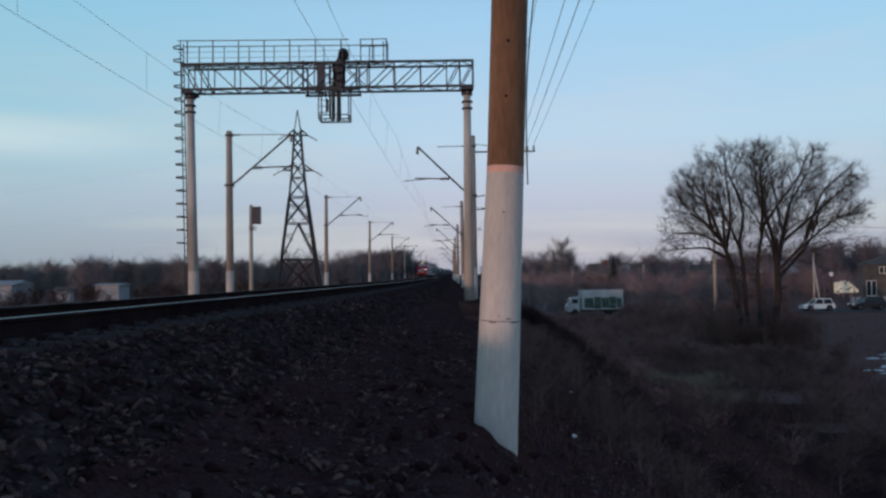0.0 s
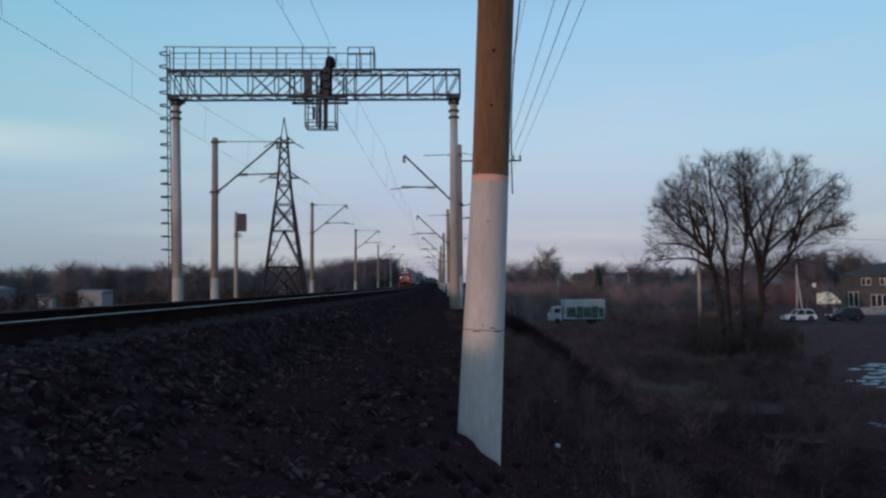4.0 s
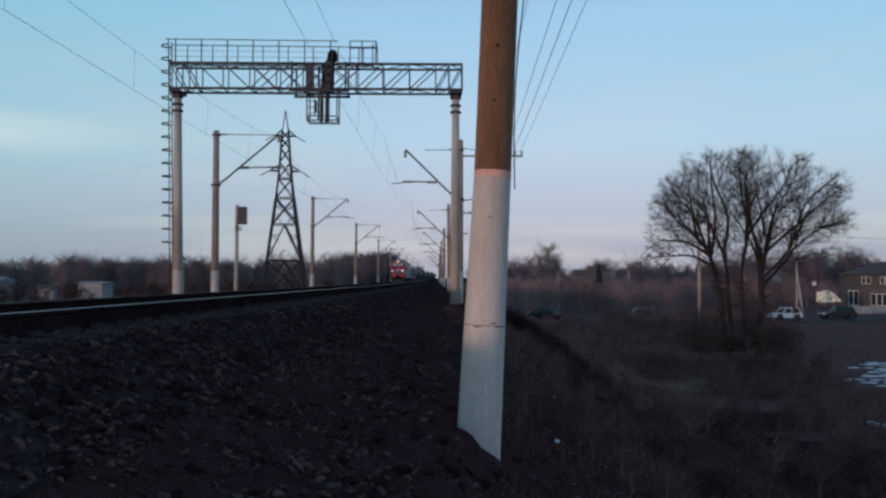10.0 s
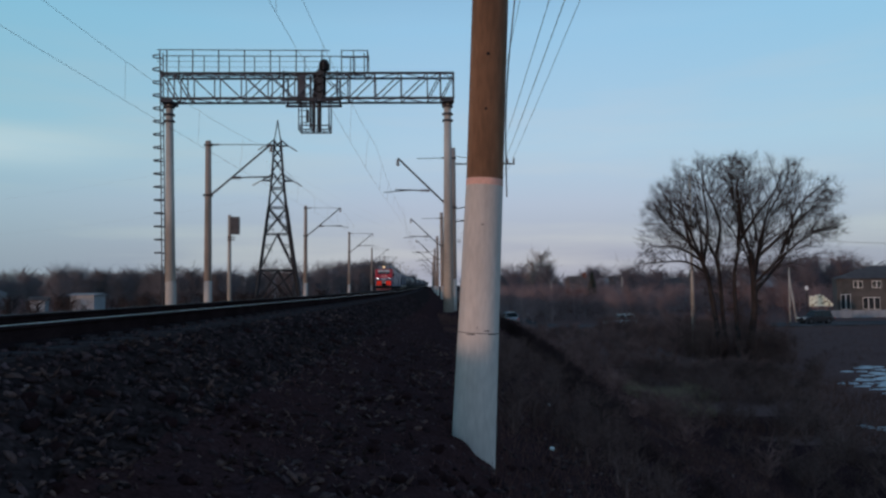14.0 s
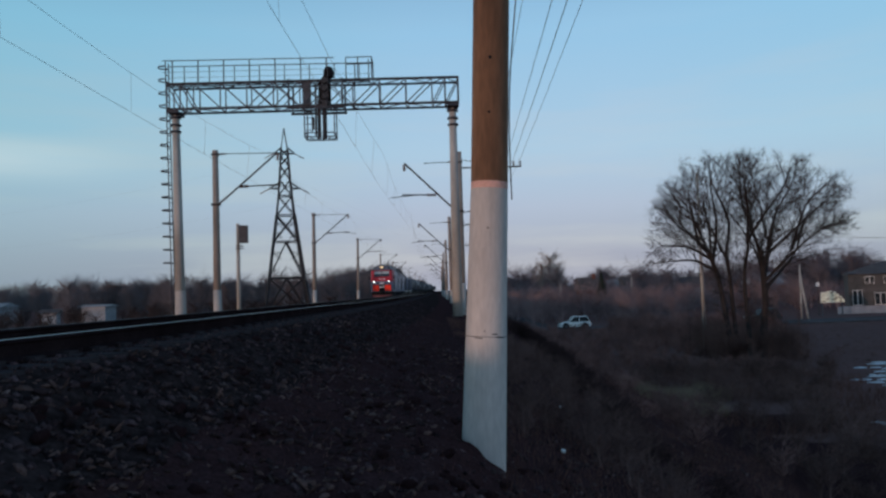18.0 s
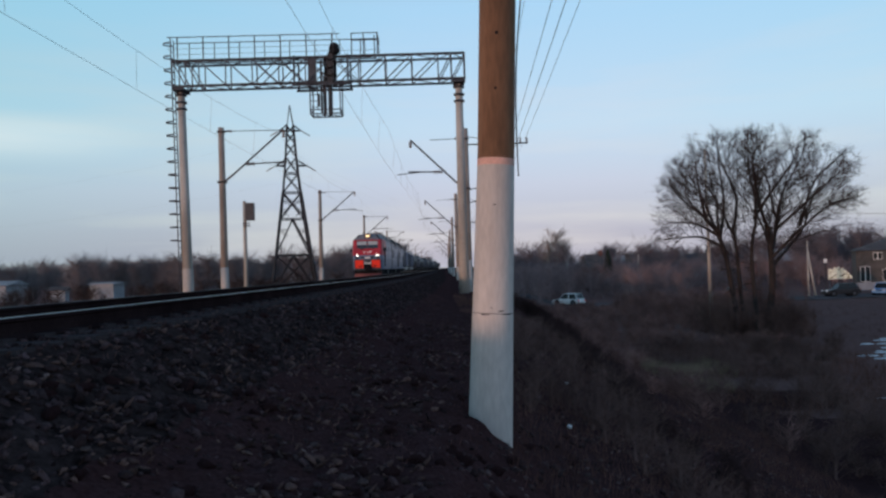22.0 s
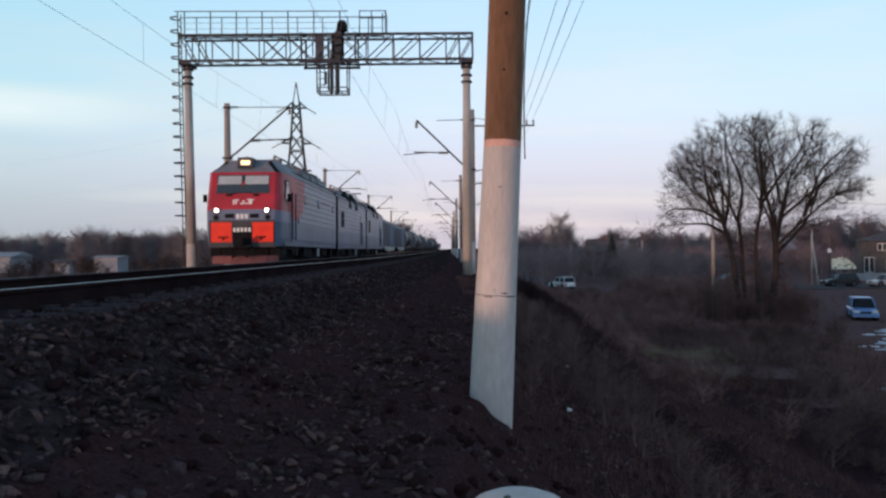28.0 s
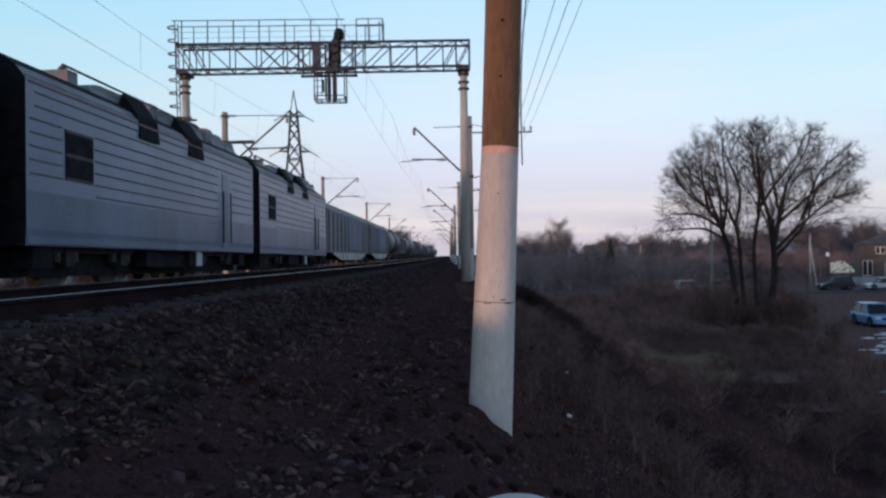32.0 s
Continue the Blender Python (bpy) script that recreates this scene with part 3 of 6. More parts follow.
    part("conduit", MB().tube((-5.05, -0.3, 7.8), (-5.05, -0.3, 10.2), 0.05, n=8), steel_m, g)


gantry()


# ---- masts of the overhead line ----
def insulator(a, b, r=0.07, n=4):
    mb = MB()
    a, b = Vector(a), Vector(b)
    mb.tube(a, b, r * 0.4, n=6)
    for i in range(n):
        c = a.lerp(b, (i + 0.5) / n)
        e = (b - a).normalized() * 0.025
        mb.tube(c - e, c + e, r, r * 0.7, 8)
    return mb


def mast(name, side, reach, h, label, mat, lift=0.0, feeder=True):
    """A mast at the origin; the track lies side * reach away on the x axis."""
    t = thing(name, pose(0, 0, 0), label, "overhead line mast", "masts of the overhead line")
    part("post", MB().tube((0, 0, -1.2), (0, 0, h + 0.32), 0.215, 0.15, 14), mat, t, smooth=True)
    part("white_base", MB().tube((0, 0, -1.0), (0, 0, 1.15), 0.219, 0.203, 14), faded_white_m, t, "whitewashed foot", smooth=True)
    k, h = side, h + lift
    tip = reach + 0.2
    part("tie_rod", MB().bar((k * 0.55, 0, h - 0.22), (k * (tip if not feeder else 1.9), 0, h - 0.25), 0.035), steel_m, t)
    part("insulator", insulator((k * 0.15, 0, h - 0.22), (k * 0.6, 0, h - 0.22)), insul_m, t)
    part("cantilever", MB().tube((k * 0.55, 0, h - 2.55), (k * tip, 0, h - 0.22), 0.048, n=8), steel_m, t)
    part("insulator", insulator((k * 0.15, 0, h - 2.85), (k * 0.58, 0, h - 2.53), 0.09), insul_m, t)
    part("clamp", MB().box((0, 0, h - 2.9), (0.42, 0.42, 0.1)), steel_m, t)
    part("clamp", MB().box((0, 0, h - 0.25), (0.36, 0.36, 0.08)), steel_m, t)
    z = h - 1.95
    part("registration_tube", MB().tube((k * 1.35, 0, h - 1.98), (k * (reach + 0.35), 0, z + 0.02), 0.035, n=6), steel_m, t)
    part("insulator", insulator((k * 1.25, 0, h - 1.98), (k * 1.75, 0, h - 1.97), 0.11), insul_m, t)
    part("steady_arm", MB().tube((k * (reach - 0.5), 0.05, z), (k * (reach + 0.95), 0.05, z - 0.12), 0.022, n=6), steel_m, t)
    part("insulator", insulator((k * tip, 0, h - 0.3), (k * tip, 0, h - 0.65), 0.11, 3), insul_m, t)
    if feeder:
        part("feeder_bracket", MB().bar((0, 0, h - 0.55), (-k * 3.35, 0, h - 0.55), 0.07), steel_m, t)
        part("bracket_tie", MB().bar((0, 0, h - 0.1), (-k * 2.5, 0, h - 0.52), 0.03), steel_m, t)
        for q in (2.6, 2.95, 3.3):
            part("insulator", insulator((-k * q, 0, h - 0.55), (-k * q, 0, h - 0.25), 0.07, 3), insul_m, t)
        for z in (3.0, 3.7):
            part("side_bracket", MB().bar((0, 0, h - z), (-k * 0.65, 0, h - z + 0.12), 0.05), steel_m, t)
    return t


LEFT_OFF, RIGHT_OFF, MAST_H = -2.97, GAP + 3.75, 8.2
LEFT_Y = [42, 76, 113, 160, 205, 250, 300, 350, 400]
RIGHT_Y = [43, 77, 113, 150, 190, 235, 285, 340, 400]
ml = mast("catenary_mast", 1, 3.1, MAST_H, "round concrete overhead line mast with a steel cantilever", concrete_dark_m, 0.34, False)
mr = mast("catenary_mast", -1, 2.75, MAST_H - 0.3, "brown concrete overhead line mast with a steel cantilever", concrete_dark_m)


def mast_pose(y, off, z=-0.2):
    p = line(y, off)
    return pose(p.x, p.y, z, random.uniform(-0.4, 0.4), random.uniform(-0.5, 0.5), heading(y))


ml.matrix_world, mr.matrix_world = mast_pose(LEFT_Y[0], LEFT_OFF), mast_pose(RIGHT_Y[0], RIGHT_OFF + 0.3)
for y in LEFT_Y[1:]:
    copy_thing(ml, mast_pose(y, LEFT_OFF - (0.5 if y == 76 else 0.0)))
for y in RIGHT_Y[1:]:
    copy_thing(mr, mast_pose(y, RIGHT_OFF, -0.55))


def near_pole():
    """The big mast beside the camera: limewashed below a stained brown upper part."""
    t = thing("catenary_mast", pose(0.549, 8.0, 0, 0, 3.0, 0), "thick concrete mast, white below a faded red band and brown above", "overhead line mast", "masts of the overhead line")

    def rad(z):
        return 0.219 - 0.0125 * (min(z, 1.67) + 1.0) - 0.001 * max(0.0, z - 1.67)

    def shaft(z0, z1, e=0.0, lumpy=0.0):
        prof = [(rad(z) + e + lumpy * math.sin(z * 9.0), z) for z in np.linspace(z0, z1, max(3, int((z1 - z0) / 0.15)))]
        return MB().rings([[(r * math.cos(a) - 0.011 * max(0.0, z - 1.67), r * math.sin(a), z) for a in np.linspace(0, 2 * math.pi, 40, endpoint=False)] for r, z in prof], ends=False)

    part("brown_shaft", shaft(1.67, 8.0), rust_paint_m, t, "brown stained concrete shaft", smooth=True)
    part("red_band", shaft(1.6, 1.67, 0.001), pink_m, t, "faded red painted band", smooth=True)
    part("white_shaft", shaft(0.136, 1.6), white_m, t, "limewashed upper section", smooth=True)
    part("white_foot", shaft(-2.2, 0.13, 0.001), white_m, t, "limewashed foot", smooth=True)
    part("crack", MB().rings([[(rad(0.13) * 0.99 * math.cos(a), rad(0.13) * 0.99 * math.sin(a), z) for a in np.linspace(0, 2 * math.pi, 24, endpoint=False)] for z in (0.126, 0.138)]), black_m, t, "dark crack line")
    pts = [Vector((rad(z) + 0.03 + 0.03 * math.sin(z * 1.9), -0.02 + 0.02 * math.sin(z * 3), z)) for z in np.linspace(1.5, 6.5, 30)]
    wire = MB().rings([[p + Vector((0.007 * math.cos(q), 0.007 * math.sin(q), 0)) for q in (0, 1.57, 3.14, 4.71)] for p in pts])
    part("earth_wire", wire, wire_m, t, "thin loose earthing wire")
    for z, r in ((2.9, 0.02), (2.35, 0.015), (0.19, 0.006)):
        part("scar", MB().lathe([(0.001, 0), (r, 0.002), (r * 0.6, 0.006)], 9), black_m, t, at=pose(-0.03, -rad(z) + 0.004, z, 90, 0, 0))
    for a, z, w in ((-70, 0.16, 0.07), (-52, 0.128, 0.11), (-115, 0.12, 0.09), (-95, 1.2, 0.03)):
        q = radians(a)
        part("scar", MB().lathe([(0.001, 0), (1.0, 0.002), (0.6, 0.005)], 9), black_m, t, "dark chipped smudge", at=pose(rad(z) * math.cos(q), rad(z) * math.sin(q), z, 0, 0, a + 90) @ pose(0, 0.003, 0, 90, 0, 0) @ Matrix.Diagonal((w * 0.5, 0.006, 1, 1)))
    k, h, reach = -1, 7.9, 3.9
    part("tie_rod", MB().bar((k * 0.55, 0, h - 0.22), (k * reach, 0, h - 0.25), 0.035), steel_m, t)
    part("cantilever", MB().tube((k * 0.2, 0, h - 2.55), (k * reach, 0, h - 0.22), 0.06, n=8), steel_m, t)
    part("clamp", MB().box((0, 0, h - 2.6), (0.42, 0.42, 0.1)), steel_m, t)


near_pole()


# ---- wires ----
def wire_thing(name, spans, label, r=0.012, sag=0.0):
    pts = []
    for a, b in zip(spans, spans[1:]):
        n = max(3, int((b - a).length / 3))
        pts += [a.lerp(b, i / n) - Vector((0, 0, 4 * sag * (i / n) * (1 - i / n))) for i in range(n)]
    pts.append(spans[-1])
    rings = []
    for i, p in enumerate(pts):
        d = (pts[min(i + 1, len(pts) - 1)] - pts[max(i - 1, 0)]).normalized()
        s = d.cross(Vector((0, 0, 1))).normalized()
        u = s.cross(d)
        rings.append([p + s * (r * math.cos(q)) + u * (r * math.sin(q)) for q in (0, 1.57, 3.14, 4.71)])
    mb = MB().rings(rings)
    return solid(name, mb, wire_m, label, "overhead wire", "wires of the overhead line")


def catenary(off, dz, ys, st, lift, shift, more):
    """lift, shift: how much higher and further right the wires hang near the camera."""
    def up(y):
        return lift * max(0.0, min(1.0, (36 - y) / 28))

    low = [line(y, off + st * (1 if i % 2 else -1) + (shift if y < 30 else 0), 6.05 + dz + up(y)) for i, y in enumerate(ys)]
    top = [line(y, off + (shift if y < 30 else 0), 7.85 + dz + up(y) * more) for y in ys]
    wire_thing("contact_wire", low, "copper contact wire above the track", 0.0065, 0.05)
    wire_thing("messenger_wire", top, "sagging messenger wire above the contact wire", 0.0065, 0.7)
    for a, b, c, d in zip(low, low[1:], top, top[1:]):
        if a.y > 120:
            break
        for f in (0.12, 0.3, 0.5, 0.7, 0.88):
            p, q = a.lerp(b, f), c.lerp(d, f) - Vector((0, 0, 4 * 0.7 * f * (1 - f)))
            solid("dropper_wire", MB().tube(p, q, 0.005, n=3, cap=False), wire_m, "thin dropper between messenger and contact wire", "overhead wire", "droppers of the overhead line")


catenary(0.0, 0.1, [-28, 7] + LEFT_Y, 0.2, 0.5, 0.0, 1.3)
catenary(GAP, 0.25, [-28, 8] + RIGHT_Y, 0.2, 0.9, 0.25, 2.0)
for o, z, r in ((13.0, 7.15, 0.008), (12.65, 7.15, 0.011), (12.3, 7.15, 0.009), (11.6, 7.0, 0.006)):
    wire_thing("feeder_wire", [line(y, o, z) for y in [-28, 8] + RIGHT_Y], "feeder wire on the field side of the masts", r, 0.12)


# ---- small trackside signal ----
def track_signal():
    t = thing("trackside_signal", pose(-11.53, 48, -0.25), "slim concrete signal post with a dark signal box on top", "railway signal")
    part("post", MB().tube((0, 0, -0.8), (0, 0, 5.2), 0.13, 0.1, 12), concrete_m, t, smooth=True)
    part("signal_box", MB().box((0.33, 0, 4.55), (0.5, 0.35, 1.05)), M("signal_grey", (0.07, 0.07, 0.08), 0.6), t, "grey signal box seen from behind")
    for i in range(3):
        part("signal_hood", MB().tube((0.33, 0.17, 4.25 + i * 0.32), (0.33, 0.36, 4.23 + i * 0.32), 0.11, 0.12, 10), black_m, t)
    for z in (3.7, 3.85):
        part("bracket", MB().box((0.1, 0, z), (0.4, 0.3, 0.05)), steel_m, t)


track_signal()


# ---- lattice pylon ----
def pylon():
    t = thing("power_pylon", pose(-20.8, 115, -2.4, 0, 0, 12), "dark steel lattice power pylon with drooping crossarms", "power pylon")
    lv = [(0, 3.2), (5.4, 2.45), (10.6, 1.75), (14.4, 1.25), (17.2, 0.95), (19.6, 0.75), (21.6, 0.62), (23.0, 0.52), (24.0, 0.45)]
    cor = [(-1, -1), (1, -1), (1, 1), (-1, 1)]
    for sx, sy in cor:
        for (z0, w0), (z1, w1) in zip(lv, lv[1:]):
            part("leg", MB().bar((sx * w0, sy * w0, z0), (sx * w1, sy * w1, z1), 0.3 if z0 < 14 else 0.2), pylon_m, t)
        part("peak_leg", MB().bar((sx * 0.45, sy * 0.45, 24.0), (0, 0, 27.1), 0.1), pylon_m, t)
    for li, ((z0, w0), (z1, w1)) in enumerate(zip(lv, lv[1:])):
        for i in range(4):
            (ax, ay), (bx, by) = cor[i], cor[(i + 1) % 4]
            w = 0.17 if z0 < 14 else 0.12
            if li == 0:
                part("brace", MB().bar((ax * w0, ay * w0, z0), (bx * w1, by * w1, z1), w * 0.8), pylon_m, t)
                part("brace", MB().bar((bx * w0, by * w0, z0), (ax * w1, ay * w1, z1), w * 0.8), pylon_m, t)
                mid = ((ax + bx) / 2 * w1, (ay + by) / 2 * w1, z1)
                part("brace", MB().bar((ax * w0, ay * w0, z0), mid, w), pylon_m, t)
                part("brace", MB().bar((bx * w0, by * w0, z0), mid, w), pylon_m, t)
            elif li == 1:
                mid = ((ax + bx) / 2 * w1, (ay + by) / 2 * w1, z1)
                part("brace", MB().bar((ax * w0, ay * w0, z0), mid, w), pylon_m, t)
                part("brace", MB().bar((bx * w0, by * w0, z0), mid, w), pylon_m, t)
            else:
                part("brace", MB().bar((ax * w0, ay * w0, z0), (bx * w1, by * w1, z1), w), pylon_m, t)
                part("brace", MB().bar((bx * w0, by * w0, z0), (ax * w1, ay * w1, z1), w), pylon_m, t)
            if li in (1, 2):  # light secondary bracing inside the open panels
                for f in (0.35, 0.7):
                    wf, zf = w0 + (w1 - w0) * f, z0 + (z1 - z0) * f
                    for (px, py), (qx, qy) in (((ax, ay), (bx, by)), ((bx, by), (ax, ay))):
                        e = f * 0.5 if li == 1 else f
                        inner = (px * w0 + ((px + qx) / 2 * w1 - px * w0) * f, py * w0 + ((py + qy) / 2 * w1 - py * w0) * f, zf) if li == 1 else ((px * (1 - e) + qx * e) * wf, (py * (1 - e) + qy * e) * wf, zf)
                        part("secondary_brace", MB().bar((px * wf, py * wf, zf), inner, 0.07), pylon_m, t)
                        part("secondary_brace", MB().bar((px * wf, py * wf, zf), (inner[0], inner[1], inner[2] - 0.9), 0.07), pylon_m, t)
            if li < 4:
                part("belt", MB().bar((ax * w1, ay * w1, z1), (bx * w1, by * w1, z1), 0.24 if li == 0 else 0.15), pylon_m, t)
    for z, reach in ((23.4, 1.5), (18.3, 2.2)):
        for s in (-1, 1):
            w = float(np.interp(z, [p[0] for p in lv], [p[1] for p in lv]))
            for sy in (-1, 1):
                part("crossarm", MB().bar((s * w, sy * w, z), (s * reach, 0, z), 0.14), pylon_m, t)
                part("crossarm_tie", MB().bar((s * w, sy * w, z + 0.8), (s * reach, 0, z), 0.1), pylon_m, t)
            part("insulator", insulator((s * reach, 0, z), (s * (reach + 1.3), -0.3, z - 0.8), 0.13, 7), insul_m, t)


pylon()
for s, z in ((-3.4, 19.7), (4.1, 14.6)):
    a = Vector((-20.8 + s, 115, z))
    wire_thing("power_line", [a + Vector((-150, 60, 0)), a, a + Vector((60, 300, 3.0))], "thin high voltage conductor from the pylon", 0.004, 5.0)


# ---- the concrete marker post at the photographer's feet ----
def marker():
    t = thing("marker_post", pose(0.213, 2.05, -0.917), "short white concrete marker post with a worn rounded top", "marker post")
    part("shaft", MB().lathe([(0.125, -0.3), (0.125, 0.80), (0.123, 0.84), (0.113, 0.868), (0.08, 0.882), (0.002, 0.886)], 24), white_m, t, smooth=True)
    part("moss_patch", MB().lathe([(0.001, 0.0), (0.012, 0.002), (0.008, 0.006)], 7), M("moss", (0.03, 0.06, 0.05), 0.9), t, "dark mossy chip", at=pose(-0.03, -0.02, 0.881))


marker()


# ---- the train ----
# Vehicles: the front looks to -y, x is the side towards the road.
def side_x(z):
    return float(np.interp(z, [0.8, 1.05, 3.88, 4.16, 4.36, 4.45], [1.5, 1.53, 1.53, 1.32, 1.02, 0.0]))


LEN, SHORT, WIDE, HIGH = 16.75, 0.87, 1.05, 1.03
LV = [0.85, 1.15, 1.75, 1.85, 2.3, 2.42, 2.9, 3.4, 3.88, 4.12, 4.36]


def bogie(parent, y):
    b = part("bogie", MB().box((0, y, 0.72), (1.3, 4.2, 0.6)), bogie_m, parent, "black bogie frame")
    for s in (-1, 1):
        part("side_frame", MB().box((s * 1.12, y, 0.86), (0.18, 4.3, 0.26)), bogie_m, b)
        for dy in (-1.45, 1.45):
            w = MB().tube((s * 0.7, y + dy, 0.625), (s * 0.84, y + dy, 0.625), 0.625, n=28)
            part("wheel", w, wheel_disc_m, b, "dusty steel wheel")
            part("tyre", MB().lathe([(0.555, 0.0), (0.625, 0.0), (0.615, 0.016), (0.56, 0.016), (0.555, 0.0)], 32), wheel_m, b, "bright worn wheel rim", at=pose(s * 0.838, y + dy, 0.625, 0, 90 * s, 0))
            part("axle_box", MB().box((s * 1.1, y + dy, 0.64), (0.3, 0.36, 0.36)), bogie_m, b)
            for q in (-0.42, 0.42):
                part("spring", MB().tube((s * 1.12, y + dy + q, 0.55), (s * 1.12, y + dy + q, 0.95), 0.1, n=10), steel_m, b)
    return b


def loco_section(cab, label, raised):
    t = thing("locomotive_section", pose(0, 0, 0), label, "locomotive", "the freight train")
    ys = [0.0, 0.1, 0.28, 0.55, 1.2, 1.7, 2.2] + [2.2 + i * 0.6 for i in range(1, 25)] + [LEN] if cab else [0.0] + [i * 0.6 for i in range(1, 28)] + [LEN]
    rings = []
    for y in ys:
        r = []
        for s in (-1, 1):
            zs = LV if s > 0 else LV[::-1]
            for z in zs:
                x = side_x(z)
                yy = y
                if cab:
                    lean = max(0, z - 2.36) * 0.26 + max(0, z - 3.85) * 1.3
                    x *= float(np.interp(y, [0, 0.1, 0.28, 0.55, 1.2], [0.85, 0.915, 0.965, 0.99, 1.0]))
                    yy = y + lean * float(np.interp(y, [0, 2.2], [1, 0]))
                    x *= 1 - (1 - float(np.interp(z, [0.85, 1.15, 2.1, 2.4, 3.88], [0.955, 0.975, 1.0, 1.0, 0.955]))) * float(np.interp(y, [0, 1.6], [1, 0]))
                    if z > 4.0:
                        x *= float(np.interp(y, [0, 2.2], [0.93, 1.0]))
                r.append((s * x, yy, z + (0.1 if cab and z > 4.2 and 0.2 < y < 4.2 else 0)))
        rings.append(r)
    mb = MB().rings(rings, ends=False)
    k = len(rings[0])
    for b0, flip in ((0, False), ((len(rings) - 1) * k, True)):
        for i in range(k // 2 - 1):
            q = (b0 + i, b0 + i + 1, b0 + k - 2 - i, b0 + k - 1 - i)
            mb.f.append(q[::-1] if flip else q)
            mb.m.append(0)
    me = mb.mesh("body", [loco_grey, loco_red, loco_roof, black_m, loco_lower])
    idx = []
    for p in me.polygons:
        c = p.center
        k = 0
        if c.z > 3.98:
            k = 2
        elif cab and c.y < 2.3 and c.z > 2.36:
            k = 1
        if abs(p.normal.y) > 0.9 and c.y > LEN - 0.1 or (not cab and c.y < 0.05):
            k = 3
        if p.normal.z < -0.8:
            k = 3
        if k == 0 and c.z < 1.8 and abs(p.normal.x) > 0.4:
            k = 4
        idx.append(k)
    me.polygons.foreach_set("material_index", idx)
    part("body", me, None, t, "grey riveted body with ribs painted in their shadow colour")
    if cab:
        for s in (-1, 1):
            zs = np.linspace(1.95, 3.87, 15)
            rim = [(s * 1.5325, 3.3 + 2.0 * min(1.0, max(0.0, (z - 1.95) / 0.5)) ** 0.6 + 0.42 * max(0.0, z - 2.3), z) for z in zs]
            inner = [(s * 1.5325, 2.2, z) for z in zs]
            part("red_sweep", MB().rings([[a, b, (b[0] + s * 0.006, b[1], b[2]), (a[0] + s * 0.006, a[1], a[2])] for a, b in zip(inner, rim)]), loco_red, t, "red sweep along the side")
    # ribs along the sides, their shadow lines painted as a dark colour
    y_a = 3.3 if cab else 0.15
    for s in (-1, 1):
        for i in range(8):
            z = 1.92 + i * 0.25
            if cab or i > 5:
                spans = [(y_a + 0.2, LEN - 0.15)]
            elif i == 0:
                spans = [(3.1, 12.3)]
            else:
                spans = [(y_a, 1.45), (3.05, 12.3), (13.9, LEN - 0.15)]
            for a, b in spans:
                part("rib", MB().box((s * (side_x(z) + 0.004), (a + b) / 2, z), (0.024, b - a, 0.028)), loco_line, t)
        part("cantrail_stripe", MB().box((s * 1.535, (LEN + 3.2) / 2 if cab else LEN / 2, 3.84), (0.02, LEN - (3.3 if cab else 0.2), 0.04)), stripe_m, t, "thin dark red cantrail stripe")
        part("gutter", MB().box((s * 1.49, LEN / 2 + (1.2 if cab else 0), 3.93), (0.06, LEN - (2.6 if cab else 0.1), 0.05)), loco_roof, t)
        part("sill", MB().box((s * 1.49, LEN / 2, 0.95), (0.08, LEN - (1.7 if cab else 0.1), 0.14)), loco_lower, t)
        if not cab:
            w = part("side_window", MB().box((s * 1.535, 2.25, 2.66), (0.03, 1.3, 1.0)), steel_m, t, "dark side window in a grey frame")
            for z in (2.42, 2.9):
                part("pane", MB().box((s * 1.552, 2.25, z), (0.012, 1.12, 0.4)), black_m, w)
        for y0 in ([] if cab else [5.6, 9.4]):
            part("roof_louvre", MB().rings([[(s * 1.58, y0 + a, 3.5 if not cab else 3.8), (s * 1.52, y0 + a, 4.05), (s * 1.15, y0 + a, 4.6), (s * 0.9, y0 + a, 4.0)] for a in (0.0, 1.35)]), loco_roof if cab else black_m, t, "roof louvre")
        yd = 2.7 if cab else 13.1
        part("door", MB().box((s * 1.537, yd, 2.15), (0.02, 0.66, 2.3)), loco_lower, t, "narrow side door")
        if cab:
            part("door_panel", MB().box((s * 1.546, yd, 2.75), (0.012, 0.66, 1.2)), loco_red, t, "red upper half of the door")
        for q in (-0.42, 0.42):
            part("handrail", MB().tube((s * 1.6, yd + q, 1.15), (s * 1.6, yd + q, 2.75), 0.025, n=6), black_m, t)
        part("step", MB().box((s * 1.45, yd, 0.55), (0.25, 0.6, 0.06)), black_m, t)
        if cab:
            w = part("cab_side_window", MB().rings([[(s * 1.5 + q, 1.02, 2.72), (s * 1.5 + q, 1.82, 2.68), (s * 1.5 + q, 1.88, 2.74), (s * 1.5 + q, 1.88, 3.56), (s * 1.5 + q, 1.8, 3.64), (s * 1.5 + q, 1.3, 3.62), (s * 1.5 + q, 1.2, 3.54)] for q in (-0.03, 0.045)]), loco_line, t, "cab side window in a dark frame")
            part("pane", MB().rings([[(s * 1.5 + q, 1.13, 2.8), (s * 1.5 + q, 1.8, 2.77), (s * 1.5 + q, 1.8, 3.55), (s * 1.5 + q, 1.3, 3.54)] for q in (0.0, s * 0.055)]), dark_glass, w)
            part("mirror", MB().box((s * 1.72, 0.95, 2.85), (0.16, 0.05, 0.32)), black_m, t)
            for y0 in (6.1, 10.1, 15.4):
                ring = part("porthole", MB().tube((s * 1.52, y0, 3.05), (s * 1.556, y0, 3.05), 0.23, n=20), loco_line, t, "round window")
                part("pane", MB().tube((s * 1.556, y0 - 0.03, 3.05), (s * 1.56, y0 - 0.03, 3.05), 0.18, n=20), loco_lower if y0 > 7 else dark_glass, ring)
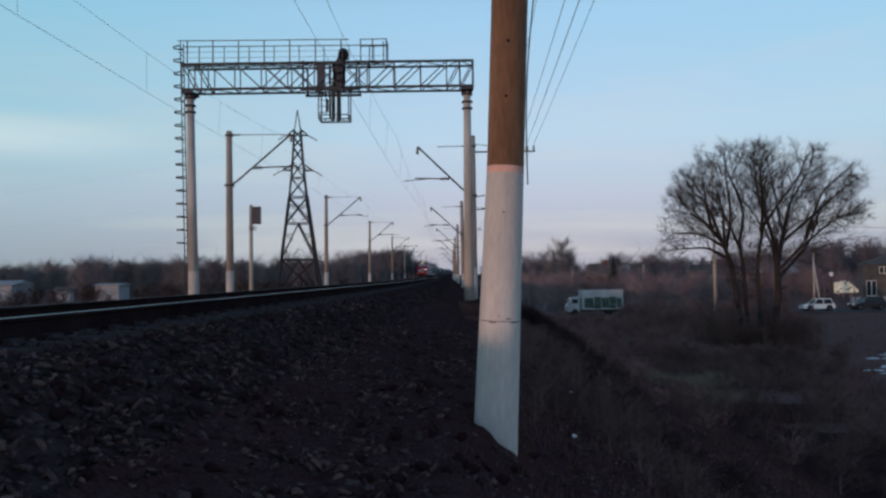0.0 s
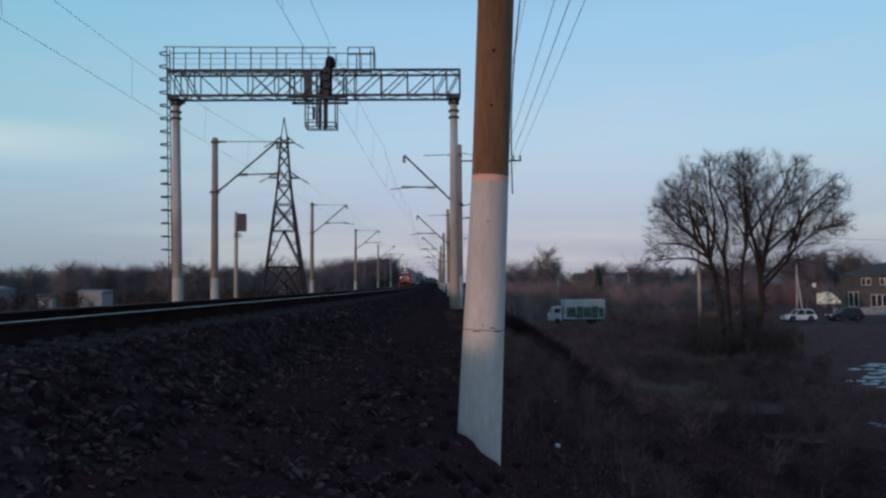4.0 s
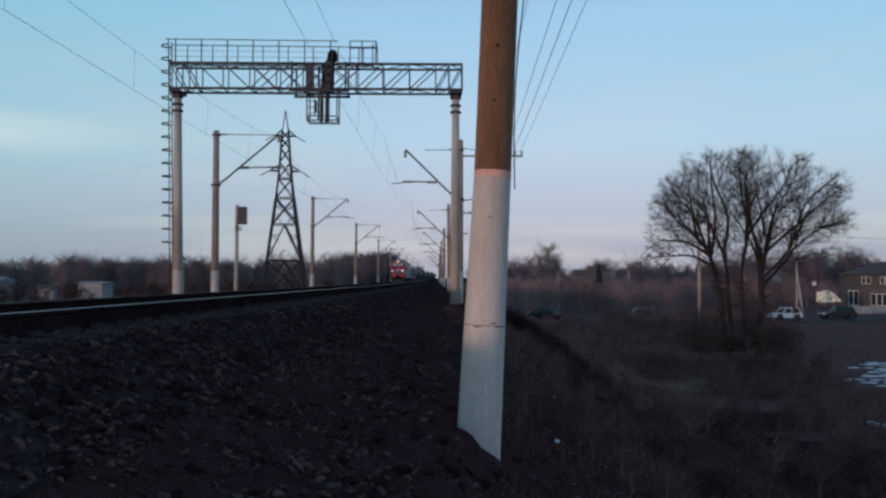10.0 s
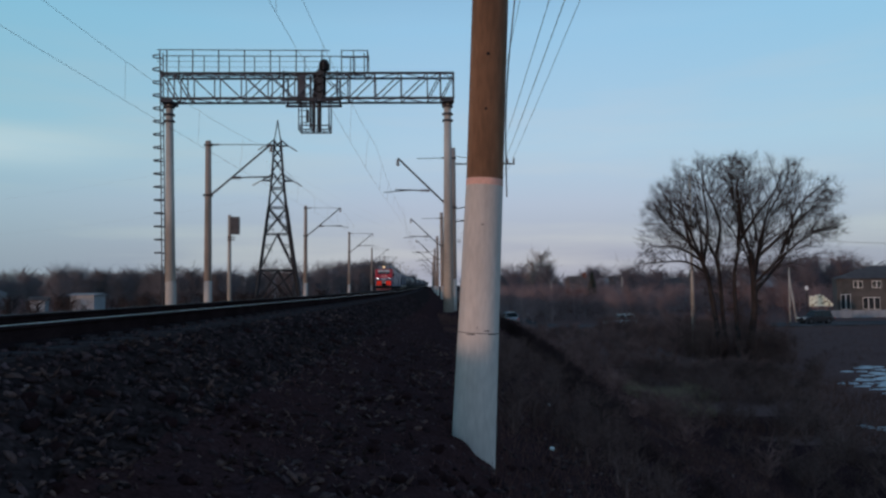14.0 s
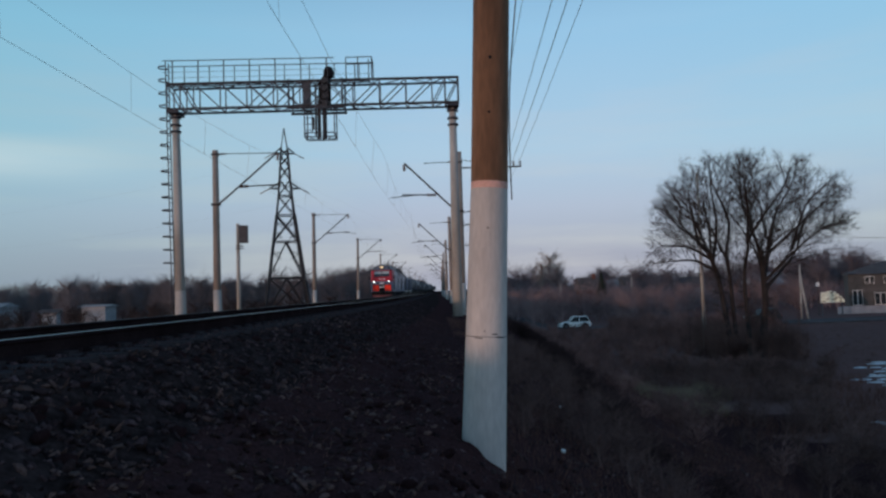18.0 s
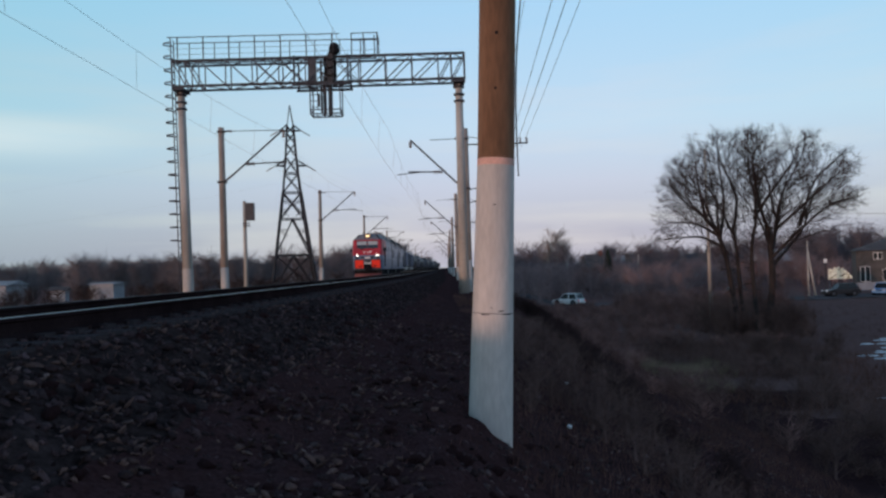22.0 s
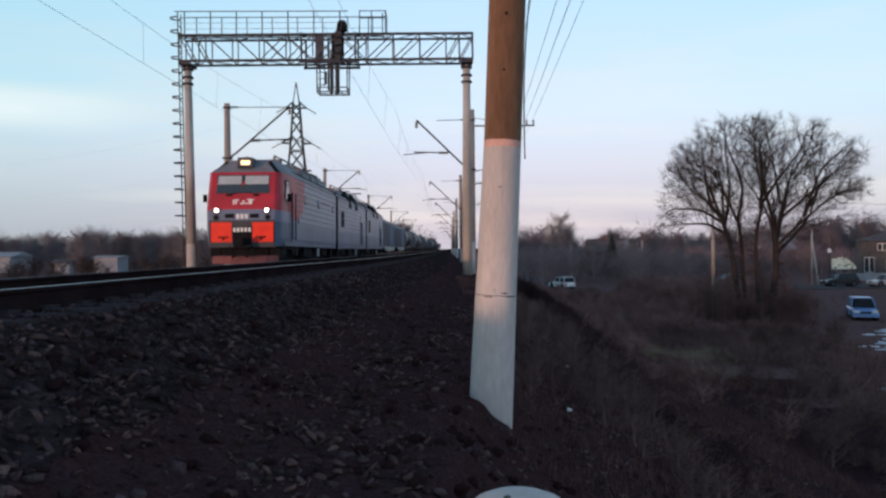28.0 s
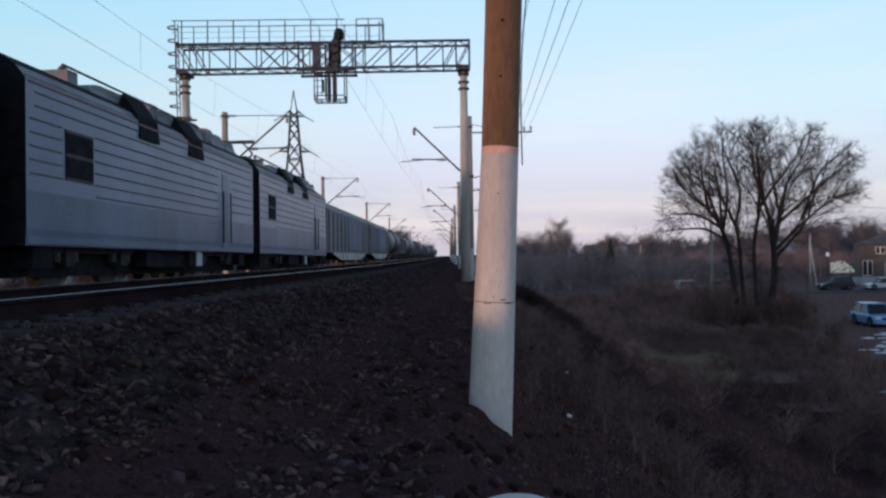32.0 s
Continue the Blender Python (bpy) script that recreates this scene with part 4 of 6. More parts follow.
            part("handrail", MB().tube((s * 1.6, yd - 0.42, 2.75), (s * 1.6, yd - 0.42, 3.15), 0.025, n=6).tube((s * 1.6, yd + 0.42, 2.75), (s * 1.6, yd + 0.42, 3.15), 0.025, n=6), black_m, t)
            part("oval_badge", MB().tube((s * 1.53, 4.1, 1.98), (s * 1.556, 4.1, 1.98), 0.13, n=16), loco_line, t, "small oval badge")
            for k, (a, n0) in enumerate(((11.6, 0.9), (12.75, 0.5), (13.5, 0.8))):
                part("faded_lettering", MB().box((s * 1.536, a + n0 / 2, 3.2), (0.012, n0, 0.12)), faded_red, t, "faded red lettering")
    # roof gear
    for y0, n0, h0 in ((4.0, 3.2, 0.34), (8.4, 1.8, 0.42), (11.0, 1.5, 0.5), (13.4, 1.6, 0.46), (15.2, 1.2, 0.4)):
        arc = [(y0 + n0 * (0.5 - 0.5 * math.copysign(abs(math.cos(a)) ** 0.55, math.cos(a))), 4.28 + h0 * math.sin(a) ** 0.6) for a in np.linspace(0, math.pi, 9)]
        part("roof_cowl", MB().rings([[(x * (1.0 if z < 4.35 else 0.9), y, z) for y, z in arc] for x in (-1.08, -0.98, 0.98, 1.08)]), loco_roof, t, "rounded grey roof cowl")
    for y0, w0, h0 in ((3.3, 0.5, 0.3), (6.35, 0.8, 0.28), (8.3, 0.6, 0.4), (10.7, 0.9, 0.35), (13.4, 0.7, 0.45), (15.9, 0.8, 0.3)):
        part("roof_gear", MB().box((0.35, y0, 4.36 + h0 / 2), (1.2, w0, h0)).box((-0.4, y0 + 0.2, 4.36 + h0 / 3), (0.7, w0 * 1.2, h0 * 0.7)), loco_roof, t, "grey roof gear")
    for y0 in (3.6, 8.5, 10.9, 15.8):
        for x in (-0.6, 0.6):
            part("roof_insulator", insulator((x, y0, 4.36), (x, y0, 4.86), 0.1, 5), insul_m, t)
    part("roof_bus", MB().tube((0.6, 3.6, 4.88), (0.6, 15.8, 4.88), 0.03, n=6), steel_m, t)
    part("roof_rail", MB().tube((1.05, 2.6, 4.66), (1.05, 12.0, 4.66), 0.02, n=6), steel_m, t)
    yp = 2.6 if raised else 12.2
    pan = part("pantograph", MB().box((0, yp, 4.62), (1.3, 1.6, 0.08)), steel_m, t, "pantograph raised to the wire" if raised else "folded pantograph")
    top = 5.3 if raised else 4.98
    for x in (-0.55, 0.55):
        elbow = (x * 0.8, yp + (1.3 if raised else 1.5), (4.66 + top) / 2)
        part("lower_arm", MB().bar((x, yp, 4.62), elbow, 0.06), steel_m, pan)
        part("upper_arm", MB().bar(elbow, (x * 0.6, yp, top), 0.045), steel_m, pan)
    for dy in (-0.25, 0.25):
        part("collector", MB().box((0, yp + dy, top), (1.7, 0.08, 0.06)), steel_m, pan)
    # below
    bogie(t, 3.9)
    bogie(t, LEN - 3.7)
    part("tank_box", MB().box((0, LEN / 2, 0.7), (2.5, 3.2, 0.6)), black_m, t)
    for s in (-1, 1):
        for y0, n0 in ((0.9, 0.8), (6.9, 1.0), (10.3, 0.9), (15.6, 0.7)):
            part("underfloor_box", MB().box((s * 1.2, y0, 0.68), (0.4, n0, 0.5)), black_m, t)
    part("underframe", MB().box((0, LEN / 2, 0.62), (1.9, LEN - 1.0, 0.74)), black_m, t, "black underframe")
    part("white_box", MB().box((1.36, LEN / 2 + 2.3, 0.68), (0.14, 0.5, 0.5)), blind_m, t, "pale equipment box")
    part("gangway", MB().box((0, LEN + 0.35, 2.3), (2.3, 0.9, 3.0)), black_m, t, "black gangway bellows")
    if cab:
        cab_front(t)
    shorten(t, SHORT)
    return t


def shorten(t, k):
    """Fits the plan of a section to its true length, width and height: round parts move, long parts shrink."""
    for o in t.children_recursive:
        o.location.z *= HIGH
        ys = [v.co.y for v in o.data.vertices]
        mid = (min(ys) + max(ys)) / 2
        keep = o.name.split(".")[0] in ("wheel", "spring", "axle_box", "porthole", "pane", "roof_insulator", "windscreen", "sun_blind")
        for v in o.data.vertices:
            v.co.y += mid * (k - 1) if keep else v.co.y * (k - 1)
            v.co.x *= WIDE
            v.co.z *= HIGH


def on_front(z, x):
    """The depth of the cab's front at that height and distance from the middle."""
    lean = max(0, z - 2.36) * 0.26 + max(0, z - 3.85) * 1.3
    return lean


def cab_front(t):
    tilt = math.degrees(math.atan(0.26))
    ws = part("windscreen_frame", MB().box((0, 0, 0), (2.14, 0.05, 0.8)), loco_dark, t, "dark windscreen surround", at=pose(0, on_front(3.38, 0) - 0.01, 3.38, -tilt, 0, 0))
    for s in (-1, 1):
        part("windscreen", MB().box((s * 0.54, -0.03, 0), (0.97, 0.02, 0.72)), dark_glass, ws, "windscreen pane")
        part("sun_blind", MB().box((s * 0.54, -0.045, 0.165), (0.93, 0.006, 0.36)), blind_m, ws, "pale pulled-down blind")
        part("wiper", MB().bar((s * 0.55, -0.06, -0.46), (s * 0.15, -0.06, -0.36), 0.02), black_m, ws)
        part("wiper_motor", MB().box((s * 0.55, on_front(2.92, 0) - 0.03, 2.93), (0.22, 0.08, 0.08)), black_m, t)
        lamp = part("marker_lamp", MB().tube((s * 1.0, 0.03, 2.3), (s * 1.0, -0.07, 2.3), 0.13, n=18), steel_m, t)
        part("lens", MB().tube((s * 1.0, -0.071, 2.3), (s * 1.0, -0.085, 2.3), 0.078, n=18), lamp_white, lamp, "lit white lamp")
        low = part("tail_lamp", MB().tube((s * 1.03, 0.03, 2.02), (s * 1.03, -0.05, 2.02), 0.13, n=18), loco_line, t)
        part("tail_lens", MB().tube((s * 1.03, -0.051, 2.02), (s * 1.03, -0.06, 2.02), 0.09, n=14), black_m, low)
        part("horn_box", MB().box((s * 0.5, -0.03, 2.08), (0.34, 0.06, 0.17)), black_m, t)
        part("red_panel", MB().box((s * 0.83, -0.012, 1.42), (0.84, 0.03, 0.8)), loco_orange, t, "bright orange-red panel")
        part("buffer_step", MB().bar((s * 0.55, -0.06, 1.22), (s * 0.95, -0.06, 1.22), 0.05).bar((s * 0.75, -0.05, 1.22), (s * 0.75, -0.05, 1.1), 0.06), black_m, t)
        part("handrail", MB().tube((s * 1.27, -0.03, 1.0), (s * 1.27, -0.03, 1.9), 0.02, n=6), black_m, t)
        part("brake_hose", MB().tube((s * 0.45, -0.25, 0.85), (s * 0.3, -0.4, 0.4), 0.035, n=6).tube((s * 0.3, -0.4, 0.4), (s * 0.15, -0.3, 0.5), 0.035, n=6), black_m, t)
    part("grey_band", MB().box((0, -0.004, 2.12), (2.56, 0.02, 0.44)), loco_grey, t, "light grey lamp band")
    part("skirt", MB().box((0, 0.02, 1.36), (2.58, 0.05, 1.1)), loco_dark, t, "dark grey lower front")
    part("number_plate", MB().box((0, -0.03, 1.52), (0.82, 0.03, 0.24)), black_m, t, "dark plate")
    for i in range(5):
        part("plate_bar", MB().box((-0.3 + i * 0.15, -0.05, 1.52), (0.1, 0.008, 0.17)), white_paint, t)
    for i in range(3):
        part("number_bar", MB().box((-0.17 + i * 0.17, -0.018, 2.06), (0.12, 0.008, 0.2)), white_paint, t)
    for x, w, z, h in ((-0.38, 0.07, 2.72, 0.24), (-0.24, 0.16, 2.8, 0.06), (-0.27, 0.06, 2.7, 0.18), (0.0, 0.2, 2.66, 0.07), (0.05, 0.08, 2.75, 0.1), (0.2, 0.14, 2.66, 0.06), (0.36, 0.16, 2.72, 0.2), (0.36, 0.3, 2.82, 0.05)):
        part("emblem", MB().box((x * 0.9, on_front(z - 0.08, 0) - 0.02, z - 0.08), (w * 0.9, 0.012, h * 0.85)), white_paint, t, "white emblem shape")
    part("coupler", MB().box((0, -0.3, 1.02), (0.26, 0.6, 0.3)).box((0, -0.62, 1.02), (0.36, 0.2, 0.42)), black_m, t, "black automatic coupler")
    part("coupler_pocket", MB().box((0, -0.005, 1.15), (0.75, 0.06, 0.5)), black_m, t)
    pl = MB().rings([[(x, y, 0.46), (x, y + 0.05, 0.47), (x * 0.96, y - 0.1, 0.14), (x * 0.96, y - 0.15, 0.15)] for x, y in ((-1.36, 0.55), (-0.95, 0.1), (-0.4, -0.1), (0, -0.14), (0.4, -0.1), (0.95, 0.1), (1.36, 0.55))])
    part("plough", pl, plow_m, t, "faded red snow plough")
    hd = part("headlight_box", MB().rings([[(x, -0.02 + y, z) for x, z in ((-0.32, 4.1), (0.32, 4.1), (0.28, 4.5), (-0.28, 4.5))] for y in (0.55, 1.4)]), loco_line, t, "headlight housing")
    part("headlight", MB().box((0.03, 0.52, 4.28), (0.36, 0.03, 0.17)), lamp_warm, hd, "lit warm white headlight")


L1 = loco_section(True, "red and grey electric locomotive with lit headlights", False)
L2 = loco_section(False, "grey ribbed middle section of the electric locomotive", False)
L3 = loco_section(False, "grey ribbed rear section of the electric locomotive", True)


def wagon_bogies(t, length):
    for y in (2.1, length - 2.1):
        b = part("bogie", MB().box((0, y, 0.6), (2.2, 0.5, 0.3)), black_m, t)
        for s in (-1, 1):
            part("side_frame", MB().box((s * 1.05, y, 0.55), (0.16, 2.5, 0.3)), black_m, b)
            for dy in (-0.92, 0.92):
                part("wheel", MB().tube((s * 0.7, y + dy, 0.475), (s * 0.83, y + dy, 0.475), 0.475, n=18), wheel_m, b)
    part("centre_sill", MB().box((0, length / 2, 0.85), (1.2, length - 0.8, 0.4)), black_m, t)
    part("coupler", MB().box((0, -0.3, 1.0), (0.35, 0.7, 0.35)), black_m, t)


def boxcar():
    n = 22.0
    t = thing("freight_wagon", pose(0, 0, 0), "long grey covered freight wagon with blue panels", "wagon", "the freight train")
    prof = [(-1.5, 1.1), (1.5, 1.1), (1.52, 3.6), (1.25, 4.0), (0.6, 4.3), (-0.6, 4.3), (-1.25, 4.0), (-1.52, 3.6)]
    part("body", MB().rings([[(x, y, z) for x, z in prof] for y in (0, n)]), wagon_grey, t)
    for s in (-1, 1):
        for i in range(13):
            part("side_rib", MB().box((s * 1.54, 0.6 + i * 1.7, 2.35), (0.06, 0.09, 2.4)), wagon_grey, t)
        part("blue_panel", MB().box((s * 1.545, 12.4, 2.5), (0.03, 7.0, 2.3)), wagon_blue, t, "blue painted side panel")
        part("white_mark", MB().box((s * 1.565, 11.6, 2.6), (0.01, 1.2, 1.0)), wagon_grey, t)
        part("sill", MB().rings([[(s * 1.5, 2.6 + a, 1.12), (s * 1.42, 2.6 + a, 1.12), (s * 1.42, 2.6 + a, h), (s * 1.5, 2.6 + a, h)] for a, h in ((0, 1.0), (3.2, 0.62), (13.6, 0.62), (16.8, 1.0))]), concrete_m, t, "pale truss sill")
    wagon_bogies(t, n)
    return t, n


def tank_wagon(mat, label):
    n = 12.0
    t = thing("tank_wagon", pose(0, 0, 0), label, "wagon", "the freight train")
    rings = []
    for y, r in ((0.45, 0.3), (0.55, 0.9), (0.75, 1.3), (1.05, 1.5), (n - 1.05, 1.5), (n - 0.75, 1.3), (n - 0.55, 0.9), (n - 0.45, 0.3)):
        rings.append([(r * math.cos(a), y, 2.7 + r * math.sin(a)) for a in np.linspace(0, 2 * math.pi, 28, endpoint=False)])
    part("tank", MB().rings(rings), mat, t, smooth=True)
    for y in (2.4, n / 2, n - 2.4):
        part("strap", MB().rings([[(1.52 * math.cos(a), y + q, 2.7 + 1.52 * math.sin(a)) for a in np.linspace(0, 2 * math.pi, 28, endpoint=False)] for q in (-0.05, 0.05)], ends=False), steel_m, t)
    part("dome", MB().tube((0, n / 2, 4.1), (0, n / 2, 4.5), 0.55, 0.5, 16), mat, t)
    part("walkway", MB().box((0, n / 2, 4.27), (0.8, 3.0, 0.05)), steel_m, t)
    part("ladder", MB().bar((1.55, n / 2 - 0.2, 1.0), (0.75, n / 2 - 0.2, 4.3), 0.05).bar((1.55, n / 2 + 0.2, 1.0), (0.75, n / 2 + 0.2, 4.3), 0.05), steel_m, t)
    part("frame", MB().box((0, n / 2, 1.05), (2.7, n - 0.3, 0.25)), black_m, t)
    wagon_bogies(t, n)
    return t, n


def gondola():
    n = 13.9
    t = thing("gondola_wagon", pose(0, 0, 0), "dark open gondola wagon with upright ribs", "wagon", "the freight train")
    for s in (-1, 1):
        part("side", MB().box((s * 1.5, n / 2, 2.3), (0.08, n - 0.6, 2.2)), wagon_grey, t)
        for i in range(8):
            part("stake", MB().box((s * 1.56, 0.9 + i * 1.73, 2.3), (0.1, 0.14, 2.2)), wagon_grey, t)
    for y in (0.3, n - 0.3):
        part("end_wall", MB().box((0, y, 2.3), (3.0, 0.08, 2.2)), wagon_grey, t)
    part("floor", MB().box((0, n / 2, 1.2), (2.95, n - 0.65, 0.12)), black_m, t)
    part("load", MB().rings([[(-1.44, y, 2.6), (1.44, y, 2.6), (0.5, y, h), (-0.5, y, h)] for y, h in ((0.4, 2.7), (3, 3.3), (7, 3.2), (11, 3.35), (n - 0.4, 2.7))]), black_m, t, "black coal load")
    wagon_bogies(t, n)
    return t, n


CONSIST = [(L1, LEN * SHORT), (L2, LEN * SHORT), (L3, LEN * SHORT)]
bx = boxcar()
tk = tank_wagon(tank_m, "grey cylindrical tank wagon with a dome")
td = tank_wagon(tank_dark, "black cylindrical tank wagon with a dome")
gd = gondola()
CONSIST += [bx, (copy_thing(bx[0], pose(0, 0, 0)), bx[1]), tk, td]
kinds = [tk, td, tk, gd, gd, td, tk, gd, gd, gd, tk, tk, gd, gd, td, td, gd, gd]
CONSIST.append(gd)
for w, n in kinds:
    CONSIST.append((copy_thing(w, pose(0, 0, 0)), n))


def train_front(t):
    return 243.4 - 6.4 * t - 0.0395 * t * t + 0.12 * max(0.0, t - 28.7) ** 2


def vehicle_pose(y, length):
    a, b = line(y, FAR_OFF, far_z(y)), line(y + length, FAR_OFF, far_z(y + length))
    d = b - a
    return Matrix.Translation(a) @ pose(0, 0, 0, 0, 0, -math.degrees(math.atan2(d.x, d.y))) @ pose(0, 0, 0, math.degrees(math.asin(d.z / d.length)), 0, 0)


# ---- vegetation ----
rng = np.random.default_rng(7)


def sticks(p, d, r):
    """Slim three-sided cones from p along d."""
    p, d, r = np.asarray(p, float), np.asarray(d, float), np.asarray(r, float)
    n = len(p)
    u = d / (np.linalg.norm(d, axis=1, keepdims=True) + 1e-9)
    h = np.where(np.abs(u[:, 2:3]) < 0.9, [[0.0, 0.0, 1.0]], [[1.0, 0.0, 0.0]])
    a = np.cross(u, h)
    a /= np.linalg.norm(a, axis=1, keepdims=True)
    b = np.cross(u, a)
    vs = np.empty((n, 4, 3))
    for k in range(3):
        t = 2 * math.pi * k / 3
        vs[:, k] = p + (a * math.cos(t) + b * math.sin(t)) * r[:, None]
    vs[:, 3] = p + d
    base = np.arange(n)[:, None] * 4
    fs = np.concatenate([base + [[0, 1, 3]], base + [[1, 2, 3]], base + [[2, 0, 3]]])
    return vs.reshape(-1, 3), fs


def woods(name, spots, heights, mat, label, category, twigs=60, thick=0.05, spread=0.42, low=0.25):
    ps, ds, rs = [], [], []
    for (x, y, z), h in zip(spots, heights):
        ps.append([[x, y, z]])
        ds.append([[rng.normal(0, 0.04) * h, rng.normal(0, 0.04) * h, h * 0.8]])
        rs.append([0.018 * h + 0.03])
        f = low + (0.75 - low) * rng.random(twigs) ** 0.8
        a = rng.random(twigs) * 2 * math.pi
        ln = h * spread * (0.45 + 0.6 * rng.random(twigs)) * (1.15 - f * 0.6)
        up = 0.35 + 0.9 * rng.random(twigs)
        o = np.stack([np.cos(a), np.sin(a), up], 1)
        o /= np.linalg.norm(o, axis=1, keepdims=True)
        st = np.stack([np.full(twigs, x), np.full(twigs, y), z + f * h], 1)
        ps.append(st)
        ds.append(o * ln[:, None])
        rs.append(np.full(twigs, thick))
        k = twigs * 2
        j = rng.integers(0, twigs, k)
        s2 = st[j] + (o * ln[:, None])[j] * (0.3 + 0.6 * rng.random((k, 1)))
        d2 = o[j] + rng.normal(0, 0.55, (k, 3))
        d2 /= np.linalg.norm(d2, axis=1, keepdims=True)
        ps.append(s2)
        ds.append(d2 * (h * spread * 0.4 * (0.5 + rng.random((k, 1)))))
        rs.append(np.full(k, thick * 0.6))
    vs, fs = sticks(np.concatenate(ps), np.concatenate(ds), np.concatenate(rs))
    return tagged(new(name, raw(name, vs, fs, mat)), label, category, kind="stuff")


def spots_in(n, x0, x1, y0, y1, sink=0.2):
    x, y = rng.uniform(x0, x1, n), rng.uniform(y0, y1, n)
    return list(zip(x, y, ground_z(x, y) - sink))


def keep_off(spots, gap_l=-9.0, gap_r=19.5):
    return [s for s in spots if not gap_l < s[0] - float(np.interp(s[1], TY, TX)) < gap_r]


s = keep_off(spots_in(560, -280, -16, 140, 270))
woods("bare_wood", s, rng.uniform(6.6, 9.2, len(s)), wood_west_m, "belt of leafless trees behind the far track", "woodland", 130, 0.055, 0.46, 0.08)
s = keep_off(spots_in(90, -24, 2, 330, 520), -5.5, 5.5)
s += keep_off(spots_in(60, -24, -10, 300, 420), -5.5, 5.5)
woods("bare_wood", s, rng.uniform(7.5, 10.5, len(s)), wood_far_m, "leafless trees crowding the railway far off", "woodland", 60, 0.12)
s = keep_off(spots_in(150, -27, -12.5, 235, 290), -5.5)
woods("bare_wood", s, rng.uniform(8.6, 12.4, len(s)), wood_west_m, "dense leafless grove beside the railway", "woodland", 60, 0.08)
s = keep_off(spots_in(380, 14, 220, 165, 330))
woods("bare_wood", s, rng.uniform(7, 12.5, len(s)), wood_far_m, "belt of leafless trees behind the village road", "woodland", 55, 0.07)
s = spots_in(130, 84, 170, 165, 240)
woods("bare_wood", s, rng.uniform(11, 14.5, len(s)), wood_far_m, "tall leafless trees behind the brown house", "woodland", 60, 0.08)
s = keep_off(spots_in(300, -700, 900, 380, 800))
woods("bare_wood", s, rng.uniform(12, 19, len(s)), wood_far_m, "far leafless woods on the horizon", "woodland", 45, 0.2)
s = [(x, y, z) for x, y, z in keep_off(spots_in(430, 13, 120, 108, 175)) if not (40 < x < 95 and y < 140)]
woods("thicket", s, rng.uniform(3.5, 6.5, len(s)), thicket_m, "reddish brown leafless thicket beyond the road", "bushes", 60, 0.035, 0.6, 0.05)
SIDE_ROAD = [(66, 101.2), (54, 95.5), (42, 79), (33.6, 64), (28.6, 53), (27, 42), (27, 30)]


def clear(x, y):
    """Not on the side road, nor in the open ground beside it."""
    for (ax, ay), (bx, by) in zip(SIDE_ROAD, SIDE_ROAD[1:]):
        f = max(0.0, min(1.0, ((x - ax) * (bx - ax) + (y - ay) * (by - ay)) / ((bx - ax) ** 2 + (by - ay) ** 2)))
        if math.hypot(x - ax - f * (bx - ax), y - ay - f * (by - ay)) < 3.6:
            return False
    return x < 0.44 * y


s = [(x, y, z) for x, y, z in keep_off(spots_in(1000, 8, 40, 46, 93), 0, 18.0) if clear(x, y)]
woods("thicket", s, [rng.uniform(0.3, 0.7) if y < 58 and 15 < x < 27 else rng.uniform(0.6, 1.3) for x, y, z in s], brush_m, "brown leafless brush round the big tree", "bushes", 42, 0.016, 0.75, 0.02)
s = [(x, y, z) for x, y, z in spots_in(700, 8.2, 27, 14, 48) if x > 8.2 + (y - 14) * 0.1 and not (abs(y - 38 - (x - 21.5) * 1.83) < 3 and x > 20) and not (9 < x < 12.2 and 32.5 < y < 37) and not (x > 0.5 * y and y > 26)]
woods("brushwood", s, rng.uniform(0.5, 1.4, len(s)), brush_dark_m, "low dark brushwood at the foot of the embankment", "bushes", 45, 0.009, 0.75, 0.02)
s = [(x, y, z) for x, y, z in spots_in(420, 2, 14, 20, 110) if 14.6 < x - float(np.interp(y, TY, TX)) < 19.2]
woods("brushwood", s, rng.uniform(0.5, 1.25, len(s)), brush_m, "dark low scrub along the foot of the embankment", "bushes", 40, 0.012, 0.8, 0.02)
s = [q for q in spots_in(420, 20, 46, 42, 93) if not clear(q[0], q[1]) and q[0] < 0.62 * q[1]]
woods("brushwood", s, rng.uniform(0.08, 0.3, len(s)), brush_dark_m, "sparse low weeds on the open ground", "bushes", 26, 0.01, 1.3, 0.02)
s = [q for q in spots_in(170, 20, 36, 66, 90) if clear(q[0], q[1]) and q[0] < 0.38 * q[1]]
woods("thicket", s, rng.uniform(1.4, 2.6, len(s)), brush_m, "brown leafless bushes behind the big tree", "bushes", 60, 0.02, 0.7, 0.03)
s = spots_in(42, 18.6, 25.4, 51.5, 60)
woods("thicket", s, rng.uniform(1.2, 2.9, len(s)), brush_dark_m, "dense brown shoots round the foot of the big tree", "bushes", 80, 0.014, 0.55, 0.03)
s = spots_in(30, 18.2, 25.4, 52, 61)
woods("thicket", s, rng.uniform(2.4, 5.4, len(s)), brush_dark_m, "tall thin shoots between the stems of the big tree", "bushes", 40, 0.013, 0.34, 0.1)
s = keep_off(spots_in(240, -120, -14, 60, 150), -8.5, 0)
woods("thicket", s, rng.uniform(1.5, 3.4, len(s)), twig_m, "brown leafless bushes in the field beyond the tracks", "bushes", 45, 0.03, 0.65, 0.05)
woods("tall_tree", [(26.6, 180, -4.4), (28.6, 182, -4.4), (24.6, 178, -4.4)], [15.5, 12.5, 12.5], M("pale_bark", (0.26, 0.22, 0.2), 0.9, 0, 0.2, 0.2, 4, 0.0), "group of tall pale leafless trees", "trees", 120, 0.065, 0.29, 0.35)


